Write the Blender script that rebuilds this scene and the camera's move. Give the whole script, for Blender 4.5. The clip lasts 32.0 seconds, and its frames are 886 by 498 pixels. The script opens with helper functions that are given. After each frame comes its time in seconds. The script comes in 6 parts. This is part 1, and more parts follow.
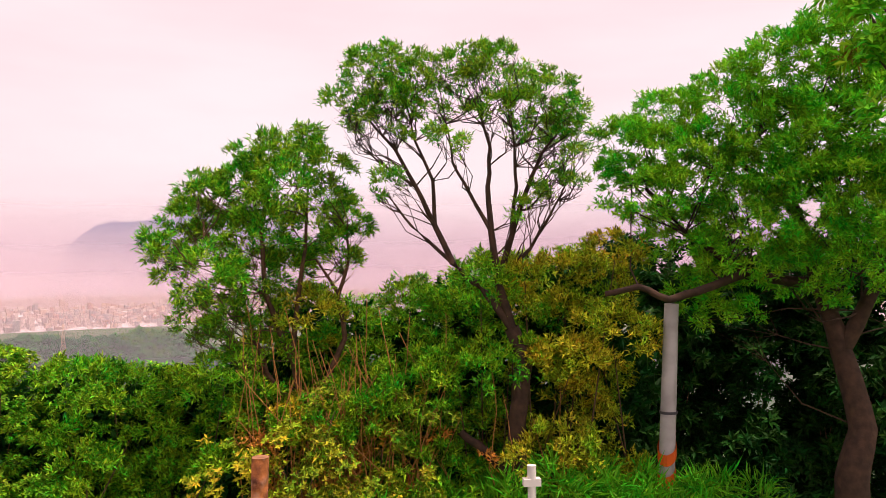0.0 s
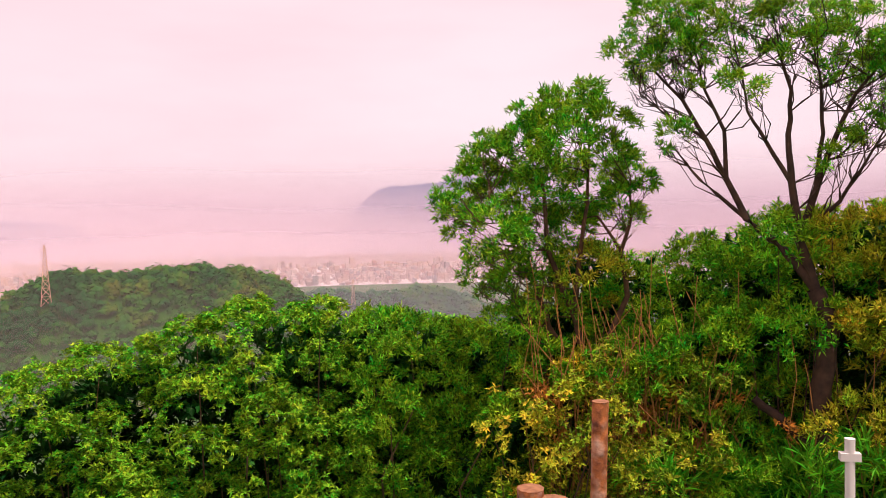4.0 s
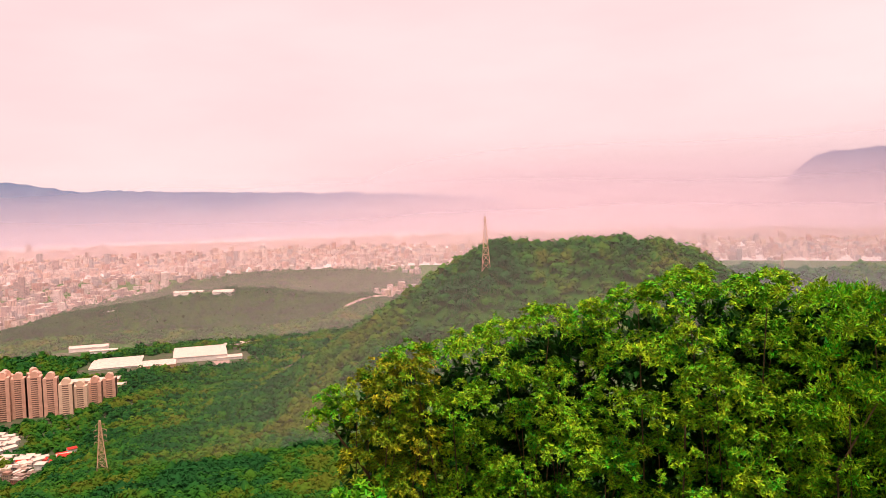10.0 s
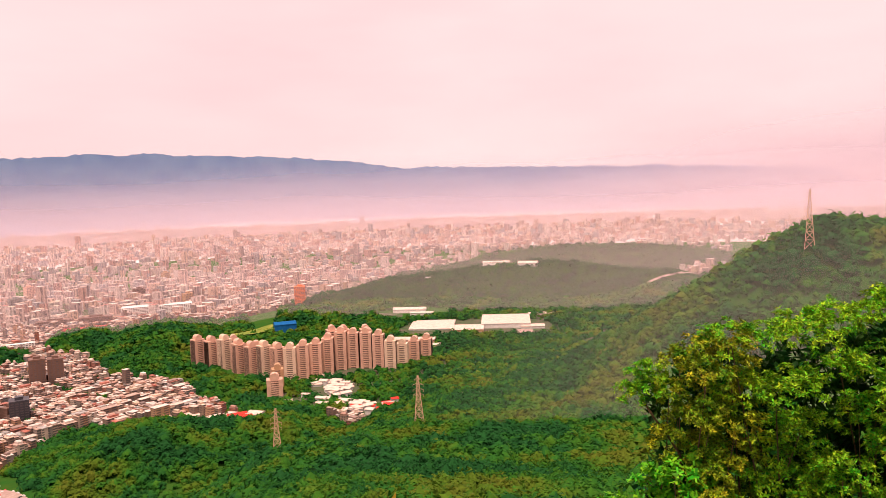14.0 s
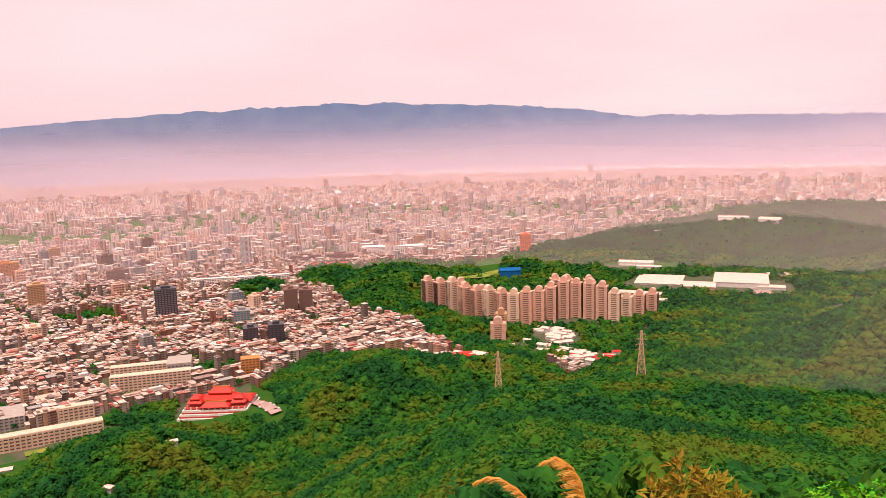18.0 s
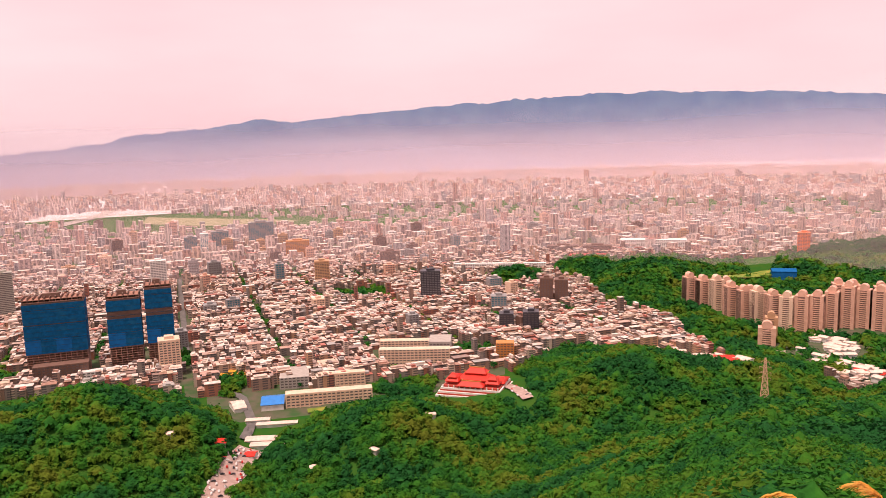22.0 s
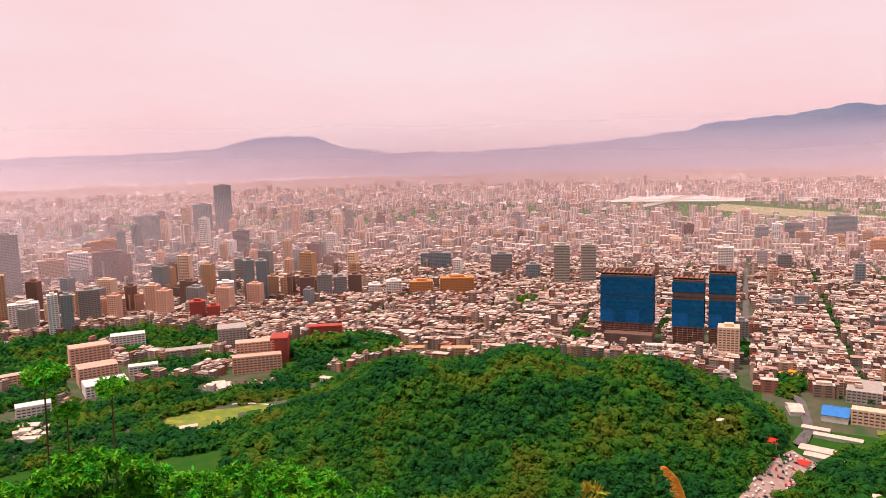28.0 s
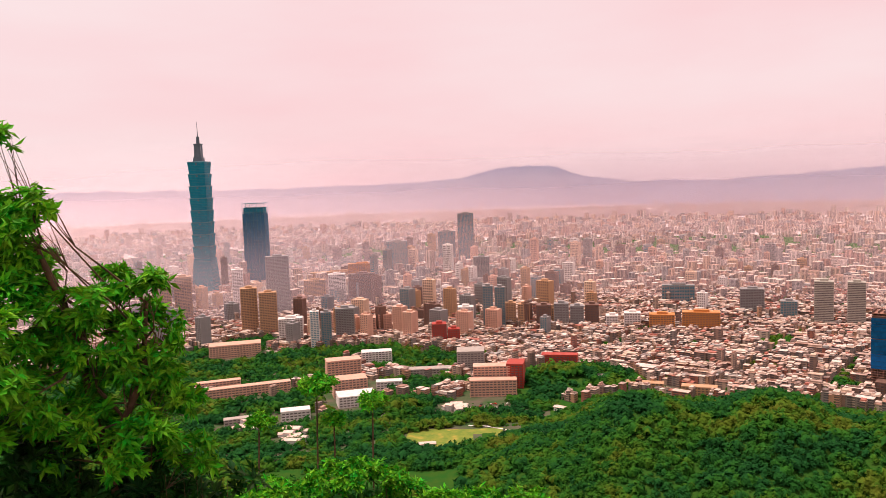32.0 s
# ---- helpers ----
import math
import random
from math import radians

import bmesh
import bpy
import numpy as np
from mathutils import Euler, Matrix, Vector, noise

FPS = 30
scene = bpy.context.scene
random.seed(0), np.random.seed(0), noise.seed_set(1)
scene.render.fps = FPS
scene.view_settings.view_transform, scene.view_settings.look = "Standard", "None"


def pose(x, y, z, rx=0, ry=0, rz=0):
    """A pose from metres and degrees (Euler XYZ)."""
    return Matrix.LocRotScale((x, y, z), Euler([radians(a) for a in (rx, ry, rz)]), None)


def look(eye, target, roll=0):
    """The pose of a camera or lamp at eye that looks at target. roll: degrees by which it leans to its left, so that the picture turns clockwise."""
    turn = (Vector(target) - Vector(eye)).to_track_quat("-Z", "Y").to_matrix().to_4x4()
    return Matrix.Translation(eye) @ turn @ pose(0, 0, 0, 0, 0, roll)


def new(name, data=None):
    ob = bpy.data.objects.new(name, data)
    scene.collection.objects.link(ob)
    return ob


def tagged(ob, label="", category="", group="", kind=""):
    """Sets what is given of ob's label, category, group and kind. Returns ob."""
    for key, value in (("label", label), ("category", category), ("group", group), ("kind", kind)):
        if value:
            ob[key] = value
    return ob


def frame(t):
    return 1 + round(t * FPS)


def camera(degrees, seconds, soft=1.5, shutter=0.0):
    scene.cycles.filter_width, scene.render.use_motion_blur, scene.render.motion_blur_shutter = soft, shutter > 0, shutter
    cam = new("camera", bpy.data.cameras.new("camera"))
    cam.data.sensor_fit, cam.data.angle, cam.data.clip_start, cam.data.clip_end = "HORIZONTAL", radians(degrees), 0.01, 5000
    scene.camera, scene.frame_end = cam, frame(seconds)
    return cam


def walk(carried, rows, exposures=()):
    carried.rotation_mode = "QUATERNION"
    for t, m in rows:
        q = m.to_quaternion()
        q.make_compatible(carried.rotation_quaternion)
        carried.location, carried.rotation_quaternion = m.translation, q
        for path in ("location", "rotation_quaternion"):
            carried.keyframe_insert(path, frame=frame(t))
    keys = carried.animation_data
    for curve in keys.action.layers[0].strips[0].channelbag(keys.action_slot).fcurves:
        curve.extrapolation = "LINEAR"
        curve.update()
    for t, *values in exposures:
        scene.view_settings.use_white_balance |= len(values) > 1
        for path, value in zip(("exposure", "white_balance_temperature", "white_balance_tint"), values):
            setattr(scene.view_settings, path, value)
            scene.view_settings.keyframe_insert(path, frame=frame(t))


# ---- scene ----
cam = camera(60.05, 32.0, soft=0.75)
EYE = 305.0  # height of the eye over the city's plain
# seconds, x, y, z from the turning point; yaw, pitch, roll in degrees
ROWS = [
    (0.0, -0.032, 0.651, 0.036, -6.18, 0.74, 0.74),
    (0.5, -0.051, 0.671, 0.030, -2.72, 0.32, 0.98),
    (1.0, -0.081, 0.678, 0.027, 1.33, 0.18, 1.13),
    (1.5, -0.111, 0.662, 0.027, 4.52, 0.14, 1.05),
    (2.0, -0.129, 0.655, 0.043, 6.43, -0.10, 1.16),
    (2.5, -0.157, 0.648, 0.038, 7.86, -0.30, 1.25),
    (4.5, -0.239, 0.642, -0.003, 15.53, -2.38, 1.10),
    (5.0, -0.254, 0.630, -0.005, 17.68, -2.59, 1.11),
    (5.5, -0.277, 0.609, -0.002, 19.85, -2.70, 1.20),
    (6.0, -0.313, 0.605, -0.008, 22.02, -2.92, 1.19),
    (6.5, -0.337, 0.598, -0.010, 23.98, -3.03, 1.19),
    (7.0, -0.350, 0.556, -0.017, 26.63, -3.08, 1.20),
    (7.5, -0.364, 0.542, -0.019, 29.73, -3.14, 1.29),
    (8.0, -0.367, 0.528, -0.014, 31.93, -3.20, 1.36),
    (8.5, -0.401, 0.510, -0.008, 35.37, -3.23, 1.61),
    (9.0, -0.401, 0.503, -0.010, 38.88, -3.25, 1.67),
    (9.5, -0.407, 0.486, -0.005, 41.49, -3.26, 1.72),
    (10.0, -0.423, 0.483, -0.009, 44.00, -3.29, 1.65),
    (10.5, -0.435, 0.462, -0.008, 46.70, -3.53, 1.56),
    (11.0, -0.432, 0.418, -0.004, 49.41, -3.92, 1.57),
    (11.5, -0.437, 0.404, -0.005, 51.99, -4.19, 1.53),
    (12.0, -0.434, 0.385, -0.010, 54.45, -4.46, 1.57),
    (12.5, -0.436, 0.373, -0.008, 56.76, -4.61, 1.66),
    (13.0, -0.460, 0.384, -0.020, 60.06, -4.60, 1.84),
    (13.5, -0.466, 0.387, -0.022, 63.18, -4.57, 1.95),
    (14.0, -0.441, 0.340, -0.023, 66.38, -4.54, 2.04),
    (14.5, -0.390, 0.273, -0.026, 68.89, -4.62, 2.16),
    (15.0, -0.435, 0.196, -0.005, 71.25, -5.18, 2.20),
    (15.5, -0.491, 0.152, -0.009, 73.67, -5.58, 2.31),
    (17.5, -0.694, 0.065, -0.079, 81.46, -7.43, 2.07),
    (18.0, -0.691, 0.051, -0.082, 83.27, -7.82, 1.59),
    (18.5, -0.639, 0.019, -0.058, 85.21, -7.94, 1.48),
    (19.0, -0.634, 0.011, -0.054, 87.53, -7.96, 1.36),
    (19.5, -0.629, 0.001, -0.054, 90.32, -7.99, 1.38),
    (20.0, -0.590, -0.022, -0.038, 92.50, -7.98, 1.45),
    (20.5, -0.579, -0.048, -0.020, 94.98, -7.96, 1.67),
    (21.0, -0.574, -0.076, -0.025, 97.55, -7.98, 1.81),
    (21.5, -0.572, -0.113, -0.038, 100.38, -7.99, 1.65),
    (22.0, -0.580, -0.140, -0.039, 102.49, -7.98, 1.72),
    (22.5, -0.584, -0.185, -0.034, 106.49, -7.99, 1.89),
    (23.0, -0.583, -0.227, -0.027, 110.42, -7.99, 1.89),
    (23.5, -0.575, -0.274, -0.021, 114.93, -7.96, 2.25),
    (24.0, -0.564, -0.311, -0.018, 118.70, -7.92, 2.43),
    (24.5, -0.551, -0.343, -0.016, 121.86, -7.89, 2.40),
    (25.0, -0.533, -0.375, -0.018, 125.03, -7.86, 2.39),
    (25.5, -0.512, -0.408, -0.020, 128.26, -7.86, 2.38),
    (27.5, -0.412, -0.534, -0.029, 140.19, -7.80, 1.65),
    (28.0, -0.381, -0.570, -0.018, 143.57, -7.72, 1.61),
    (28.5, -0.357, -0.561, -0.002, 146.26, -7.52, 1.77),
    (29.0, -0.321, -0.551, 0.010, 148.40, -7.14, 1.57),
    (29.5, -0.295, -0.547, 0.004, 150.61, -6.93, 1.04),
    (30.0, -0.276, -0.564, 0.007, 153.19, -6.74, 1.16),
    (30.5, -0.260, -0.572, 0.007, 155.38, -6.41, 1.28),
    (31.0, -0.239, -0.586, 0.007, 157.25, -6.05, 1.43),
    (31.5, -0.221, -0.597, 0.016, 159.32, -5.55, 1.56),
    (32.0, -0.210, -0.606, 0.014, 161.26, -5.02, 2.09),
]
EXPOSURES = [(0.0, 0.1, 6300, 14), (2.0, 0.05, 6150, 17), (6.0, 0.03, 6450, 18), (10.0, 0.02, 6750, 18), (14.0, 0.02, 6780, 18), (19.0, 0.0, 6560, 18), (24.0, -0.04, 6500, 17), (28.0, -0.1, 6380, 15), (32.0, -0.1, 6480, 15)]  # seconds, stops, kelvin, tint
walk(cam, [(t, pose(x, y, EYE + z, 90 + pitch, roll, yaw)) for t, x, y, z, yaw, pitch, roll in ROWS], EXPOSURES)

# ---- light ----
world = bpy.data.worlds.new("overcast_sky")
scene.world = world
world.use_nodes = True
wn, wl = world.node_tree.nodes, world.node_tree.links
wn.clear()
SUN_UP, SUN_TURN = radians(73), radians(120)
w_out, w_bg = wn.new("ShaderNodeOutputWorld"), wn.new("ShaderNodeBackground")
w_sky = wn.new("ShaderNodeTexSky")
w_sky.sky_type, w_sky.sun_disc, w_sky.sun_elevation, w_sky.sun_rotation = "NISHITA", False, SUN_UP, SUN_TURN
w_co, w_map, w_noise = wn.new("ShaderNodeTexCoord"), wn.new("ShaderNodeMapping"), wn.new("ShaderNodeTexNoise")
w_map.inputs["Scale"].default_value = (1.0, 1.0, 4.0)
w_noise.inputs["Scale"].default_value, w_noise.inputs["Detail"].default_value = 1.6, 5
w_ramp = wn.new("ShaderNodeValToRGB")
w_ramp.color_ramp.elements[0].position, w_ramp.color_ramp.elements[1].position = 0.3, 0.7
w_ramp.color_ramp.elements[0].color = (1.0, 0.66, 0.66, 1)
w_ramp.color_ramp.elements[1].color = (1.0, 0.82, 0.80, 1)
w_scale = wn.new("ShaderNodeVectorMath")
w_scale.operation = "SCALE"
w_scale.inputs["Scale"].default_value = 0.06
w_mix = wn.new("ShaderNodeMix")
w_mix.data_type = "RGBA"
w_mix.inputs["Factor"].default_value = 0.93
wl.new(w_co.outputs["Generated"], w_map.inputs["Vector"])
wl.new(w_map.outputs["Vector"], w_noise.inputs["Vector"])
wl.new(w_noise.outputs["Fac"], w_ramp.inputs["Fac"])
wl.new(w_sky.outputs["Color"], w_scale.inputs[0])
wl.new(w_scale.outputs["Vector"], w_mix.inputs["A"])
wl.new(w_ramp.outputs["Color"], w_mix.inputs["B"])
wl.new(w_mix.outputs["Result"], w_bg.inputs["Color"])
wl.new(w_bg.outputs["Background"], w_out.inputs["Surface"])
w_bg.inputs["Strength"].default_value = 1.08

sun = new("sun", bpy.data.lights.new("sun", "SUN"))
sun.data.energy, sun.data.angle, sun.data.color = 4.4, radians(5), (1.0, 0.79, 0.65)
sun.matrix_world = look((math.sin(SUN_TURN) * 600, math.cos(SUN_TURN) * 600, 305 + 600 * math.tan(SUN_UP)), (0, 0, 305))


# ---- materials ----
def mat(name, col, col2=None, rough=0.8, size=1.0, metal=0.0, bump=0.0, spread=0.0, by="", detail=4, spec=0.3, translucent=0.0, patch=None):
    """A surface of two colours mixed by noise of that size in metres; spread varies its value and hue from object to object ('ob')
    or from piece to piece ('island')."""
    m = bpy.data.materials.new(name)
    m.use_nodes = True
    n, l = m.node_tree.nodes, m.node_tree.links
    p = n["Principled BSDF"]
    p.inputs["Roughness"].default_value, p.inputs["Metallic"].default_value = rough, metal
    p.inputs["Specular IOR Level"].default_value = spec
    co, nz = n.new("ShaderNodeTexCoord"), n.new("ShaderNodeTexNoise")
    nz.inputs["Scale"].default_value, nz.inputs["Detail"].default_value = 1.0 / size, detail
    l.new(co.outputs["Object"], nz.inputs["Vector"])
    mix = n.new("ShaderNodeMix")
    mix.data_type = "RGBA"
    ramp = n.new("ShaderNodeMapRange")
    ramp.inputs["From Min"].default_value, ramp.inputs["From Max"].default_value = 0.32, 0.68
    l.new(nz.outputs["Fac"], ramp.inputs["Value"])
    l.new(ramp.outputs["Result"], mix.inputs["Factor"])
    mix.inputs["A"].default_value = (*col, 1)
    mix.inputs["B"].default_value = (*(col2 or [c * 0.72 for c in col]), 1)
    last = mix.outputs["Result"]
    if patch:
        big, pm, pr = n.new("ShaderNodeTexNoise"), n.new("ShaderNodeMix"), n.new("ShaderNodeMapRange")
        pm.data_type = "RGBA"
        big.inputs["Scale"].default_value, big.inputs["Detail"].default_value = 1.0 / patch[1], 3
        pr.inputs["From Min"].default_value, pr.inputs["From Max"].default_value, pr.inputs["To Max"].default_value = 0.52, 0.68, patch[2]
        l.new(co.outputs["Object"], big.inputs["Vector"])
        l.new(big.outputs["Fac"], pr.inputs["Value"])
        l.new(pr.outputs["Result"], pm.inputs["Factor"])
        l.new(last, pm.inputs["A"])
        pm.inputs["B"].default_value = (*patch[0], 1)
        last = pm.outputs["Result"]
    if by:
        src = n.new("ShaderNodeObjectInfo" if by == "ob" else "ShaderNodeNewGeometry")
        rnd = src.outputs["Random" if by == "ob" else "Random Per Island"]
        hsv = n.new("ShaderNodeHueSaturation")
        for key, low, high, turn in (("Value", 1 - spread, 1 + spread, 1.0), ("Hue", 0.5 - spread * 0.05, 0.5 + spread * 0.05, 7.31)):
            a = n.new("ShaderNodeMath")
            a.operation = "MULTIPLY"
            a.inputs[1].default_value = turn
            f = n.new("ShaderNodeMath")
            f.operation = "FRACT"
            r = n.new("ShaderNodeMapRange")
            r.inputs["To Min"].default_value, r.inputs["To Max"].default_value = low, high
            l.new(rnd, a.inputs[0])
            l.new(a.outputs[0], f.inputs[0])
            l.new(f.outputs[0] if turn != 1.0 else rnd, r.inputs["Value"])
            l.new(r.outputs["Result"], hsv.inputs[key])
        l.new(last, hsv.inputs["Color"])
        last = hsv.outputs["Color"]
    l.new(last, p.inputs["Base Color"])
    if bump:
        b = n.new("ShaderNodeBump")
        b.inputs["Strength"].default_value, b.inputs["Distance"].default_value = 1.0, bump
        l.new(nz.outputs["Fac"], b.inputs["Height"])
        l.new(b.outputs["Normal"], p.inputs["Normal"])
    if translucent:
        t = n.new("ShaderNodeBsdfTranslucent")
        sh = n.new("ShaderNodeMixShader")
        sh.inputs["Fac"].default_value = translucent
        l.new(last, t.inputs["Color"])
        l.new(p.outputs["BSDF"], sh.inputs[1])
        l.new(t.outputs["BSDF"], sh.inputs[2])
        l.new(sh.outputs["Shader"], n["Material Output"].inputs["Surface"])
    return m


def palette(name, colours, rough=0.7, windows=False, size=6.0, dirt=0.25):
    """Each piece of a mesh takes one of these colours; windows adds rows of dark openings to upright faces, floor by floor."""
    m = bpy.data.materials.new(name)
    m.use_nodes = True
    n, l = m.node_tree.nodes, m.node_tree.links
    p = n["Principled BSDF"]
    p.inputs["Roughness"].default_value = rough
    geo, ramp = n.new("ShaderNodeNewGeometry"), n.new("ShaderNodeValToRGB")
    ramp.color_ramp.interpolation = "CONSTANT"
    for i, c in enumerate(colours):
        e = ramp.color_ramp.elements[i] if i < 2 else ramp.color_ramp.elements.new(i / len(colours))
        e.position, e.color = i / len(colours), (*c, 1)
    l.new(geo.outputs["Random Per Island"], ramp.inputs["Fac"])
    co, nz = n.new("ShaderNodeTexCoord"), n.new("ShaderNodeTexNoise")
    nz.inputs["Scale"].default_value, nz.inputs["Detail"].default_value = 1.0 / size, 5
    l.new(co.outputs["Object"], nz.inputs["Vector"])
    r = n.new("ShaderNodeMapRange")
    r.inputs["From Min"].default_value, r.inputs["From Max"].default_value = 0.3, 0.7
    r.inputs["To Min"].default_value, r.inputs["To Max"].default_value = 1 - dirt, 1.0
    l.new(nz.outputs["Fac"], r.inputs["Value"])
    sc = n.new("ShaderNodeVectorMath")
    sc.operation = "SCALE"
    l.new(ramp.outputs["Color"], sc.inputs[0])
    l.new(r.outputs["Result"], sc.inputs["Scale"])
    last = sc.outputs["Vector"]
    if windows:
        sep = n.new("ShaderNodeSeparateXYZ")
        l.new(co.outputs["Object"], sep.inputs["Vector"])

        def math_node(op, a, b=None):
            q = n.new("ShaderNodeMath")
            q.operation = op
            for i, v in enumerate((a, b)):
                if v is None:
                    continue
                if isinstance(v, (int, float)):
                    q.inputs[i].default_value = v
                else:
                    l.new(v, q.inputs[i])
            return q.outputs[0]
        floor = math_node("FRACT", math_node("MULTIPLY", sep.outputs["Z"], 1 / 3.1))
        along = math_node("FRACT", math_node("MULTIPLY", math_node("ADD", sep.outputs["X"], sep.outputs["Y"]), 1 / 3.7))
        hole = math_node("MULTIPLY", math_node("GREATER_THAN", floor, 0.45), math_node("GREATER_THAN", along, 0.4))
        mx = n.new("ShaderNodeMix")
        mx.data_type = "RGBA"
        mx.inputs["B"].default_value = (0.05, 0.05, 0.06, 1)
        l.new(math_node("MULTIPLY", hole, 0.8), mx.inputs["Factor"])
        l.new(last, mx.inputs["A"])
        last = mx.outputs["Result"]
    l.new(last, p.inputs["Base Color"])
    return m


# mottled far roofs, with the haze's pallor put into their colour
ROOFSCAPE = mat("haze_pale_roofscape", (0.74, 0.64, 0.63), (0.42, 0.37, 0.38), 0.85, 12, detail=8)
GROUND = mat("hill_soil_and_grass", (0.020, 0.095, 0.015), (0.04, 0.10, 0.015), 0.95, 14, bump=0.4, spec=0.0)
PLAIN = mat("city_ground", (0.11, 0.09, 0.065), (0.03, 0.085, 0.02), 0.9, 22, detail=6)


def woods_mat(name, tones, cell, translucent, fine=1.2):
    """Woodland: each crown takes one of the tones, broad stands drift between them, and leaf masses vary within a crown."""
    m = bpy.data.materials.new(name)
    m.use_nodes = True
    n, l = m.node_tree.nodes, m.node_tree.links
    p = n["Principled BSDF"]
    p.inputs["Roughness"].default_value, p.inputs["Specular IOR Level"].default_value = 0.8, 0.05
    co, vor, big, small = n.new("ShaderNodeTexCoord"), n.new("ShaderNodeTexVoronoi"), n.new("ShaderNodeTexNoise"), n.new("ShaderNodeTexNoise")
    flat = n.new("ShaderNodeMapping")
    flat.inputs["Scale"].default_value = (1, 1, 0.25)
    l.new(co.outputs["Object"], flat.inputs["Vector"])
    vor.inputs["Scale"].default_value, big.inputs["Scale"].default_value, small.inputs["Scale"].default_value = 1 / cell, 1 / 70, 1 / fine
    big.inputs["Detail"].default_value, small.inputs["Detail"].default_value = 3, 5
    for q in (vor, big):
        l.new(flat.outputs["Vector"], q.inputs["Vector"])
    l.new(co.outputs["Object"], small.inputs["Vector"])
    sep = n.new("ShaderNodeSeparateColor")
    l.new(vor.outputs["Color"], sep.inputs["Color"])
    stand = n.new("ShaderNodeMapRange")
    stand.inputs["From Min"].default_value, stand.inputs["From Max"].default_value = 0.32, 0.68
    stand.inputs["To Min"].default_value, stand.inputs["To Max"].default_value = -0.58, 0.62
    l.new(big.outputs["Fac"], stand.inputs["Value"])
    pick = n.new("ShaderNodeMath")
    pick.operation, pick.use_clamp = "MULTIPLY_ADD", True
    pick.inputs[1].default_value = 0.42
    l.new(sep.outputs["Red"], pick.inputs[0])
    shift = n.new("ShaderNodeMath")
    shift.inputs[1].default_value = 0.12
    l.new(stand.outputs["Result"], shift.inputs[0])
    l.new(shift.outputs[0], pick.inputs[2])
    ramp = n.new("ShaderNodeValToRGB")
    for i, c in enumerate(tones):
        e = ramp.color_ramp.elements[i] if i < 2 else ramp.color_ramp.elements.new(i / (len(tones) - 1))
        e.position, e.color = i / (len(tones) - 1), (*c, 1)
    l.new(pick.outputs[0], ramp.inputs["Fac"])
    geo, value, leafy, hsv = n.new("ShaderNodeNewGeometry"), n.new("ShaderNodeMapRange"), n.new("ShaderNodeMapRange"), n.new("ShaderNodeHueSaturation")
    value.inputs["To Min"].default_value, value.inputs["To Max"].default_value = 0.88, 1.12
    l.new(geo.outputs["Random Per Island"], value.inputs["Value"])
    leafy.inputs["From Min"].default_value, leafy.inputs["From Max"].default_value = 0.3, 0.7
    leafy.inputs["To Min"].default_value, leafy.inputs["To Max"].default_value = 0.8, 1.2
    l.new(small.outputs["Fac"], leafy.inputs["Value"])
    both = n.new("ShaderNodeMath")
    both.operation = "MULTIPLY"
    l.new(value.outputs["Result"], both.inputs[0])
    l.new(leafy.outputs["Result"], both.inputs[1])
    l.new(both.outputs[0], hsv.inputs["Value"])
    l.new(ramp.outputs["Color"], hsv.inputs["Color"])
    l.new(hsv.outputs["Color"], p.inputs["Base Color"])
    b = n.new("ShaderNodeBump")
    b.inputs["Strength"].default_value, b.inputs["Distance"].default_value = 0.6, 0.3
    l.new(small.outputs["Fac"], b.inputs["Height"])
    l.new(b.outputs["Normal"], p.inputs["Normal"])
    t, sh = n.new("ShaderNodeBsdfTranslucent"), n.new("ShaderNodeMixShader")
    sh.inputs["Fac"].default_value = translucent
    l.new(hsv.outputs["Color"], t.inputs["Color"])
    l.new(p.outputs["BSDF"], sh.inputs[1])
    l.new(t.outputs["BSDF"], sh.inputs[2])
    l.new(sh.outputs["Shader"], n["Material Output"].inputs["Surface"])
    return m


CANOPY = woods_mat("forest_leaves", [(0.013, 0.088, 0.020), (0.018, 0.108, 0.018), (0.026, 0.132, 0.015), (0.042, 0.152, 0.014), (0.074, 0.158, 0.014), (0.090, 0.150, 0.014), (0.105, 0.142, 0.015)], 9.5, 0.26)
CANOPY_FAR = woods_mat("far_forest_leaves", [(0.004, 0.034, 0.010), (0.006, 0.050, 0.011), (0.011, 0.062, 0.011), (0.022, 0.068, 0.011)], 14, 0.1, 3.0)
# blue of the distant air is put into the woods' base colour
MOUNTAIN = mat("haze_blue_mountain_woods", (0.08, 0.14, 0.26), (0.11, 0.18, 0.29), 0.95, 90, bump=8)
ASPHALT = mat("asphalt", (0.10, 0.095, 0.09), (0.15, 0.14, 0.13), 0.9, 8)
CONCRETE = mat("pale_concrete", (0.42, 0.38, 0.34), (0.32, 0.29, 0.26), 0.85, 5)
WHITE = mat("white_paint", (0.78, 0.74, 0.70), (0.62, 0.58, 0.55), 0.7, 6)
PINK_TILE = mat("pink_wall_tile", (0.70, 0.44, 0.33), (0.56, 0.33, 0.24), 0.6, 7)
STRIPED = mat("grey_green_wall_tile", (0.42, 0.40, 0.34), (0.34, 0.33, 0.28), 0.6, 8)
TERRACOTTA = mat("terracotta_wall_tile", (0.78, 0.20, 0.06), (0.62, 0.15, 0.05), 0.6, 8)
TAN = mat("tan_wall_tile", (0.52, 0.32, 0.18), (0.42, 0.25, 0.14), 0.6, 8)
ORANGE = mat("orange_wall_tile", (0.55, 0.24, 0.07), (0.48, 0.20, 0.06), 0.6, 8)
BROWN = mat("brown_wall_tile", (0.20, 0.12, 0.09), (0.16, 0.09, 0.07), 0.6, 8)
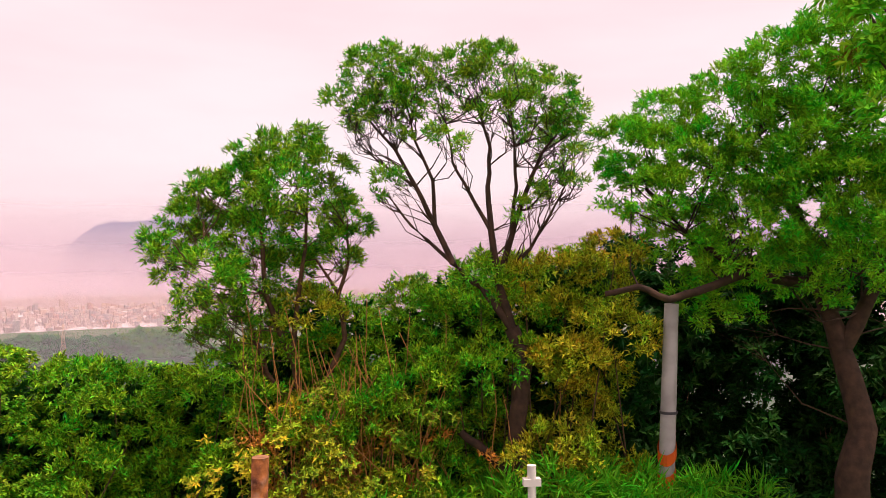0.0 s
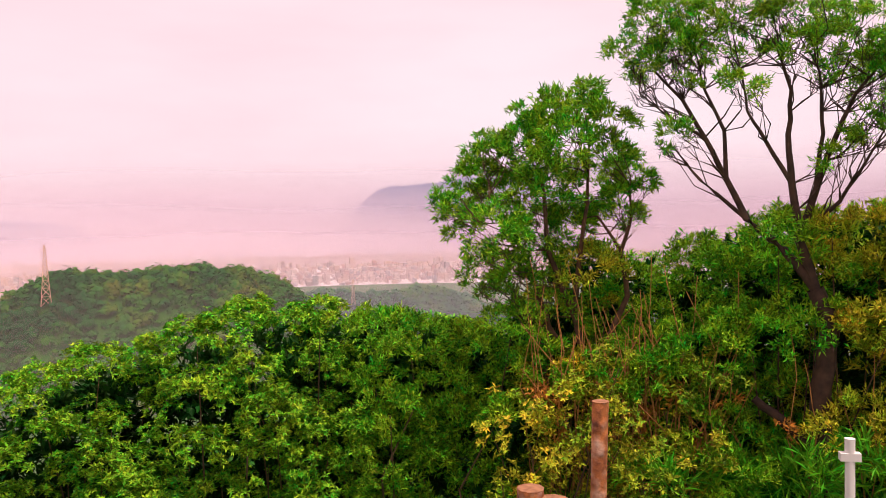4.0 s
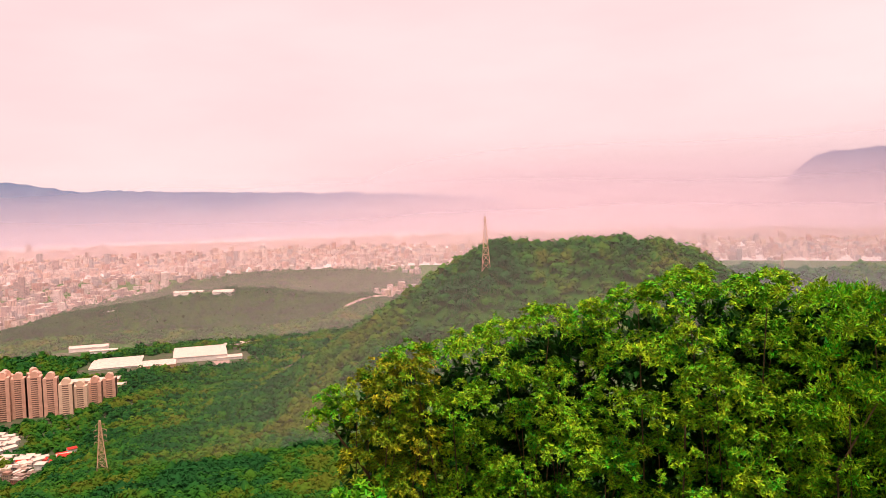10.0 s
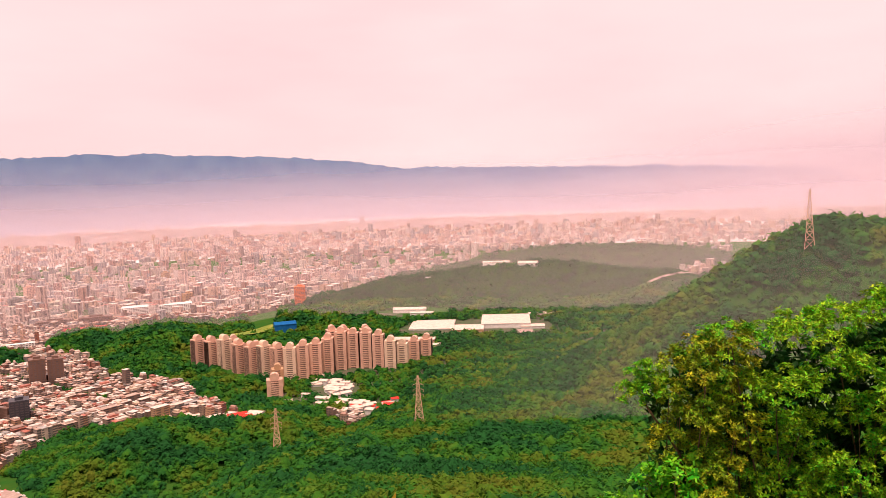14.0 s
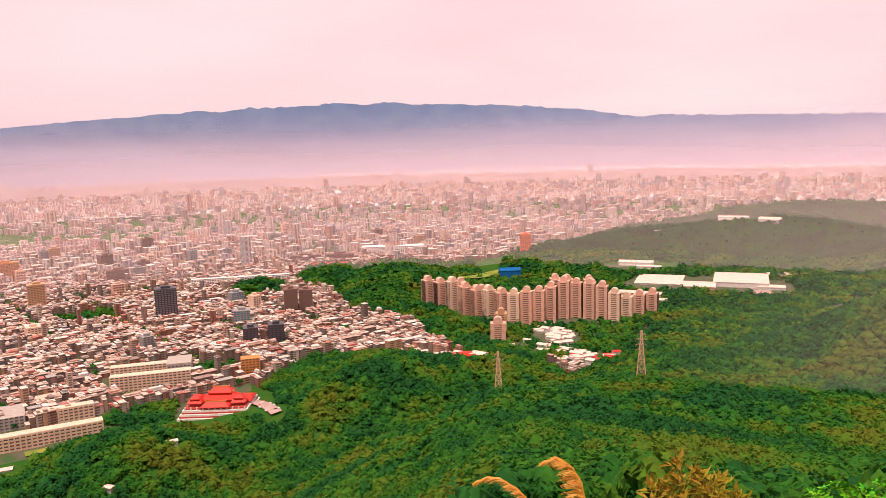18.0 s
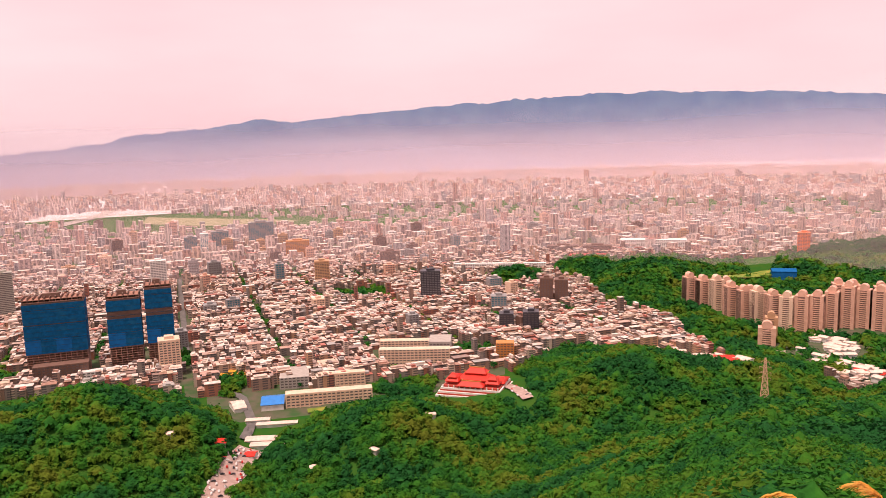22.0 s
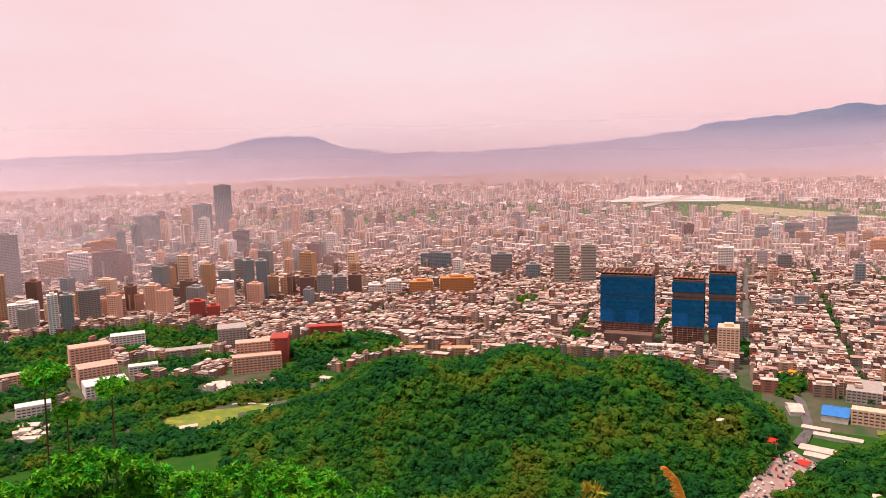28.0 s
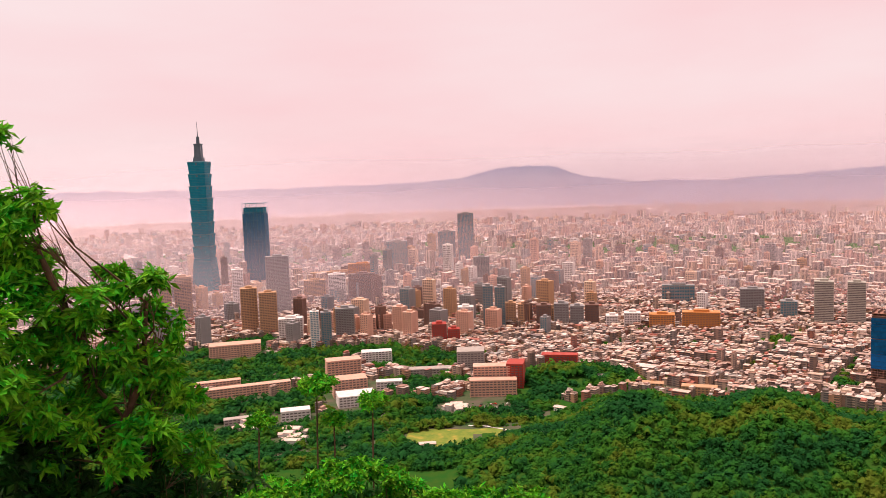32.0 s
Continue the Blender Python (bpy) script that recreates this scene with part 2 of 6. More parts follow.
REDTILE = mat("red_wall_tile", (0.42, 0.06, 0.04), (0.34, 0.05, 0.035), 0.6, 8)
GREY = mat("grey_cladding", (0.30, 0.29, 0.28), (0.22, 0.22, 0.22), 0.55, 8)
DARK = mat("dark_cladding", (0.07, 0.065, 0.075), (0.05, 0.05, 0.06), 0.4, 8)
GLASS = mat("blue_green_glass", (0.005, 0.22, 0.30), (0.004, 0.16, 0.24), 0.45, 12, spec=0.08)
GLASSBAND = mat("window_glass", (0.10, 0.085, 0.09), (0.17, 0.14, 0.13), 0.35, 4, spec=0.2)
CREAM = mat("cream_wall_tile", (0.76, 0.56, 0.42), (0.62, 0.44, 0.32), 0.7, 6)
STEEL = mat("tan_painted_steel", (0.62, 0.40, 0.27), (0.50, 0.31, 0.20), 0.6, 2)
REDROOF = mat("red_roof_tile", (0.62, 0.03, 0.015), (0.50, 0.025, 0.012), 0.5, 5)
BLUEROOF = mat("blue_metal_roof", (0.03, 0.22, 0.62), (0.025, 0.18, 0.52), 0.4, 6)
BLUENET = mat("blue_safety_net", (0.004, 0.10, 0.26), (0.003, 0.06, 0.15), 0.85, 5, detail=7, spec=0.05, patch=((0.02, 0.13, 0.24), 12, 0.4))
BLUENET2 = mat("bright_blue_net", (0.009, 0.13, 0.37), (0.007, 0.09, 0.26), 0.85, 6, spec=0.05)
AIRFIELD = mat("dry_airfield_grass", (0.30, 0.27, 0.15), (0.22, 0.22, 0.11), 0.9, 20)
GRASSMAT = mat("mown_grass", (0.20, 0.24, 0.03), (0.09, 0.18, 0.02), 0.9, 7, detail=7, patch=((0.38, 0.30, 0.05), 14, 0.8))
ROOFS = palette("flat_and_metal_roofs", [(0.78, 0.62, 0.53), (0.86, 0.75, 0.67), (0.56, 0.34, 0.26), (0.32, 0.22, 0.18), (0.80, 0.62, 0.51), (0.66, 0.47, 0.39), (0.48, 0.16, 0.11), (0.84, 0.70, 0.60), (0.24, 0.18, 0.16), (0.80, 0.68, 0.58), (0.42, 0.40, 0.37), (0.76, 0.59, 0.48), (0.44, 0.25, 0.18), (0.80, 0.66, 0.58), (0.52, 0.37, 0.29), (0.72, 0.54, 0.40)], 0.5, False, 5.0, 0.42)
WALLS = palette("tiled_house_walls", [(0.30, 0.19, 0.14), (0.46, 0.33, 0.25), (0.24, 0.16, 0.12), (0.58, 0.45, 0.36), (0.36, 0.14, 0.09), (0.26, 0.22, 0.19), (0.50, 0.29, 0.17)], 0.7, True)
# wall tones made paler, to carry the haze over the far city
FARWALLS = palette("haze_pale_far_walls", [(0.66, 0.48, 0.41), (0.78, 0.62, 0.55), (0.46, 0.34, 0.31), (0.86, 0.72, 0.65), (0.60, 0.36, 0.29), (0.46, 0.42, 0.42), (0.74, 0.52, 0.40), (0.80, 0.68, 0.62)], 0.7, True)


# ---- helpers of this place ----
def place(az, d, z=0.0):
    """The point at that bearing in degrees, counted to the left from the y axis, at d metres from the hilltop."""
    return Vector((-math.sin(radians(az)) * d, math.cos(radians(az)) * d, z))


def part(name, bm, material, parent=None, label=""):
    me = bpy.data.meshes.new(name)
    bm.to_mesh(me)
    bm.free()
    me.materials.append(material)
    ob = new(name, me)
    if parent:
        ob.parent = parent
    return tagged(ob, label)


def share(name, me, parent, m=None):
    ob = new(name, me)
    ob.parent = parent
    if m is not None:
        ob.matrix_basis = m
    return ob


def thing(name, at, turn=0.0, label="", category="", group=""):
    ob = new(name)
    ob.empty_display_size = 1
    ob.matrix_basis = pose(at[0], at[1], at[2], 0, 0, turn)
    return tagged(ob, label, category, group)


def box(bm, x0, x1, y0, y1, z0, z1, taper=0.0, m=None):
    cx, cy = (x0 + x1) / 2, (y0 + y1) / 2
    vs = []
    for z, k in ((z0, 1.0), (z1, 1.0 - taper)):
        for x, y in ((x0, y0), (x1, y0), (x1, y1), (x0, y1)):
            v = Vector((cx + (x - cx) * k, cy + (y - cy) * k, z))
            vs.append(bm.verts.new(m @ v if m else v))
    for f in ((3, 2, 1, 0), (4, 5, 6, 7), (0, 1, 5, 4), (1, 2, 6, 5), (2, 3, 7, 6), (3, 0, 4, 7)):
        bm.faces.new([vs[i] for i in f])


def boxmesh(name, dims, material, taper=0.0):
    bm = bmesh.new()
    box(bm, *dims, taper)
    me = bpy.data.meshes.new(name)
    bm.to_mesh(me)
    bm.free()
    me.materials.append(material)
    return me


def arrays(name, verts, faces, materials, parent=None, slots=None, smooth=False):
    """One mesh from numpy arrays: verts (n, 3), faces (m, 3 or 4)."""
    me = bpy.data.meshes.new(name)
    k = faces.shape[1]
    me.vertices.add(len(verts))
    me.vertices.foreach_set("co", np.ascontiguousarray(verts, np.float32).ravel())
    me.loops.add(faces.size)
    me.loops.foreach_set("vertex_index", np.ascontiguousarray(faces, np.int32).ravel())
    me.polygons.add(len(faces))
    me.polygons.foreach_set("loop_start", np.arange(0, faces.size, k, dtype=np.int32))
    for mt in materials:
        me.materials.append(mt)
    if slots is not None:
        me.polygons.foreach_set("material_index", np.ascontiguousarray(slots, np.int32))
    me.polygons.foreach_set("use_smooth", np.full(len(faces), smooth))
    me.update(calc_edges=True)
    ob = new(name, me)
    if parent:
        ob.parent = parent
    return ob


def tube(points, radii, sides=7):
    """A tapered limb along the points, as arrays."""
    points = [Vector(p) for p in points]
    vs, fs = [], []
    for i, (p, r) in enumerate(zip(points, radii)):
        d = (points[min(i + 1, len(points) - 1)] - points[max(i - 1, 0)]).normalized()
        a = d.orthogonal().normalized()
        b = d.cross(a)
        for k in range(sides):
            w = 2 * math.pi * k / sides
            vs.append(p + (a * math.cos(w) + b * math.sin(w)) * r)
    for i in range(len(points) - 1):
        for k in range(sides):
            q = (k + 1) % sides
            fs.append((i * sides + k, i * sides + q, (i + 1) * sides + q, (i + 1) * sides + k))
    return np.array(vs), np.array(fs)


def joined(pieces):
    vs, fs, n = [], [], 0
    for v, f in pieces:
        vs.append(v)
        fs.append(f + n)
        n += len(v)
    return np.concatenate(vs), np.concatenate(fs)


# ---- the lie of the land ----
# bearing, fall-off of the camera's hill, where its foot begins, where it ends
FOOT = np.array([(-180, 600, 2500, 4500), (-40, 600, 2500, 4500), (10, 577, 1000, 2200), (40, 577, 900, 1900), (55, 577, 850, 1700), (62, 577, 760, 1500), (68, 577, 640, 1300),
                 (74, 577, 560, 1020), (80, 560, 540, 980), (87, 420, 480, 900), (95, 330, 400, 800), (105, 280, 350, 700), (118, 255, 350, 640),
                 (150, 255, 350, 700), (165, 300, 420, 840), (176, 330, 450, 900), (190, 400, 600, 1300), (230, 600, 2500, 4500)])
# bearing, distance, height, half-width across, half-width along
HILLS = np.array([(22.5, 1400, 178, 190, 220), (14.5, 1400, 178, 190, 220), (4, 1400, 150, 240, 240),
                  (147, 800, 70, 80, 150), (138, 800, 79, 95, 160), (129, 790, 72, 85, 150), (122.5, 770, 44, 40, 90), (155, 760, 24, 60, 110),
                  (88, 890, 44, 110, 160), (81, 900, 34, 80, 140), (96, 850, 16, 80, 70), (107, 735, 42, 75, 90),
                  (60, 2500, 52, 300, 330), (67, 2250, 38, 170, 260), (55, 2900, 54, 330, 190), (73, 2080, 26, 130, 140), (78, 1830, 18, 110, 150), (50, 2100, 60, 150, 200),
                  (87, 1640, 34, 95, 210), (92, 1800, 20, 60, 130), (97.2, 1670, 22, 45, 65), (82, 1480, 22, 90, 140), (82.2, 1230, 12, 50, 60), (64, 1500, 14, 120, 60),
                  (152, 1130, 22, 80, 60), (165, 1010, 10, 50, 40)])


# the ridge with the pylon: bearing, height of its crest
RIDGE = np.array([(-60, 120), (0, 140), (12, 140), (20, 165), (22, 192), (24, 222), (25.8, 240), (28, 252), (33, 257), (36, 251), (38.5, 255), (40, 257), (41.7, 247), (43.5, 230), (47, 196), (50, 166), (54, 128), (58, 85), (64, 30), (70, 0), (230, 0)])


def land(x, y):
    x, y = np.asarray(x, float), np.asarray(y, float)
    d = np.hypot(x, y)
    az = np.degrees(np.arctan2(-x, y))
    az = np.where(az < -130, az + 360, az)
    fall, f0, f1 = (np.interp(az, FOOT[:, 0], FOOT[:, k]) for k in (1, 2, 3))
    shelf = 2.4 * np.clip((28 - az) / 20, 0, 1) * np.clip((az + 75) / 20, 0, 1) + 1.2
    de = np.maximum(d - shelf, 0)
    s = np.clip((d - f0) / (f1 - f0), 0, 1)
    z = (303.3 * np.exp(-de / fall) * (1 - s * s * (3 - 2 * s))) ** 3
    z = z + (np.interp(az, RIDGE[:, 0], RIDGE[:, 1]) * np.exp(-((d - 860) / 230) ** 2)) ** 3
    for a, r, h, st, sr in HILLS:
        ux, uy = -math.sin(radians(a)), math.cos(radians(a))
        al, ac = x * ux + y * uy - r, x * uy - y * ux
        z = z + (h * np.exp(-(al / sr) ** 2 - (ac / st) ** 2)) ** 3
    return np.cbrt(z)


def ground_z(x, y):
    return float(land(x, y))


def rise(x, y):
    """The slow climb of the plain towards the mountains."""
    d = np.hypot(x, y)
    return np.where(d > 3000, 305 - d * 305 / (3000 + np.maximum(d - 3000, 0) * 3.82), 0.0)


# ---- ground ----
rings = np.concatenate([[0.0], np.geomspace(0.6, 4950, 150)])
turns = np.concatenate([np.arange(-60, 215, 0.75), np.arange(215, 300, 5)])
gd, ga = np.meshgrid(rings, np.radians(turns), indexing="ij")
gx, gy = -np.sin(ga) * gd, np.cos(ga) * gd
gz = land(gx, gy)
gz = np.where(gz < 3, gz * 0.3, gz) + rise(gx, gy)
na = len(turns)
i, j = np.meshgrid(np.arange(len(rings) - 1), np.arange(na), indexing="ij")
k = (j + 1) % na
gf = np.stack([i * na + j, (i + 1) * na + j, (i + 1) * na + k, i * na + k], -1).reshape(-1, 4)
fz = gz.ravel()[gf].mean(1)
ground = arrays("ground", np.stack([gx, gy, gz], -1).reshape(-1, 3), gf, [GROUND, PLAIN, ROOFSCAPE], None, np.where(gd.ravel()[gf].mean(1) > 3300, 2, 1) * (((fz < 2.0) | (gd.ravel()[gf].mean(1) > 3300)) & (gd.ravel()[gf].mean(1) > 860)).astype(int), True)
tagged(ground, "wooded hillsides running down to the flat city plain", "ground", kind="structure")

# ---- far mountains: bearing, and height of the crest over the eye in degrees ----
RANGES = [(4750, [(-40, -1), (-4, -1), (6, 2.6), (9, 3.3), (12.2, 3.35), (14.2, 2.95), (17.8, 2.75), (18.6, 2.35), (19.6, 1.6), (21, -1), (24, -3.5), (31, -3.5), (40, 0.5), (48, 1.0), (56, 1.25), (66, 1.55), (70, 1.65), (73, 2.2), (79, 2.7), (86, 3.0), (91, 3.1), (98, 2.8), (104, 2.5), (114, 1.7), (116.4, 2.0), (119, 1.4), (124, 1.1), (130, -0.6), (150, -1), (200, -1)]),
          (4600, [(-40, -2), (120, -2), (140, -0.6), (148, -0.4), (151, 0.1), (153, 0.8), (155, 1.0), (157.5, 0.8), (160, 0.15), (166, -0.05), (176, -0.05), (192, 0.25), (200, 0.3)]),
          (4450, [(-40, -2), (92, -2), (104, 0.2), (114, 0.6), (122, 0.7), (128, 0.4), (133, -0.15), (141, -0.5), (150, -2), (200, -2)])]
for dist, crest in RANGES:
    az = np.arange(-40, 200, 0.25)
    el = np.interp(az, [c[0] for c in crest], [c[1] for c in crest])
    el = np.convolve(np.pad(el, 2, mode="edge"), np.ones(5) / 5, "valid")
    el = el + np.array([0.16 * noise.noise((a * 0.5, dist, 0)) + 0.11 * noise.noise((a * 1.9, dist, 5)) + 0.06 * noise.noise((a * 5, dist, 9)) for a in az])
    top = EYE + dist * np.tan(np.radians(el))
    levels = np.array([(1.0, 0.0), (0.8, -70.0), (0.5, -160.0), (0.0, -260.0)])
    r = np.radians(az)
    vs = np.stack([np.stack([-np.sin(r) * (dist + off), np.cos(r) * (dist + off), np.maximum(top * k, 0)], -1) for k, off in levels], 1)
    nl = len(levels)
    a, b = np.meshgrid(np.arange(len(az) - 1), np.arange(nl - 1), indexing="ij")
    mf = np.stack([a * nl + b, a * nl + b + 1, (a + 1) * nl + b + 1, (a + 1) * nl + b], -1).reshape(-1, 4)
    tagged(arrays("mountain_range", vs.reshape(-1, 3), mf, [MOUNTAIN], None, None, True), "wooded mountain range on the skyline, coloured hazy blue", "mountain", kind="structure")

# ---- mist and haze over the plain: stand-in sheets, thin, curved, denser towards the ground ----
def mist(radius, top, amount, lumps, seed, az0=-45, az1=205, fade_out=0, colour=None, toward=None):
    m = bpy.data.materials.new("haze_sheet_tint")
    m.use_nodes = True
    n, l = m.node_tree.nodes, m.node_tree.links
    n.remove(n["Principled BSDF"])
    co, sep = n.new("ShaderNodeTexCoord"), n.new("ShaderNodeSeparateXYZ")
    l.new(co.outputs["Object"], sep.inputs["Vector"])
    nz, mp = n.new("ShaderNodeTexNoise"), n.new("ShaderNodeMapping")
    mp.inputs["Scale"].default_value = (1 / 1500, 1 / 1500, 1 / 220)
    mp.inputs["Location"].default_value = (seed, 0, 0)
    nz.inputs["Scale"].default_value, nz.inputs["Detail"].default_value = 1.0, 4
    l.new(co.outputs["Object"], mp.inputs["Vector"])
    l.new(mp.outputs["Vector"], nz.inputs["Vector"])
    wob = n.new("ShaderNodeMath")
    wob.operation = "MULTIPLY_ADD"
    wob.inputs[1].default_value = lumps
    l.new(nz.outputs["Fac"], wob.inputs[0])
    l.new(sep.outputs["Z"], wob.inputs[2])
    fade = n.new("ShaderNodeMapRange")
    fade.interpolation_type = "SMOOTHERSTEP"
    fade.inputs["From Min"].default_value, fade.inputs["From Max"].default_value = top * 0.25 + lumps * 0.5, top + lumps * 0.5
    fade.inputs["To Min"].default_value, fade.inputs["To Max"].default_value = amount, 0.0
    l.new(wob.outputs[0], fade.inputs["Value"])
    amount_out = fade.outputs["Result"]
    if fade_out:
        turn, edge, mul = n.new("ShaderNodeMath"), n.new("ShaderNodeMapRange"), n.new("ShaderNodeMath")
        turn.operation, mul.operation, edge.interpolation_type = "ARCTAN2", "MULTIPLY", "SMOOTHSTEP"
        l.new(sep.outputs["X"], turn.inputs[0])
        l.new(sep.outputs["Y"], turn.inputs[1])
        edge.inputs["From Min"].default_value, edge.inputs["From Max"].default_value = radians(-az1), radians(-az1 + fade_out)
        l.new(turn.outputs[0], edge.inputs["Value"])
        l.new(edge.outputs["Result"], mul.inputs[0])
        l.new(amount_out, mul.inputs[1])
        amount_out = mul.outputs[0]
    if toward:
        ux, uy = -math.sin(radians(toward[0])), math.cos(radians(toward[0]))
        dot, edge, mul = n.new("ShaderNodeVectorMath"), n.new("ShaderNodeMapRange"), n.new("ShaderNodeMath")
        dot.operation, mul.operation, edge.interpolation_type = "DOT_PRODUCT", "MULTIPLY", "SMOOTHSTEP"
        dot.inputs[1].default_value = (ux / radius, uy / radius, 0)
        edge.inputs["From Min"].default_value, edge.inputs["From Max"].default_value = math.cos(radians(toward[2])), math.cos(radians(toward[1]))
        l.new(co.outputs["Object"], dot.inputs[0])
        l.new(dot.outputs["Value"], edge.inputs["Value"])
        l.new(edge.outputs["Result"], mul.inputs[0])
        l.new(amount_out, mul.inputs[1])
        amount_out = mul.outputs[0]
    tr, di, tl = n.new("ShaderNodeBsdfTransparent"), n.new("ShaderNodeBsdfDiffuse"), n.new("ShaderNodeBsdfTranslucent")
    both, mix = n.new("ShaderNodeAddShader"), n.new("ShaderNodeMixShader")
    for k, (s, way) in enumerate(((di, 1.0), (tl, -1.0))):
        up = n.new("ShaderNodeCombineXYZ")
        up.inputs["Z"].default_value = way
        l.new(up.outputs["Vector"], s.inputs["Normal"])
        s.inputs["Color"].default_value = colour or MIST_COLOUR
        l.new(s.outputs[0], both.inputs[k])
    l.new(amount_out, mix.inputs["Fac"])
    l.new(tr.outputs[0], mix.inputs[1])
    l.new(both.outputs[0], mix.inputs[2])
    l.new(mix.outputs[0], n["Material Output"].inputs["Surface"])
    az = np.arange(az0, az1, 1.0)
    rr = np.array([radius * (1 + 0.018 * noise.noise((a * 0.06, seed, 0))) for a in az])
    r = np.radians(az)
    zs = np.array([0.3, top * 0.5, top + lumps])
    vs = np.stack([np.stack([-np.sin(r) * rr, np.cos(r) * rr, np.full_like(r, z)], -1) for z in zs], 1)
    a, b = np.meshgrid(np.arange(len(az) - 1), np.arange(2), indexing="ij")
    f = np.stack([a * 3 + b, (a + 1) * 3 + b, (a + 1) * 3 + b + 1, a * 3 + b + 1], -1).reshape(-1, 4)
    ob = arrays("haze_sheet", vs.reshape(-1, 3), f, [m], None, None, True)
    ob.visible_shadow = False
    return tagged(ob, "tinted sheet standing in for mist and haze over the plain", "mist", kind="structure")


# haze tints of the stand-in sheets
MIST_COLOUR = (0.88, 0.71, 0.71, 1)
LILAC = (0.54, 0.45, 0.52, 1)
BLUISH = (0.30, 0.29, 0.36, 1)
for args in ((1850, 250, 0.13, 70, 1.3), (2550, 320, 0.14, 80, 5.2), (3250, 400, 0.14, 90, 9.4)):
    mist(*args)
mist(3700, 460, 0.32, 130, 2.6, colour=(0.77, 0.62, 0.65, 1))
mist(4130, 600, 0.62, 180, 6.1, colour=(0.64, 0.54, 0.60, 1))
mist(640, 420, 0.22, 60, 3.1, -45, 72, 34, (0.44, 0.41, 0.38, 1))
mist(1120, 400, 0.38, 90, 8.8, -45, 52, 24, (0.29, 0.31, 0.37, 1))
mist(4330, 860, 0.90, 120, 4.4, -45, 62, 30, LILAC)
# bluish haze sheets added to darken the far city at these bearings
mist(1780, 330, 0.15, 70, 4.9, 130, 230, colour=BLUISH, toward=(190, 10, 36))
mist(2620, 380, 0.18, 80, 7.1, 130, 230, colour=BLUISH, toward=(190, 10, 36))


# ---- woods on the hills ----
def crown(level, seed, clumps):
    """A tree's crown: a lumpy core under many small clumps of leaves."""
    rng = np.random.default_rng(100 + seed)
    bm = bmesh.new()
    bmesh.ops.create_icosphere(bm, subdivisions=level, radius=0.86 if clumps else 1.0)
    for v in bm.verts:
        v.co *= 1 + 0.55 * noise.noise(v.co * 1.7 + Vector((seed * 9.1, 0, 0))) + 0.4 * noise.noise(v.co * 4.3 + Vector((0, seed * 5.3, 0)))
    bmesh.ops.delete(bm, geom=[v for v in bm.verts if v.co.z < -0.35], context="VERTS")
    bm.verts.index_update()
    vs = np.array([v.co[:] for v in bm.verts])
    fs = np.array([[v.index for v in f.verts] for f in bm.faces])
    bm.free()
    if not clumps:
        return vs, fs
    n = rng.normal(size=(clumps, 3))
    n /= np.linalg.norm(n, axis=1)[:, None]
    n[:, 2] = np.abs(n[:, 2] + 0.15) - 0.15
    c = n * rng.uniform(0.78, 1.12, (clumps, 1))
    c *= np.array([1 + 0.45 * noise.noise(Vector(q) * 1.7 + Vector((seed * 9.1, 0, 0))) for q in n])[:, None]
    face = n * 0.8 + rng.normal(size=n.shape) * 0.28 + np.array([0, 0, 0.35])
    face /= np.linalg.norm(face, axis=1)[:, None]
    a = np.cross(face, rng.normal(size=n.shape))
    a /= np.linalg.norm(a, axis=1)[:, None]
    b = np.cross(face, a)
    k = 1.3 / math.sqrt(clumps)
    tri = []
    for w in (0.0, 2.1, 4.2):
        w = w + rng.uniform(-0.4, 0.4, (clumps, 1))
        tri.append(c + (a * np.cos(w) + b * np.sin(w)) * k * rng.uniform(1.0, 1.9, (clumps, 1)))
    cv = np.stack(tri, 1).reshape(-1, 3)
    return joined([(vs, fs), (cv, np.arange(len(cv)).reshape(-1, 3))])


def in_sight(x, y, z):
    """Whether a tree's top clears the land between it and the hilltop."""
    d = np.hypot(x, y)
    slope = (z + 9 - EYE) / d
    seen = np.ones(len(x), bool)
    for f in np.linspace(0.12, 0.96, 36):
        seen &= (land(x * f, y * f) + 2 - EYE) / (d * f) < slope
    return seen


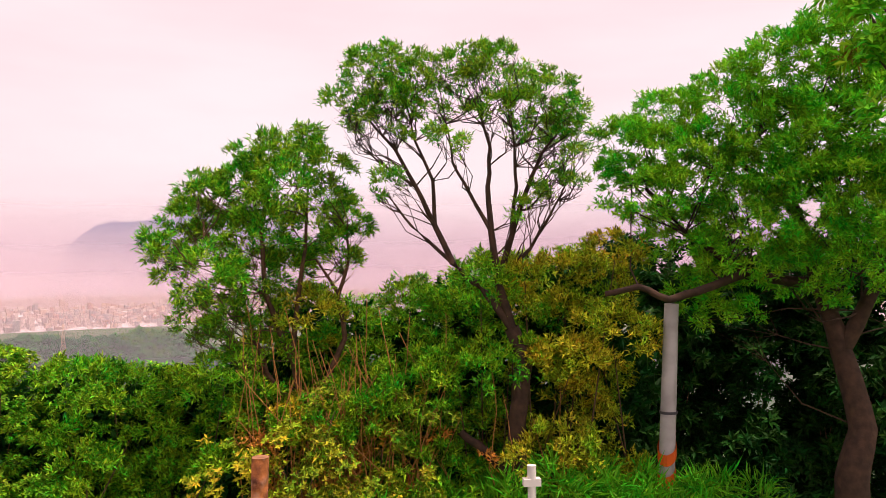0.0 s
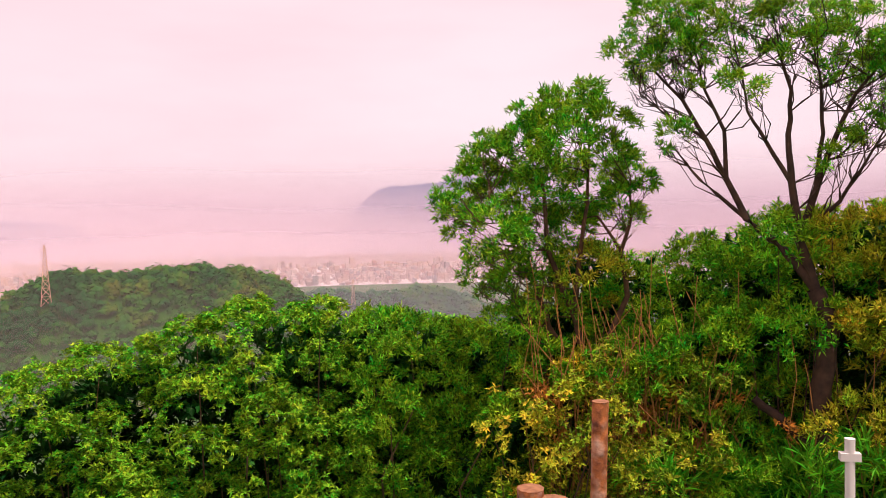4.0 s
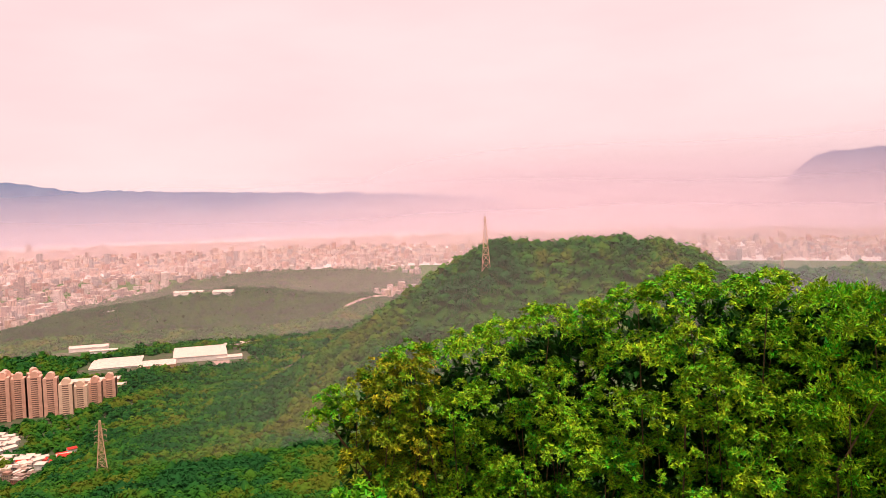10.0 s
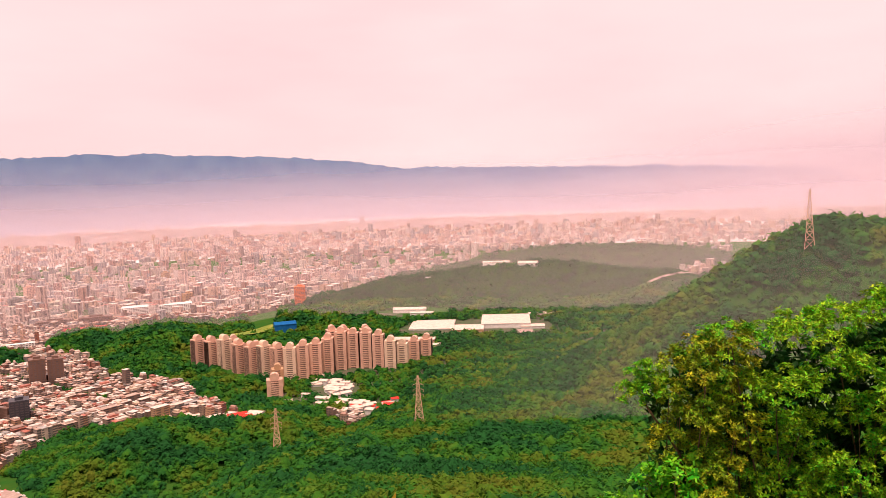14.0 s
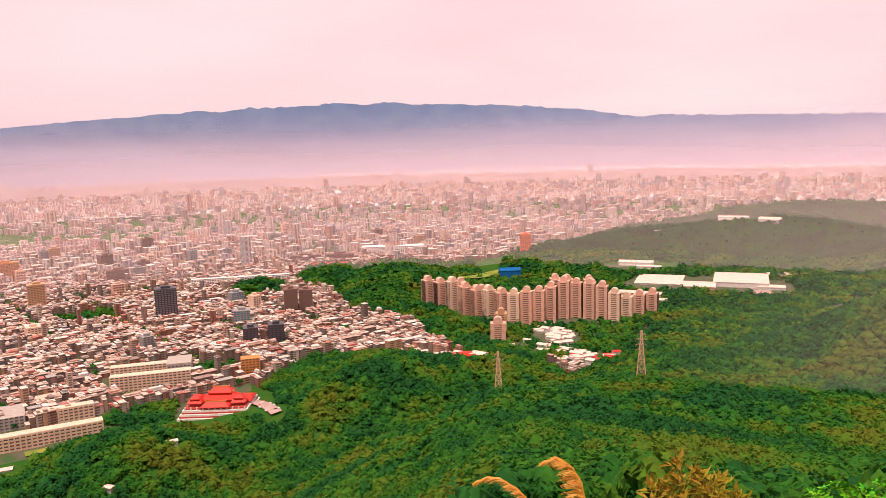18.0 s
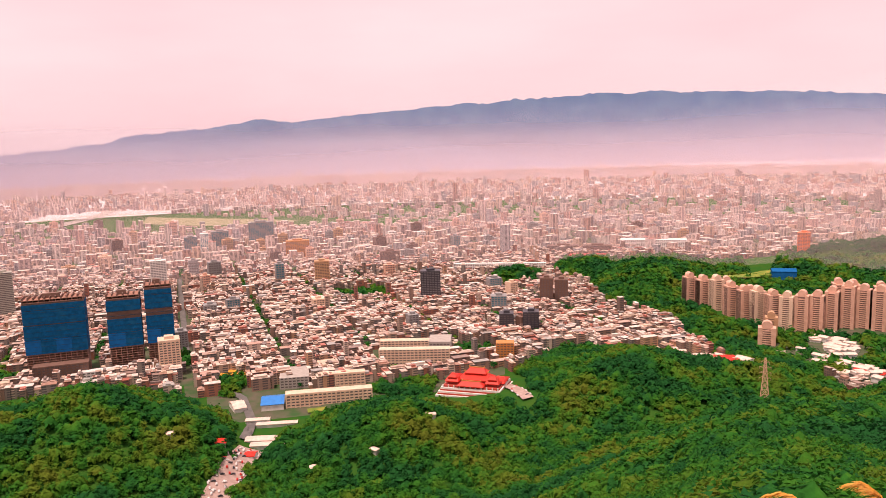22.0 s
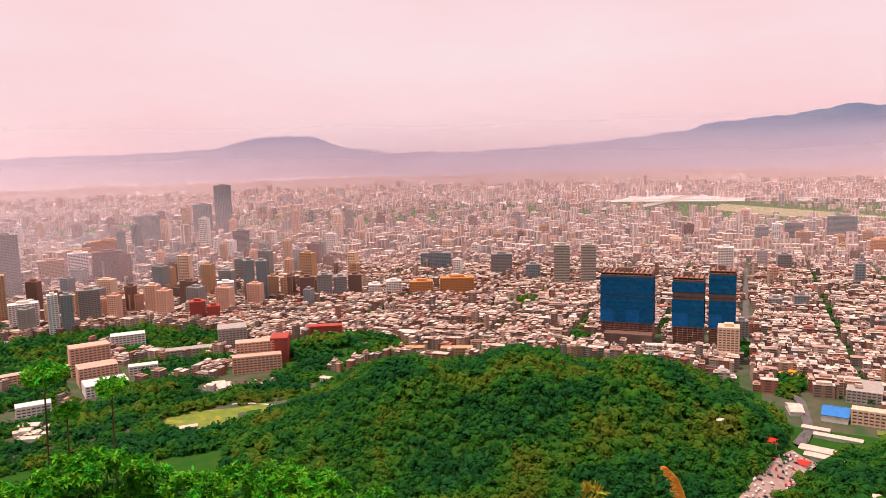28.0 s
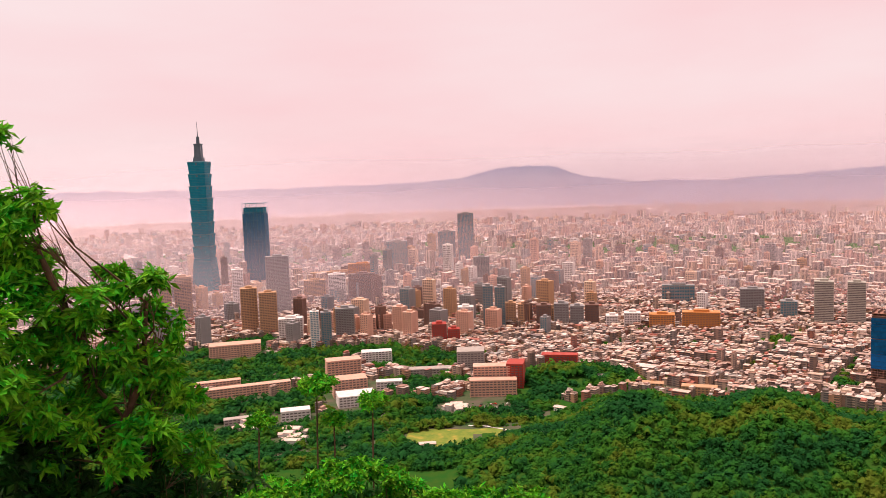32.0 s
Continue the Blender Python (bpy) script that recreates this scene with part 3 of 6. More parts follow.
def scatter(name, d0, d1, gap, size, material, az0, az1, rng, low=-29.0, clumps=0):
    n = int(0.5 * (d1 ** 2 - d0 ** 2) * radians(az1 - az0) / gap ** 2)
    az = rng.uniform(az0, az1, n)
    d = np.sqrt(rng.uniform(d0 ** 2, d1 ** 2, n))
    x, y = -np.sin(np.radians(az)) * d, np.cos(np.radians(az)) * d
    z = land(x, y)
    keep = (z > 4.5) | in_spots(az, d, PARKS)
    keep &= ~in_spots(az, d, CLEARINGS) & ~in_spots(az, d, TOWN)
    keep &= np.degrees(np.arctan2(z - EYE, d)) > low
    x, y, z = x[keep], y[keep], z[keep]
    near = in_sight(x, y, z)
    z = np.where(z < 3, z * 0.3, z) + rise(x, y)
    which = np.where(near & (clumps > 0), 0, 8) + rng.integers(0, 8, len(x))
    out = []
    for kx in range(16):
        bv, bf = crown(1, kx % 8, clumps if kx < 8 else 0)
        sel = np.flatnonzero(which == kx)
        r = size * (0.5 + 0.95 * rng.random(len(sel)) ** 1.6)
        h = r * rng.uniform(0.75, 1.3, len(sel))
        w = rng.uniform(0, 6.28, len(sel))
        c, s = np.cos(w)[:, None], np.sin(w)[:, None]
        vx = x[sel][:, None] + (bv[:, 0] * c - bv[:, 1] * s) * r[:, None]
        vy = y[sel][:, None] + (bv[:, 0] * s + bv[:, 1] * c) * r[:, None]
        vz = z[sel][:, None] + (bv[:, 2] + 0.4) * h[:, None]
        vv = np.stack([vx, vy, vz], -1).reshape(-1, 3)
        ff = (bf[None] + (np.arange(len(sel)) * len(bv))[:, None, None]).reshape(-1, 3)
        out.append((vv, ff))
    v, f = joined(out)
    ob = arrays(name, v, f, [material], None, None, True)
    return tagged(ob, "dense green broadleaf woods covering the hillside", "trees", kind="stuff")


def in_spots(az, d, spots):
    """Whether points lie in any of the ovals: bearing, distance, half-width across and along in metres."""
    hit = np.zeros(np.shape(az), bool)
    for a, r, st, sr in spots:
        hit |= ((az - a) * math.pi / 180 * r / st) ** 2 + ((d - r) / sr) ** 2 < 1
    return hit


TOWN = [(80, 1950, 40, 260), (81.5, 1640, 22, 40), (89.0, 1190, 80, 150), (86.4, 1090, 55, 85), (84.2, 1015, 38, 45)]
PARKS = [(75, 1500, 350, 460), (86.5, 1650, 150, 350), (62, 1900, 330, 500), (84, 1220, 120, 130), (109, 1560, 60, 55), (133.3, 1175, 25, 40), (137.8, 1440, 30, 50), (100.5, 1090, 30, 35), (105, 930, 60, 35), (79, 1830, 140, 160), (74, 2050, 150, 160), (66, 1950, 130, 90), (163, 1290, 110, 60), (175, 1330, 120, 110), (168, 1120, 120, 60),
         (153, 1110, 70, 70), (158, 960, 60, 40), (176, 1520, 50, 60), (122, 1155, 12, 45), (119, 1000, 20, 50), (72, 1180, 120, 60), (116.0, 680, 40, 120), (120.5, 610, 90, 60), (160, 830, 200, 40), (171, 945, 170, 75), (168, 865, 220, 45), (180, 900, 170, 70), (158, 850, 80, 35), (182, 1030, 150, 130), (188, 1300, 200, 200), (175, 1270, 150, 90), (179.5, 1090, 90, 50), (172, 1070, 60, 40), (181, 1420, 130, 90), (164, 1030, 60, 30), (178, 1300, 100, 60), (166, 880, 60, 30), (156, 1010, 50, 40), (163, 1150, 70, 30), (171, 1220, 60, 40), (84, 1300, 90, 110), (62, 1560, 120, 50), (165, 940, 90, 40), (174, 1100, 60, 30), (174, 1370, 190, 70), (167.5, 1375, 90, 55), (163.5, 1335, 50, 40)]
CLEARINGS = [(49.0, 2180, 45, 30), (48.6, 2100, 30, 45), (50.6, 2030, 45, 25), (67, 1640, 90, 125), (62.5, 1640, 120, 135), (69, 1860, 90, 60), (62, 2560, 90, 110), (67.8, 2376, 30, 20), (75, 1180, 38, 60), (72, 1060, 45, 35), (81.7, 980, 30, 25), (77.8, 1130, 14, 18),
             (100.2, 912, 60, 80), (112, 905, 62, 32), (116.2, 905, 22, 30), (121.5, 625, 13, 26), (120.6, 655, 13, 28), (119.4, 695, 13, 32), (118.2, 745, 14, 32), (108.5, 674, 6, 8), (113.3, 680, 6, 8), (104.1, 737, 7, 9), (129.8, 1128, 50, 34), (117.2, 805, 26, 42), (117.4, 860, 16, 24), (118, 930, 7, 60), (105.2, 1075, 62, 75), (76.5, 1330, 150, 75), (79.4, 1170, 20, 22), (70, 1400, 60, 45),
             (130, 1185, 48, 55), (124.8, 1175, 48, 55), (157.8, 1075, 52, 38), (168.5, 1100, 50, 95), (160.5, 893, 76, 36), (176.5, 1165, 80, 35), (175, 1010, 70, 30), (173.5, 930, 35, 14), (162.8, 1210, 45, 22), (159.5, 1210, 28, 28),
             (177, 1430, 60, 40), (159.5, 1020, 55, 25), (144, 1090, 60, 28), (98.2, 1040, 18, 15), (166, 1130, 26, 18), (78.5, 1690, 22, 18), (91.8, 1945, 50, 25), (86.5, 2080, 60, 40), (178.7, 2400, 70, 70), (175.1, 2480, 50, 50), (127, 3240, 260, 110), (98.4, 915, 22, 30), (97.5, 875, 20, 34), (96.6, 835, 17, 28)] + [(a, 2880 + 14 * (a - 104), 170, 75) for a in range(104, 126, 3)]
rng = np.random.default_rng(11)
scatter("hillside_woods", 115, 420, 4.4, 3.9, CANOPY, 48, 182, rng, clumps=92)
scatter("hillside_woods", 420, 720, 5.0, 4.7, CANOPY, 52, 172, rng, clumps=38)
scatter("hillside_woods", 720, 1050, 5.4, 5.0, CANOPY, 52, 172, rng, clumps=28)
scatter("ridge_woods", 110, 520, 7.0, 6.2, CANOPY, 4, 52, rng, -26.0, clumps=24)
scatter("ridge_woods", 520, 1250, 6.2, 5.4, CANOPY, 4, 52, rng, -13.0, clumps=18)
scatter("ridge_woods", 1250, 1700, 11.0, 7.0, CANOPY, -4, 40, rng, -13.0)
scatter("hillside_woods", 420, 1050, 5.8, 5.2, CANOPY, 172, 196, rng, clumps=20)
scatter("valley_woods", 1050, 1500, 7.0, 5.4, CANOPY, 0, 196, rng, clumps=12)
scatter("valley_woods", 1500, 2000, 8.5, 6.2, CANOPY, 0, 196, rng, clumps=6)
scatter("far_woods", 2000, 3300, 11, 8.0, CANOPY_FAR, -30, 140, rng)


# ---- the city ----
GRID = radians(122)
UX, UY = -math.sin(GRID), math.cos(GRID)


def boxes(cx, cy, hu, hv, z0, z1, turn=None, slant=None):
    """Boxes without floors on the street grid (centre, half-sizes, heights) as arrays; slant lifts one long edge of the top."""
    n = len(cx)
    su, sv = np.array([-1, 1, 1, -1]), np.array([-1, -1, 1, 1])
    t = np.zeros(n) if turn is None else turn
    ux, uy = UX * np.cos(t) - UY * np.sin(t), UX * np.sin(t) + UY * np.cos(t)
    px = cx[:, None] + su * (hu * ux)[:, None] + sv * (hv * -uy)[:, None]
    py = cy[:, None] + su * (hu * uy)[:, None] + sv * (hv * ux)[:, None]
    top = np.repeat(z1[:, None], 4, 1)
    if slant is not None:
        top = top + slant[:, None] * (su > 0)
    v = np.concatenate([np.stack([px, py, np.repeat(z0[:, None], 4, 1)], -1), np.stack([px, py, top], -1)], 1).reshape(-1, 3)
    f = np.array([(0, 1, 5, 4), (1, 2, 6, 5), (2, 3, 7, 6), (3, 0, 4, 7), (4, 5, 6, 7)])
    return v, (f[None] + (np.arange(n) * 8)[:, None, None]).reshape(-1, 4)


def city_rows():
    """Rows of narrow houses, block by block, on the street grid: centre, half-sizes, height."""
    rng = np.random.default_rng(5)
    out = []
    for bu in range(-6, 34):
        for bv in range(-22, 22):
            tall = rng.choice([9.5, 12.5, 12.5, 15.5])
            depth = rng.choice([112, 114, 116])
            for row in range(4):
                u = bu * 74 + row * 16.6 + 6
                v, end = bv * 128.0, bv * 128.0 + depth
                while v < end:
                    w = rng.uniform(4.2, 9.5) if rng.random() < 0.86 else rng.uniform(12, 24)
                    lift = rng.choice([0, 0, 0, 1.5, 3.1, 3.1, -3, -6])
                    if rng.random() > 0.05:
                        out.append((u + rng.uniform(-1.3, 1.3), v + w / 2, rng.uniform(4.2, 6.6), w / 2 - 0.2, tall + lift))
                    v += w + (rng.uniform(1.5, 5) if rng.random() < 0.1 else 0)
    a = np.array(out)
    x, y = a[:, 0] * UX - a[:, 1] * UY, a[:, 0] * UY + a[:, 1] * UX
    return x, y, a[:, 2], a[:, 3], a[:, 4] + rng.uniform(-0.6, 0.6, len(a)), rng


def free_for_city(x, y, near, far):
    d = np.hypot(x, y)
    az = np.degrees(np.arctan2(-x, y))
    az = np.where(az < -130, az + 360, az)
    ok = (d > near) & (d < far) & (az > -22) & ((az > 46) | (d > 3250)) & (az < 200) & (land(x, y) < np.where(in_spots(az, d, TOWN[2:]), 16.0, 4.0))
    return ok & ((az > 66) | (d > 2500)) & (~in_spots(az, d, PARKS) | in_spots(az, d, TOWN)) & ~in_spots(az, d, CLEARINGS) & ~((d < 1020) & (az > 150)) & ~((np.abs(az - 122) * d < 1.0 * 57 * 9) & (d < 1900))


STREET_CROWNS = [crown(1, 40 + k, 14) for k in range(4)]
x, y, hu, hv, h, rng = city_rows()
ok = free_for_city(x, y, 955, 2050)
x, y, hu, hv, h = (q[ok] for q in (x, y, hu, hv, h))
dd = np.hypot(x, y)
tall = rng.random(len(x)) < np.interp(dd, [1000, 1500, 2050], [0.004, 0.015, 0.035])
h = np.where(tall, rng.uniform(20, 36, len(x)), h)
foot = land(x, y)
foot = np.where(foot < 3, foot * 0.3, foot)
h = h + foot
v1, f1 = boxes(x, y, hu, hv, foot - 2, h)
v2, f2 = boxes(x, y, hu + 0.3, hv + 0.3, h, h + 0.5)
shed = np.flatnonzero(rng.random(len(x)) < 0.72)
k = rng.uniform(0.45, 0.95, len(shed))
off = rng.uniform(-0.5, 0.5, len(shed)) * hv[shed] * (1 - k)
sx, sy = x[shed] - UY * off, y[shed] + UX * off
v3, f3 = boxes(sx, sy, hu[shed] * rng.uniform(0.35, 0.95, len(shed)), hv[shed] * k, h[shed] + 0.3, h[shed] + rng.uniform(2.0, 3.6, len(shed)), None, rng.uniform(-1.3, 1.3, len(shed)))
v, f = joined([(v1, f1), (v2, f2), (v3, f3)])
tagged(arrays("row_houses", v, f, [WALLS, ROOFS], None, np.repeat([0, 1, 1], [len(f1), len(f2), len(f3)])), "dense rows of low tiled houses with pale metal roofs", "houses", kind="stuff")

# trees along the streets and in the yards
n = 2600
az, d = rng.uniform(80, 186, n), np.sqrt(rng.uniform(960 ** 2, 2100 ** 2, n))
x, y = -np.sin(np.radians(az)) * d, np.cos(np.radians(az)) * d
u, w = x * UX + y * UY, -x * UY + y * UX
w = np.where(rng.random(n) < 0.7, np.round(w / 128) * 128 - 6 + rng.uniform(-3, 3, n), w)
x, y = u * UX - w * UY, u * UY + w * UX
ok = free_for_city(x, y, 960, 2100)
x, y = x[ok], y[ok]
bits = []
for k in range(len(x)):
    bv, bf = STREET_CROWNS[k % 4]
    r = rng.uniform(2.6, 5.2)
    bits.append((bv * np.array([r, r, r * 1.1]) + np.array([x[k], y[k], rng.uniform(3.5, 7.5)]), bf))
v, f = joined(bits)
tagged(arrays("street_trees", v, f, [CANOPY], None, None, True), "scattered green trees between the city houses", "trees", kind="stuff")

n = 42000
rng = np.random.default_rng(8)
d, az = np.where(np.arange(n) < 19000, np.sqrt(rng.uniform(2000 ** 2, 3400 ** 2, n)), np.sqrt(rng.uniform(3300 ** 2, 4230 ** 2, n))), rng.uniform(-22, 200, n)
x, y = -np.sin(np.radians(az)) * d, np.cos(np.radians(az)) * d
gu, gv = np.where(d < 3350, 27, 18), np.where(d < 3350, 24, 16)
x, y = np.round((x * UX + y * UY) / gu) * gu, np.round((-x * UY + y * UX) / gv) * gv
x, y = x * UX - y * UY, x * UY + y * UX
ok = free_for_city(x, y, 2000, 4900)
x, y = x[ok], y[ok]
h = np.clip(rng.lognormal(2.7, 0.5, len(x)), 9, 85)
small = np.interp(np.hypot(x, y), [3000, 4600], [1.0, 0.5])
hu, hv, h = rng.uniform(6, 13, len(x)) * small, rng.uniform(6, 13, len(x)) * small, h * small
lift = rise(x, y)
v, f = boxes(x, y, hu, hv, lift - 3, h + lift)
tagged(arrays("far_buildings", v, f, [FARWALLS, ROOFS], None, np.tile([0, 0, 0, 0, 1], len(x))), "city buildings in haze-paled wall colours fading into the mist", "buildings", kind="stuff")


# ---- towers that stand out: bearings of both sides, distance, height of the top over the eye in degrees, look ----
def tower(az0, az1, d, el, wall, glass=None, label="", name="apartment_tower", depth=None, gap=3.4, turn=None, crown=True, ribs=0):
    mid = (az0 + az1) / 2
    w = abs(az1 - az0) * math.pi / 180 * d
    h = EYE + d * math.tan(radians(el))
    dp = depth or min(w, 26)
    at = place(mid, d + dp / 2)
    g = ground_z(at.x, at.y)
    at.z = (g if g >= 3 else g * 0.3) + float(rise(at.x, at.y))
    h -= at.z
    t = thing(name, at, mid if turn is None else turn, label, "building", "city towers")
    bm = bmesh.new()
    box(bm, -w / 2 + 0.5, w / 2 - 0.5, -dp / 2 + 0.5, dp / 2 - 0.5, -1, h - 1)
    part("body", bm, glass or GLASSBAND, t)
    band = boxmesh("floor_band", (-w / 2, w / 2, -dp / 2, dp / 2, 0, gap * 0.5), wall)
    z = 0.0
    while z < h - gap:
        share("floor_band", band, t, pose(0, 0, z))
        z += gap
    bm = bmesh.new()
    box(bm, -w / 2, w / 2, -dp / 2, dp / 2, z, h)
    if crown:
        box(bm, -w * 0.2, w * 0.22, -dp * 0.25, dp * 0.2, h, h + 4)
    part("roof_parapet", bm, wall, t)
    n = ribs or max(3, round(w / 5.5))
    if ribs < 0:
        return t
    rib = boxmesh("pier", (-0.8, 0.8, -dp / 2 - 0.5, dp / 2 + 0.5, -1, h - 0.4), wall)
    for q in range(n + 1):
        share("pier", rib, t, pose(-w / 2 + 0.9 + (w - 1.8) * q / n, 0, 0))
    return t


for a in ((177.0, 176.2, 1857, -5.8, WHITE, None, "slim white apartment tower with window rows"), (176.5, 175.3, 1620, -7.2, TAN, None, "tan tiled apartment tower with window rows"), (175.2, 173.9, 1590, -7.6, TAN, None, "tan tiled apartment tower with window rows"),
          (182.5, 181.2, 1825, -5.95, TAN, None, "tan tiled apartment tower with window rows"), (181.0, 179.8, 1835, -6.05, TAN, None, "tan tiled apartment tower with window rows"), (174.6, 172.9, 1870, -5.0, GREY, None, "tall grey residential tower with balconies"),
          (171.9, 170.3, 2010, -6.9, TAN, None, "broad beige office block with window rows"), (170.1, 168.8, 1950, -6.55, WHITE, DARK, "dark office block in a white frame"), (168.6, 166.6, 1960, -6.6, BROWN, None, "brown office block with window rows"),
          (173.9, 172.1, 1500, -9.6, WHITE, None, "white hotel block with window rows"), (171.6, 170.9, 1440, -9.2, WHITE, GLASS, "white and glass apartment tower"), (170.8, 170.0, 1445, -9.3, GREY, GLASS, "grey glass apartment tower with window rows"), (169.7, 168.3, 1480, -9.1, GREY, None, "grey apartment tower with window rows"),
          (167.8, 166.7, 1510, -9.9, PINK_TILE, None, "pink tiled apartment block with window rows"), (166.5, 165.5, 1530, -9.7, PINK_TILE, None, "pink tiled apartment block with window rows"), (165.4, 164.4, 1520, -10.1, REDTILE, None, "red-brown tiled apartment block with window rows"),
          (165.7, 164.1, 2580, -4.3, GREY, GLASS, "grey-blue glass office tower"), (161.8, 160.5, 2900, -3.7, GREY, GLASS, "blue-grey office slab with window rows"), (160.3, 159.1, 2850, -2.4, GREY, GLASS, "tall blue-grey office tower"), (159.2, 158.0, 2280, -5.7, GREY, DARK, "dark grey office tower with window rows"),
          (158.6, 157.8, 1525, -7.9, GREY, GLASS, "green glass apartment tower with window rows"), (157.7, 156.9, 1530, -8.0, GREY, GLASS, "green glass apartment tower with window rows"), (160.5, 159.3, 1505, -9.4, WHITE, None, "white and grey apartment tower"), (156.9, 156.1, 1540, -9.2, TAN, None, "tan apartment tower with window rows"), (156.0, 155.1, 1540, -9.3, TAN, None, "tan apartment tower with window rows"),
          (154.6, 153.5, 1530, -9.4, BROWN, None, "grey-brown apartment slab with window rows"), (153.3, 152.2, 1530, -9.3, GREY, None, "grey apartment slab with window rows"), (152.1, 151.1, 1535, -9.5, GREY, None, "grey apartment slab with window rows"), (151.0, 150.0, 1540, -9.4, BROWN, None, "grey-brown apartment slab with window rows"),
          (149.5, 148.6, 1530, -10.2, WHITE, None, "cream apartment block with window rows"), (148.2, 147.0, 1525, -10.0, WHITE, None, "cream apartment block with window rows"), (146.4, 144.6, 1510, -10.1, ORANGE, None, "orange tiled apartment block with window rows"), (144.1, 141.5, 1520, -9.9, ORANGE, None, "orange tiled apartment block with window rows"),
          (162.5, 161.4, 1405, -10.6, REDTILE, None, "dark red tiled block with window rows"), (161.3, 160.4, 1400, -11.0, REDTILE, None, "dark red tiled block with window rows"), (135.5, 134.3, 1610, -7.6, STRIPED, None, "white striped apartment tower with window rows"), (133.5, 132.4, 1620, -7.6, STRIPED, None, "white striped apartment tower with window rows"),
          (137.6, 136.5, 1660, -9.0, GREY, GLASS, "grey-green apartment block with window rows"), (140.2, 138.6, 1720, -8.2, GREY, None, "grey apartment block with window rows"), (145.5, 143.2, 1830, -8.0, GREY, GLASS, "grey-green apartment block with window rows"), (104.5, 103.0, 1435, -9.6, DARK, GREY, "dark brown office tower with window rows"),
          (95.5, 94.5, 1400, -10.3, BROWN, None, "brown apartment tower with window rows"), (94.4, 93.4, 1400, -10.4, BROWN, None, "brown apartment tower with window rows"), (98.6, 97.5, 1185, -12.9, DARK, None, "dark block with white window frames"), (96.8, 95.6, 1180, -12.8, DARK, None, "dark block with white window frames"), (99.2, 98.0, 1330, -11.6, GREY, GLASS, "grey-blue office block with window rows"),
          (117.0, 115.2, 2400, -5.4, GREY, GLASS, "wide grey glass block with window rows"), (114.4, 112.7, 2100, -6.9, ORANGE, None, "orange fronted block with window rows"), (121.5, 120.6, 2300, -6.2, GREY, GLASS, "blue-grey office tower with window rows"), (120.4, 119.8, 2300, -6.0, WHITE, GLASS, "white and glass office tower"), (119.6, 118.4, 2330, -5.9, GREY, GLASS, "blue-grey office block with window rows"),
          (123.9, 122.8, 1650, -7.7, WHITE, DARK, "dark tower with white fins"), (77.7, 76.9, 2030, -6.85, TERRACOTTA, None, "bright terracotta tower with window rows"), (171.4, 166.6, 2350, -6.35, TAN, None, "huge beige shopping mall with window rows"), (168.6, 166.5, 2340, -5.85, ORANGE, None, "orange upper storeys of the shopping mall"), (123.8, 122.3, 1075, -13.3, CREAM, None, "cream apartment tower at the hill's foot"), (112.4, 111.3, 1700, -8.5, TAN, None, "pale apartment block with window rows"), (107.5, 106.0, 1900, -8.0, BROWN, None, "grey-brown slab with window rows"), (92.3, 90.2, 2010, -7.9, BROWN, None, "row of brown slabs"), (94.9, 92.6, 2020, -7.9, BROWN, None, "row of brown slabs")):
    tower(*a[:6], a[6], ribs=-1 if a[4] is STRIPED else 0)


# ---- the many plainer towers between them ----
rt = random.Random(31)
LOOKS = [(TAN, None, "tan apartment tower among lower houses"), (PINK_TILE, None, "pinkish apartment tower among lower houses"), (CREAM, None, "cream apartment tower among lower houses"), (GREY, None, "grey apartment tower among lower houses"), (WHITE, None, "white apartment tower among lower houses"), (BROWN, None, "brown apartment tower among lower houses"), (GREY, GLASS, "grey and glass office tower among lower houses")]
made = []
for az0, az1, d0, d1, n, h0, h1 in ((164, 174, 1440, 1560, 16, 42, 66), (150, 164, 1430, 1570, 14, 38, 62), (163, 184, 1480, 2050, 44, 34, 82), (150, 165, 1540, 2300, 36, 30, 78), (150, 184, 2100, 3100, 44, 40, 100), (104, 150, 1700, 2600, 34, 24, 50), (84, 120, 2100, 3000, 24, 24, 46), (96, 130, 1150, 1700, 10, 20, 32), (120, 152, 2500, 3300, 20, 30, 60)):
    for _ in range(n):
        a, d = rt.uniform(az0, az1), rt.uniform(d0, d1)
        w = rt.uniform(14, 34)
        p = place(a, d)
        if in_spots(np.array([a]), np.array([d]), PARKS + CLEARINGS)[0] or ground_z(p.x, p.y) > 3 or any((p - q).length < 40 for q in made):
            continue
        made.append(p)
        h = rt.uniform(h0, h1)
        wall, glass, text = rt.choice(LOOKS)
        half = math.degrees(w / 2 / d)
        tower(a + half, a - half, d, math.degrees(math.atan((h - EYE) / d)), wall, glass, text, "apartment_tower", rt.uniform(12, 22), rt.choice([5.2, 6.4]) if d > 1700 else 3.6, 122 + rt.choice([0, 0, 8]), True, 0)


# ---- landmarks of the city ----
def ring_mesh(name, levels, material, sides=4, turn=math.pi / 4):
    """A closed solid through square or round rings: (half-width, height)."""
    bm = bmesh.new()
    loops = []
    for r, z in levels:
        k = r / math.cos(math.pi / sides)
        loops.append([bm.verts.new((k * math.cos(turn + 2 * math.pi * q / sides), k * math.sin(turn + 2 * math.pi * q / sides), z)) for q in range(sides)])
    for a, b in zip(loops, loops[1:]):
        for q in range(sides):
            bm.faces.new((a[q], a[(q + 1) % sides], b[(q + 1) % sides], b[q]))
    bm.faces.new(loops[-1])
    bm.faces.new(list(reversed(loops[0])))
    me = bpy.data.meshes.new(name)
    bm.to_mesh(me)
    bm.free()
    me.materials.append(material)
    return me


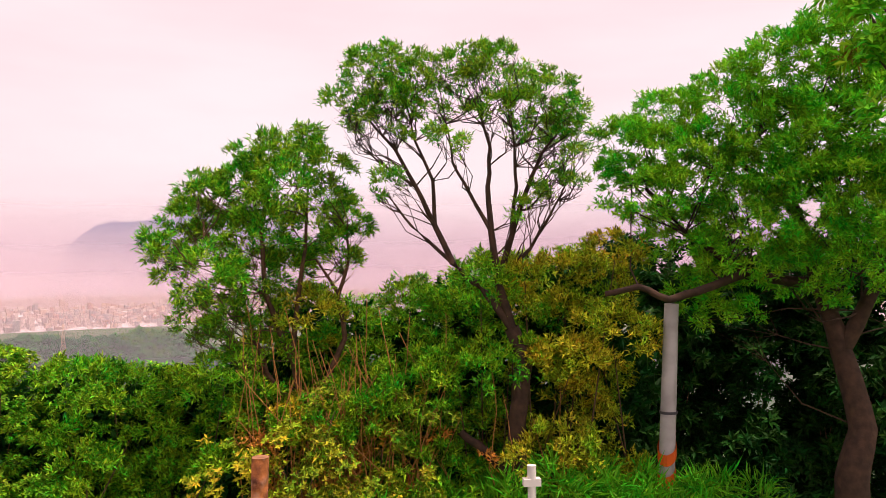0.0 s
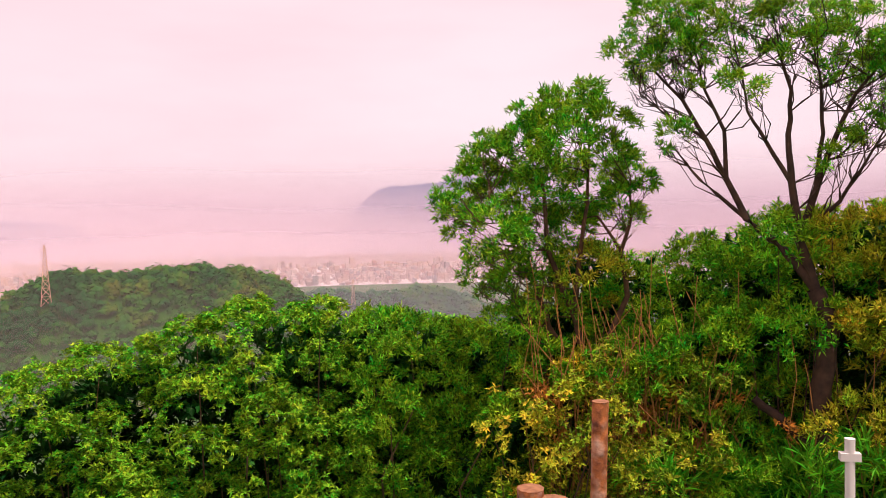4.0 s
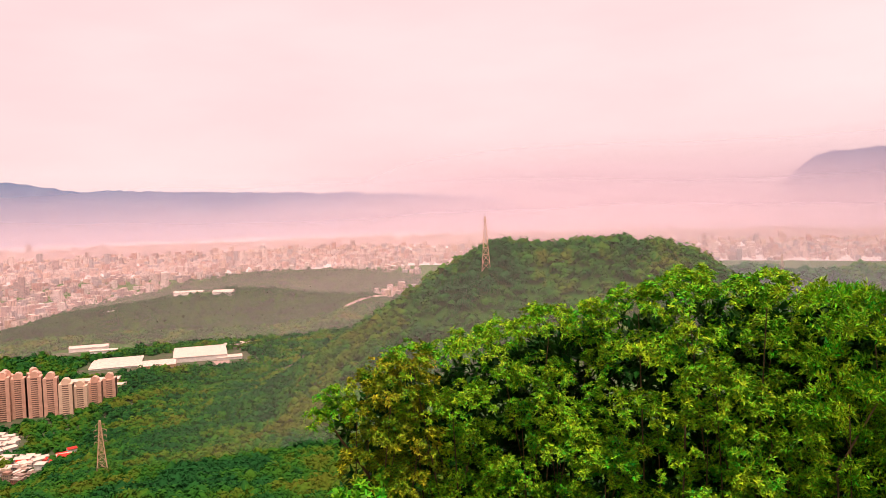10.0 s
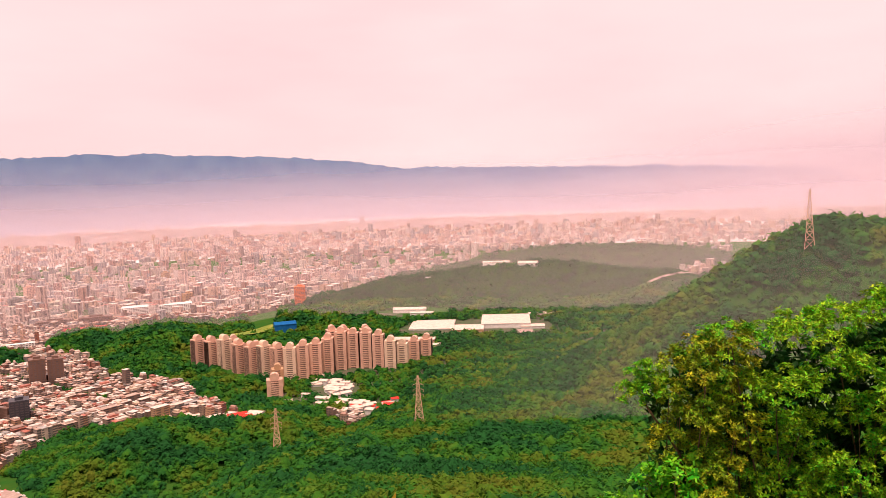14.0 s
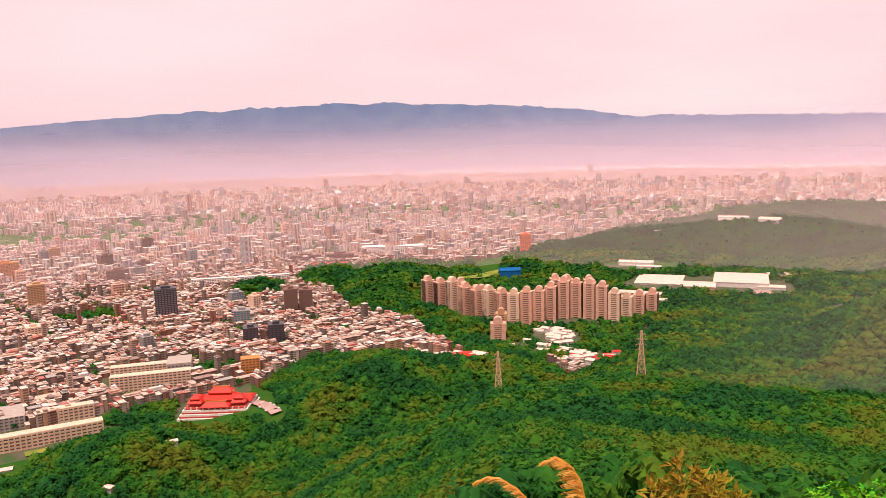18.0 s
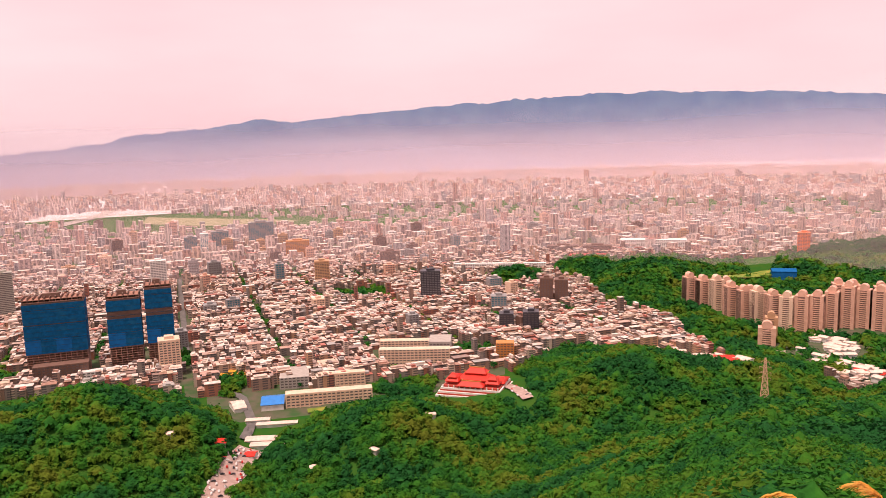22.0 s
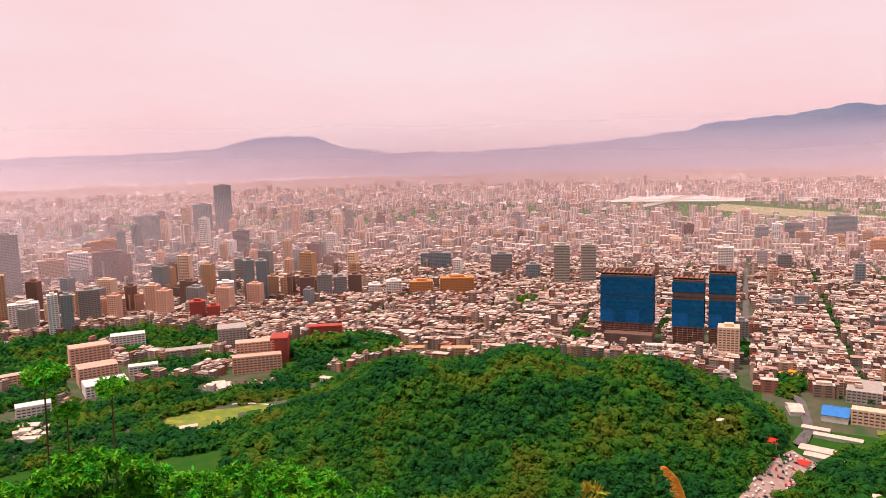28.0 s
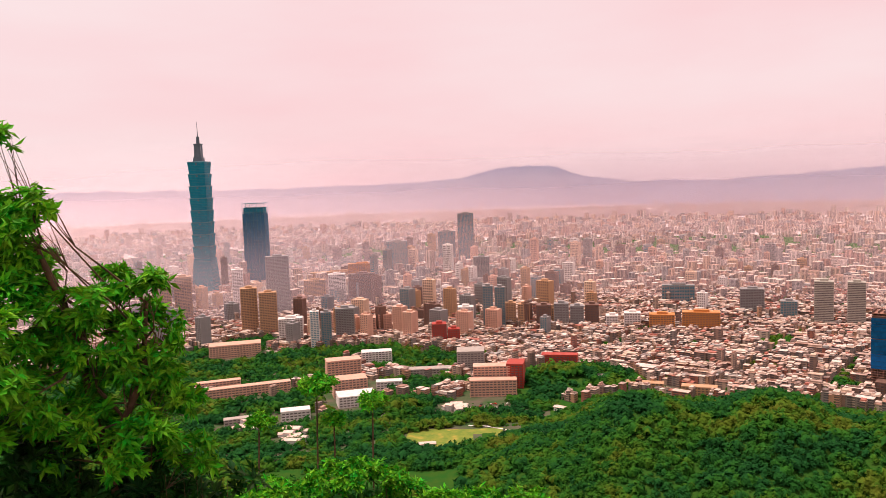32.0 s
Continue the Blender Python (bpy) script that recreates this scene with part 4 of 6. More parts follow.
def pagoda_tower():
    t = thing("skyscraper", place(178.75, 2400), 178 - 20, "very tall teal glass skyscraper of eight flared segments with a spire", "skyscraper")
    t.scale = (0.82, 0.82, 1.0)
    share("base", ring_mesh("base", [(40, -1), (31, 104)], GLASS), t)
    for k in range(9):
        share("base_band", ring_mesh("base_band", [(39.6 - k * 0.9, 10 + k * 10.5), (39.5 - k * 0.9, 11.4 + k * 10.5)], GLASSRIM), t)
    seg = ring_mesh("segment", [(28.6, 0), (32.0, 33.2)], GLASS)
    rim = ring_mesh("segment_rim", [(32.4, 32.2), (32.6, 34.6), (28.6, 35.7)], GLASSRIM)
    line = ring_mesh("floor_line", [(1.0, 0), (1.0, 0.5)], GLASSRIM)
    for k in range(8):
        s = share("segment", seg, t, pose(0, 0, 105 + 35.7 * k))
        share("segment_rim", rim, s)
        for q in range(1, 7):
            w = 28.8 + 3.4 * q * 4.7 / 33.2
            share("floor_line", line, s, Matrix.Translation((0, 0, q * 4.7)) @ Matrix.Diagonal((w, w, 1, 1)))
        for q in range(4):
            share("corner_ornament", ORNAMENT, s, pose(0, 0, 0, 0, 0, 90 * q) @ pose(30.5, 0, 28))
    for w0, w1, z0, z1 in ((16, 15, 391, 403), (12, 11.5, 403, 440), (13, 13, 440, 443), (6, 5.5, 443, 464), (1.6, 0.5, 464, 508)):
        share("spire_stage", ring_mesh("spire_stage", [(w0, z0), (w1, z1)], STEELBLUE, 8 if w0 < 7 else 4), t)


GLASSRIM = mat("pale_teal_rim", (0.07, 0.22, 0.26), (0.05, 0.17, 0.21), 0.4, 10, spec=0.2)
STEELBLUE = mat("blue_grey_steel", (0.10, 0.14, 0.17), (0.07, 0.10, 0.12), 0.4, 8)
ORNAMENT = boxmesh("corner_ornament", (-1.5, 1.5, -3, 3, -2, 3), STEELBLUE)
pagoda_tower()


def glass_tower():
    t = thing("office_skyscraper", place(175.1, 2480), 175.1 - 14, "blue glass office skyscraper with an open frame at the top", "skyscraper")
    bm = bmesh.new()
    box(bm, -36, 36, -24, 24, -1, 228, 0.06)
    part("body", bm, GLASSBLUE, t)
    bm = bmesh.new()
    box(bm, -31, 31, -20, 20, 228, 246)
    part("crown_glass", bm, GLASS, t)
    rib = boxmesh("fin", (-0.35, 0.35, -0.5, 0.5, 0, 262), GLASSRIM)
    for k in range(7):
        for y in (-24.6, 24.6):
            share("fin", rib, t, pose(-34 + 68 * k / 6, y * 0.97, -1))
    bar = boxmesh("crown_beam", (-34.5, 34.5, -23, 23, 0, 1.6), GLASSRIM)
    for z in (231, 245, 258):
        share("crown_beam", bar, t, pose(0, 0, z))
    line = boxmesh("floor_line", (-36.2, 36.2, -24.2, 24.2, 0, 0.6), GLASSRIM)
    for k in range(1, 26):
        s = 1 - 0.06 * k * 9 / 229
        share("floor_line", line, t, Matrix.Translation((0, 0, k * 9 - 1)) @ Matrix.Diagonal((s, s, 1, 1)))


GLASSBLUE = mat("deep_blue_glass", (0.012, 0.13, 0.24), (0.010, 0.10, 0.19), 0.45, 14, spec=0.06)
glass_tower()


RAWSLAB = mat("rust_stained_concrete", (0.40, 0.20, 0.14), (0.26, 0.15, 0.12), 0.9, 4)
NETDARK = mat("dark_floor_edge_behind_net", (0.012, 0.05, 0.09), (0.02, 0.04, 0.06), 0.8, 5)


def net_tower(az0, az1, d, h, label, gap=1.5):
    """A tower under construction, wrapped in netting, its top floors still open frame."""
    w, mid, dp = abs(az1 - az0) * math.pi / 180 * d, (az0 + az1) / 2, 30
    t = thing("construction_tower", place(mid, d + dp / 2), 122, label, "building site", "netted towers")
    bm = bmesh.new()
    box(bm, -w / 2 + 1, w / 2 - 1, -dp / 2 + 1, dp / 2 - 1, 30, h - 3)
    part("core", bm, BROWN, t)
    slab = boxmesh("slab", (-w / 2, w / 2, -dp / 2, dp / 2, 0, 0.8), RAWSLAB)
    for z in np.arange(0, 33, 3.4):
        share("slab", slab, t, pose(0, 0, float(z)))
    for z in (h - 7, h - 3.5, h):
        share("slab", slab, t, pose(0, 0, z))
    col = boxmesh("column", (-0.6, 0.6, -dp / 2 + 1, dp / 2 - 1, 0, h + 4), BROWN)
    nc = max(4, round(w / 7))
    for k in range(nc + 1):
        share("column", col, t, pose(-w / 2 + 0.8 + (w - 1.6) * k / nc, 0, 0))
    bays = max(2, round(w / 22))
    for b in range(bays):
        x0, x1 = -w / 2 - 0.4 + w * b / bays, -w / 2 + 0.2 + w * (b + 1) / bays
        z = 32.0
        k = 0
        while z < h - 8:
            top = min(z + 19.5, h - 6)
            bm = bmesh.new()
            box(bm, x0, x1, -dp / 2 - 0.6, dp / 2 + 0.6, z, top)
            part("net_panel", bm, BLUENET2 if (k == 0 and b % 2 == 0) else BLUENET, t)
            z = top + (0.8 if k != 1 else gap)
            k += 1
    edge = boxmesh("floor_edge", (-w / 2 - 0.6, w / 2 + 0.4, -dp / 2 - 0.75, dp / 2 + 0.75, 0, 0.4), NETDARK)
    for z in np.arange(35.4, h - 8, 6.8):
        share("floor_edge", edge, t, pose(0, 0, float(z)))
    bm = bmesh.new()
    box(bm, -w * 0.18, w * 0.1, -5, 5, h, h + 7)
    part("lift_core", bm, BROWN, t)
    return t


net_tower(132.0, 128.2, 1165, 107, "unfinished tower wrapped in dark blue safety net")
net_tower(126.9, 124.7, 1150, 104, "unfinished tower with open floors between blue nets", 11)
net_tower(124.4, 122.6, 1150, 115, "taller unfinished tower with open floors between blue nets", 10)


def arch_tower(az, d, h, w, shade, turn):
    t = thing("apartment_block", place(az, d), turn, "pinkish tiled apartment tower with an arched roof crown", "apartment block", "hill-foot apartments")
    bm = bmesh.new()
    box(bm, -w / 2, w / 2, -8, 8, -2, h - 6)
    part("body", bm, BROWN, t)
    fin = boxmesh("wall_pier", (-w * 0.13, w * 0.13, -9, 9, -2, h - 4), shade)
    for x in (-w * 0.37, w * 0.37):
        share("wall_pier", fin, t, pose(x, 0, 0))
    bal = boxmesh("balcony", (-w * 0.24, w * 0.24, -9.2, 9.2, 0, 1.5), shade)
    z = 2.0
    while z < h - 7:
        share("balcony", bal, t, pose(0, 0, z))
        z += 3.2
    bm = bmesh.new()
    r, n = w * 0.3, 8
    prof = [(-r, h - 6)] + [(-r * math.cos(math.pi * k / n), h - 1 + r * math.sin(math.pi * k / n) * 0.9) for k in range(n + 1)] + [(r, h - 6)]
    fr = [bm.verts.new((x, -6, z)) for x, z in prof]
    bk = [bm.verts.new((x, 6, z)) for x, z in prof]
    bm.faces.new(fr)
    bm.faces.new(list(reversed(bk)))
    for a in range(len(prof)):
        b = (a + 1) % len(prof)
        bm.faces.new((fr[b], fr[a], bk[a], bk[b]))
    part("arched_crown", bm, shade, t)


rs = random.Random(4)
LINE = [(84.8, 1388, 63), (82.6, 1336, 63), (80.5, 1280, 60), (78.7, 1256, 57), (76.4, 1272, 58), (74.6, 1306, 69), (73.4, 1318, 62), (72.0, 1302, 66), (70.3, 1288, 50), (68.3, 1350, 40), (67.3, 1380, 34)]
az = 84.7
while az > 67.2:
    d = float(np.interp(-az, [-q[0] for q in LINE], [q[1] for q in LINE]))
    h = float(np.interp(-az, [-q[0] for q in LINE], [q[2] for q in LINE]))
    arch_tower(az, d + 9, h + rs.uniform(-3, 3), 19.5, PINK_TILE if rs.random() < 0.6 else CREAM, az + (28 if az > 78.6 else -10))
    az -= rs.uniform(0.88, 0.98)
for az, d, h in ((74.2, 1345, 68), (75.1, 1340, 70), (72.6, 1350, 66), (80.6, 1320, 56), (82.2, 1372, 60)):
    arch_tower(az, d, h, 19, PINK_TILE, az + 10)
arch_tower(79.45, 1175, 30, 24, PINK_TILE, 79)
arch_tower(79.2, 1200, 40, 18, TAN, 79)


# ---- low blocks with window rows: bearings of both sides, distance, height ----
def block(az0, az1, d, h, wall, label, depth=16, turn=None, name="building", gap=3.6):
    return tower(az0, az1, d, math.degrees(math.atan((h - EYE) / d)), wall, None, label, name, depth, gap, turn, False)


block(115.1, 108.5, 886, 17, CREAM, "long white three-storey school building", 14, 112, "school_building")
block(112.6, 109.0, 955, 17, CREAM, "white school wing behind a courtyard", 13, 112, "school_building")
block(115.4, 113.2, 960, 15, CONCRETE, "pale school hall with a flat roof", 50, 112, "school_hall")
block(107.9, 102.4, 1030, 22, CREAM, "long cream school block with window rows", 16, 100, "school_building")
block(107.8, 103.4, 1078, 22, CREAM, "second cream school block behind the first", 16, 100, "school_building")
block(104.0, 102.3, 1055, 25, CONCRETE, "pale gymnasium with a broad roof", 42, 100, "gymnasium")
block(98.9, 97.5, 1036, 26, ORANGE, "small orange-yellow apartment block", 18, 98)
block(159.8, 156.2, 1062, 24, PINK_TILE, "large pink brick hospital block with window rows", 18, 158, "hospital")
block(159.5, 156.6, 1086, 38, PINK_TILE, "rear pink brick hospital block with window rows", 22, 158, "hospital")
block(156.9, 155.6, 1085, 41, REDTILE, "red brick hospital wing", 34, 150, "hospital")
block(160.7, 158.6, 1195, 36, CONCRETE, "round-cornered beige hall with a flat roof", 36, 160)
block(170.6, 168.0, 1150, 42, PINK_TILE, "stepped pink campus building", 26, 176, "campus_building")
block(170.2, 167.6, 1095, 26, PINK_TILE, "middle step of the pink campus building", 30, 176, "campus_building")
block(169.9, 167.0, 1042, 16, WHITE, "lower pale campus building", 34, 176, "campus_building")
block(166.9, 164.9, 1120, 13, WHITE, "small white two-storey building", 16, 166)
block(167.9, 165.6, 1285, 22, WHITE, "white campus building with flat roof", 24, 168, "campus_building")
block(164.6, 161.0, 1200, 9, CONCRETE, "long low building with a curved front", 20, 163)
block(180.0, 173.2, 1150, 15, PINK_TILE, "long pink row building with a pale roof", 16, 180, "row_building")
block(179.9, 176.8, 1195, 15, PINK_TILE, "pink row building behind the first", 14, 180, "row_building")
block(178.9, 175.2, 1425, 24, PINK_TILE, "broad pink school building", 34, 176)
block(178.2, 175.4, 1012, 8, CONCRETE, "low green-roofed row with window rows", 12, 178)
block(174.1, 171.9, 1002, 14, WHITE, "white house with flat roof", 18, 174, "house")
block(148.5, 145.4, 1096, 12, TAN, "low tan building at the hill's foot", 16, 142)
block(144.2, 141.7, 1082, 13, TAN, "yellowish building at the hill's foot", 16, 140)
block(150.6, 149.2, 1108, 14, CONCRETE, "low pale house at the hill's foot", 20, 140, "house")
block(154.3, 151.6, 1205, 26, REDTILE, "terracotta apartment block with window rows", 18, 148)
block(128.9, 124.0, 1120, 9, WHITE, "low pale site building under the netted towers", 14, 122)
block(131.8, 128.3, 1140, 20, BROWN, "open concrete podium of the netted tower", 20, 122)
block(86.8, 83.6, 1030, 14, WHITE, "row of houses at the forest's edge", 12, 70, "house_row")
block(89.6, 84.9, 2120, 26, WHITE, "long white factory with window rows", 40, 86, "factory")
block(93.4, 90.5, 1935, 12, REDTILE, "low red-roofed hall with window rows", 30, 92, "hall")
block(102.0, 95.0, 1755, 22, WHITE, "long white slab block with window rows", 16, 95)


def shed(az, d, w, dp, h, roof, label, turn=None, wall=WHITE, pitch=0.12, name="shed"):
    """A hall with a low pitched roof that overhangs."""
    x, y, z = place(az, d)
    t = thing(name, (x, y, max(ground_z(x, y), 0) - 0.5), az if turn is None else turn, label, "shed")
    bm = bmesh.new()
    box(bm, -w / 2, w / 2, -dp / 2, dp / 2, -2, h)
    part("wall_block", bm, wall, t)
    bm = bmesh.new()
    rise = dp * pitch
    for s in (-1, 1):
        vs = [bm.verts.new(c) for c in ((-w / 2 - 0.6, s * (dp / 2 + 0.8), h - 0.1), (w / 2 + 0.6, s * (dp / 2 + 0.8), h - 0.1), (w / 2 + 0.6, 0, h + rise), (-w / 2 - 0.6, 0, h + rise))]
        lo = [bm.verts.new(v.co + Vector((0, 0, -0.5))) for v in vs]
        bm.faces.new(vs if s < 0 else list(reversed(vs)))
        bm.faces.new(list(reversed(lo)) if s < 0 else lo)
        for k in range(4):
            bm.faces.new((vs[k], lo[k], lo[(k + 1) % 4], vs[(k + 1) % 4]))
    bmesh.ops.recalc_face_normals(bm, faces=bm.faces)
    part("roof", bm, roof, t)
    return t


PALEROOF = mat("pale_metal_roof", (0.78, 0.60, 0.50), (0.56, 0.42, 0.36), 0.5, 6, detail=6)
shed(62.0, 1690, 105, 120, 12, PALEROOF, "large pale industrial hall with a flat roof", 62, WHITE, 0.03, "industrial_hall")
shed(64.9, 1615, 70, 60, 9, PALEROOF, "pale yellow industrial hall beside the large one", 62, TAN, 0.05, "industrial_hall")
shed(67.5, 1690, 95, 110, 4, PALEROOF, "low pale covered reservoir roof", 62, WHITE, 0.02, "covered_reservoir")
shed(60.0, 1640, 50, 30, 6, PALEROOF, "pale shed at the industrial yard", 62, WHITE, 0.05, "industrial_hall")
shed(59.4, 1790, 60, 40, 6, PALEROOF, "pale roofed hall beside a bare yard", 62, WHITE, 0.05, "industrial_hall")
shed(69.2, 1880, 80, 30, 8, PALEROOF, "pale low hall among the trees", 62)
shed(68.3, 1830, 55, 16, 7, PALEROOF, "narrow pale hall among the trees", 62)
shed(60.2, 2430, 60, 45, 12, PALEROOF, "white hall on the wooded hill", 50)
shed(62.6, 2600, 90, 30, 9, PALEROOF, "white hall on the wooded hill", 60)
shed(67.8, 2376, 40, 18, 8, PALEROOF, "white house among the trees", 62)
shed(78.5, 1690, 46, 30, 17, BLUENET2, "bright blue clad building", 85, BLUENET2, 0.15, "blue_building")
shed(116.0, 902, 26, 34, 8, BLUEROOF, "white hall with a bright blue roof", 112, WHITE, 0.12, "school_gym")
shed(117.9, 742, 10, 12, 4, REDROOF, "small shed with a red roof", 100)
shed(120.2, 738, 12, 14, 4, REDROOF, "small shed with a red roof", 30)
shed(117.0, 785, 32, 13, 5, PALEROOF, "pale metal-roofed shed in the valley", 105)
shed(116.6, 770, 34, 10, 4, PALEROOF, "pale metal-roofed shed in the valley", 105)
shed(115.8, 832, 44, 8, 4, PALEROOF, "long pale shed in the valley", 108)
shed(117.2, 850, 26, 8, 4, PALEROOF, "pale shed in the valley", 108)
shed(118.6, 905, 14, 30, 5, PALEROOF, "pale shed by the valley road", 130)
shed(123.4, 735, 8, 8, 3, PALEROOF, "small pale hut on the wooded slope", 122)
shed(104.1, 737, 10, 6, 4, PALEROOF, "small pale hut on the wooded slope", 110)
shed(108.5, 674, 8, 5, 4, PALEROOF, "small pale hut on the wooded slope", 60)
shed(113.3, 680, 8, 6, 4, PALEROOF, "small pale hut on the wooded slope", 20)
shed(69.2, 1475, 95, 26, 14, PALEROOF, "long pale-roofed hall behind the apartments", 58, PINK_TILE, 0.05, "hall")
shed(68.2, 1440, 60, 20, 10, PALEROOF, "pale-roofed hall behind the apartments", 58, PINK_TILE, 0.05, "hall")
shed(153.0, 985, 14, 9, 6, PALEROOF, "pale hut at the forest's edge", 120)
shed(163.2, 872, 20, 8, 3, PALEROOF, "low pale pavilion on the lawn", 165)
rs = random.Random(9)
for az, d, n, red in ((75.6, 1235, 12, 0), (74.8, 1175, 14, 0), (75.3, 1110, 12, 0), (73.6, 1070, 12, 1), (71.6, 1060, 9, 5), (81.8, 985, 11, 4), (77.6, 1130, 2, 0), (176.5, 1000, 6, 0), (173.5, 930, 8, 0), (160.5, 1000, 7, 0), (83.5, 1010, 7, 2), (86.0, 1060, 6, 0)):
    for k in range(n):
        roof = REDROOF if k < red else PALEROOF
        shed(az + rs.uniform(-1.0, 1.0), d + rs.uniform(-26, 26), rs.uniform(10, 22), rs.uniform(7, 12), rs.uniform(4, 8), roof,
             "small hillside house with a red roof" if k < red else "small hillside house with a pale metal roof", az + rs.uniform(-40, 40), WHITE, 0.15, "house")


def hip_roof(bm, w, dp, z, rise, over):
    lo = [bm.verts.new((sx * (w / 2 + over), sy * (dp / 2 + over), z)) for sx, sy in ((-1, -1), (1, -1), (1, 1), (-1, 1))]
    up = [bm.verts.new((sx * (w * 0.36), sy * dp * 0.06, z + rise)) for sx, sy in ((-1, -1), (1, -1), (1, 1), (-1, 1))]
    dn = [bm.verts.new(v.co - Vector((0, 0, 0.7))) for v in lo]
    for k in range(4):
        q = (k + 1) % 4
        bm.faces.new((lo[k], lo[q], up[q], up[k]))
        bm.faces.new((dn[q], dn[k], lo[k], lo[q]))
    bm.faces.new(up)
    bm.faces.new(list(reversed(dn)))


def temple():
    t = thing("temple", place(100.5, 905, max(ground_z(*place(100.5, 905)[:2]) - 2, 0)), 84, "large temple with tiered bright red roofs on white terraces", "temple")
    for k, (w, dp, z) in enumerate(((84, 62, 0), (79, 57, 4), (74, 52, 8))):
        bm = bmesh.new()
        box(bm, -w / 2, w / 2, -dp / 2, dp / 2, z - (3 if k == 0 else 0), z + 2.2)
        part("terrace", bm, WHITE, t)
        bm = bmesh.new()
        box(bm, -w / 2 + 2, w / 2 - 2, -dp / 2 + 2, dp / 2 - 2, z + 2.2, z + 4)
        part("terrace_wall", bm, REDTILE, t)
    for w, dp, x, y, z, rise in ((38, 22, 0, 4, 16, 6), (24, 13, 0, 6, 22.5, 5), (14, 11, -25, -12, 16, 5), (14, 11, 25, -12, 16, 5), (30, 10, 0, -20, 13.5, 4.5), (13, 26, 29, 8, 13.5, 4.5), (13, 26, -29, 8, 13.5, 4.5), (8, 7, -25, -12, 20.5, 3), (8, 7, 25, -12, 20.5, 3)):
        bm = bmesh.new()
        box(bm, x - w / 2 + 1.5, x + w / 2 - 1.5, y - dp / 2 + 1.5, y + dp / 2 - 1.5, 11.5, z)
        part("hall", bm, REDTILE, t)
        bm = bmesh.new()
        hip_roof(bm, w, dp, z, rise, 1.6)
        for v in bm.verts:
            v.co += Vector((x, y, 0))
        part("roof", bm, REDROOF, t)
    bm = bmesh.new()
    box(bm, 40, 66, -26, -4, -3, 5)
    part("forecourt", bm, ORANGE, t, "orange paved forecourt")
    for x, y, z, w, dp in ((0, 4, 22.2, 30, 1.2), (0, 6, 27.7, 19, 1.1), (0, -20, 18.2, 23, 1.0)):
        bm = bmesh.new()
        box(bm, x - w / 2, x + w / 2, y - dp / 2, y + dp / 2, z - 0.4, z + 0.9)
        for e in (-1, 1):
            box(bm, x + e * w / 2 - 1.0, x + e * w / 2 + 1.0, y - dp / 2 - 0.2, y + dp / 2 + 0.2, z + 0.2, z + 2.2, 0.5)
        part("roof_ridge", bm, ORANGE, t, "orange tiled roof ridge with raised ends")
    for k in range(11):
        bm = bmesh.new()
        box(bm, -34 + k * 6.8 - 0.6, -34 + k * 6.8 + 0.6, -25.4, -24.2, 10, 13.4)
        part("column", bm, WHITE, t)


temple()
# yellow market lights are put into the orange colour of these roofs
MARKET_LIGHTS = mat("orange_market_lights", (0.8, 0.34, 0.03), (0.65, 0.24, 0.02), 0.6, 3)
for az, d in ((119.2, 1040), (118.6, 1052), (118.0, 1035), (117.4, 1048), (116.9, 1020)):
    shed(az, d, 16, 8, 5, MARKET_LIGHTS, "market stall row with its lights painted as an orange roof", 100, WHITE, 0.2, "market_row")


# ---- pylons ----
def pylon(az, d, h, label, sink=0.0):
    x, y, _ = place(az, d)
    t = thing("power_pylon", (x, y, ground_z(x, y) + sink), az, label, "pylon", "power pylons")
    half = lambda z: 3.9 * (1 - z / h) ** 1.15 + 0.55
    levels = [h * q for q in (0, 0.16, 0.3, 0.43, 0.55, 0.66, 0.76, 0.86, 0.94, 1.0)]
    for sx, sy in ((1, 1), (1, -1), (-1, 1), (-1, -1)):
        v, f = tube([(sx * half(z), sy * half(z), z) for z in levels], [0.42] * len(levels), 4)
        arrays("leg", v, f, [STEEL], t)
    for a, b in zip(levels, levels[1:]):
        bits = []
        for s in range(4):
            m = Matrix.Rotation(math.pi / 2 * s, 4, "Z")
            p, q = half(a), half(b)
            for c, e in (((-p, p, a), (q, q, b)), ((p, p, a), (-q, q, b)), ((-q, q, b), (q, q, b))):
                bits.append(tube([m @ Vector(c), m @ Vector(e)], [0.22, 0.22], 3))
        v, f = joined(bits)
        arrays("bracing", v, f, [STEEL], t)
    for z in (0.62, 0.72, 0.82, 0.92):
        for s in (-1, 1):
            r = 4.6 if z < 0.9 else 3.2
            v, f = joined([tube([(s * half(z * h), 0.4, z * h), (s * r, 0, z * h + 0.5)], [0.22, 0.12], 4), tube([(s * half(z * h), -0.4, z * h + 2.0), (s * r, 0, z * h + 0.5)], [0.18, 0.12], 4), tube([(s * r, 0, z * h + 0.5), (s * r, 0, z * h - 1.6)], [0.16, 0.16], 4)])
            arrays("cross_arm", v, f, [STEEL], t)
    return t


pylon(40.9, 796, 56, "tall lattice steel power pylon on the wooded ridge")
pylon(68.8, 664, 46, "lattice steel power pylon on the wooded slope")
pylon(79.5, 670, 46, "lattice steel power pylon on the wooded slope")
pylon(20.2, 1330, 50, "lattice steel power pylon on the far ridge")

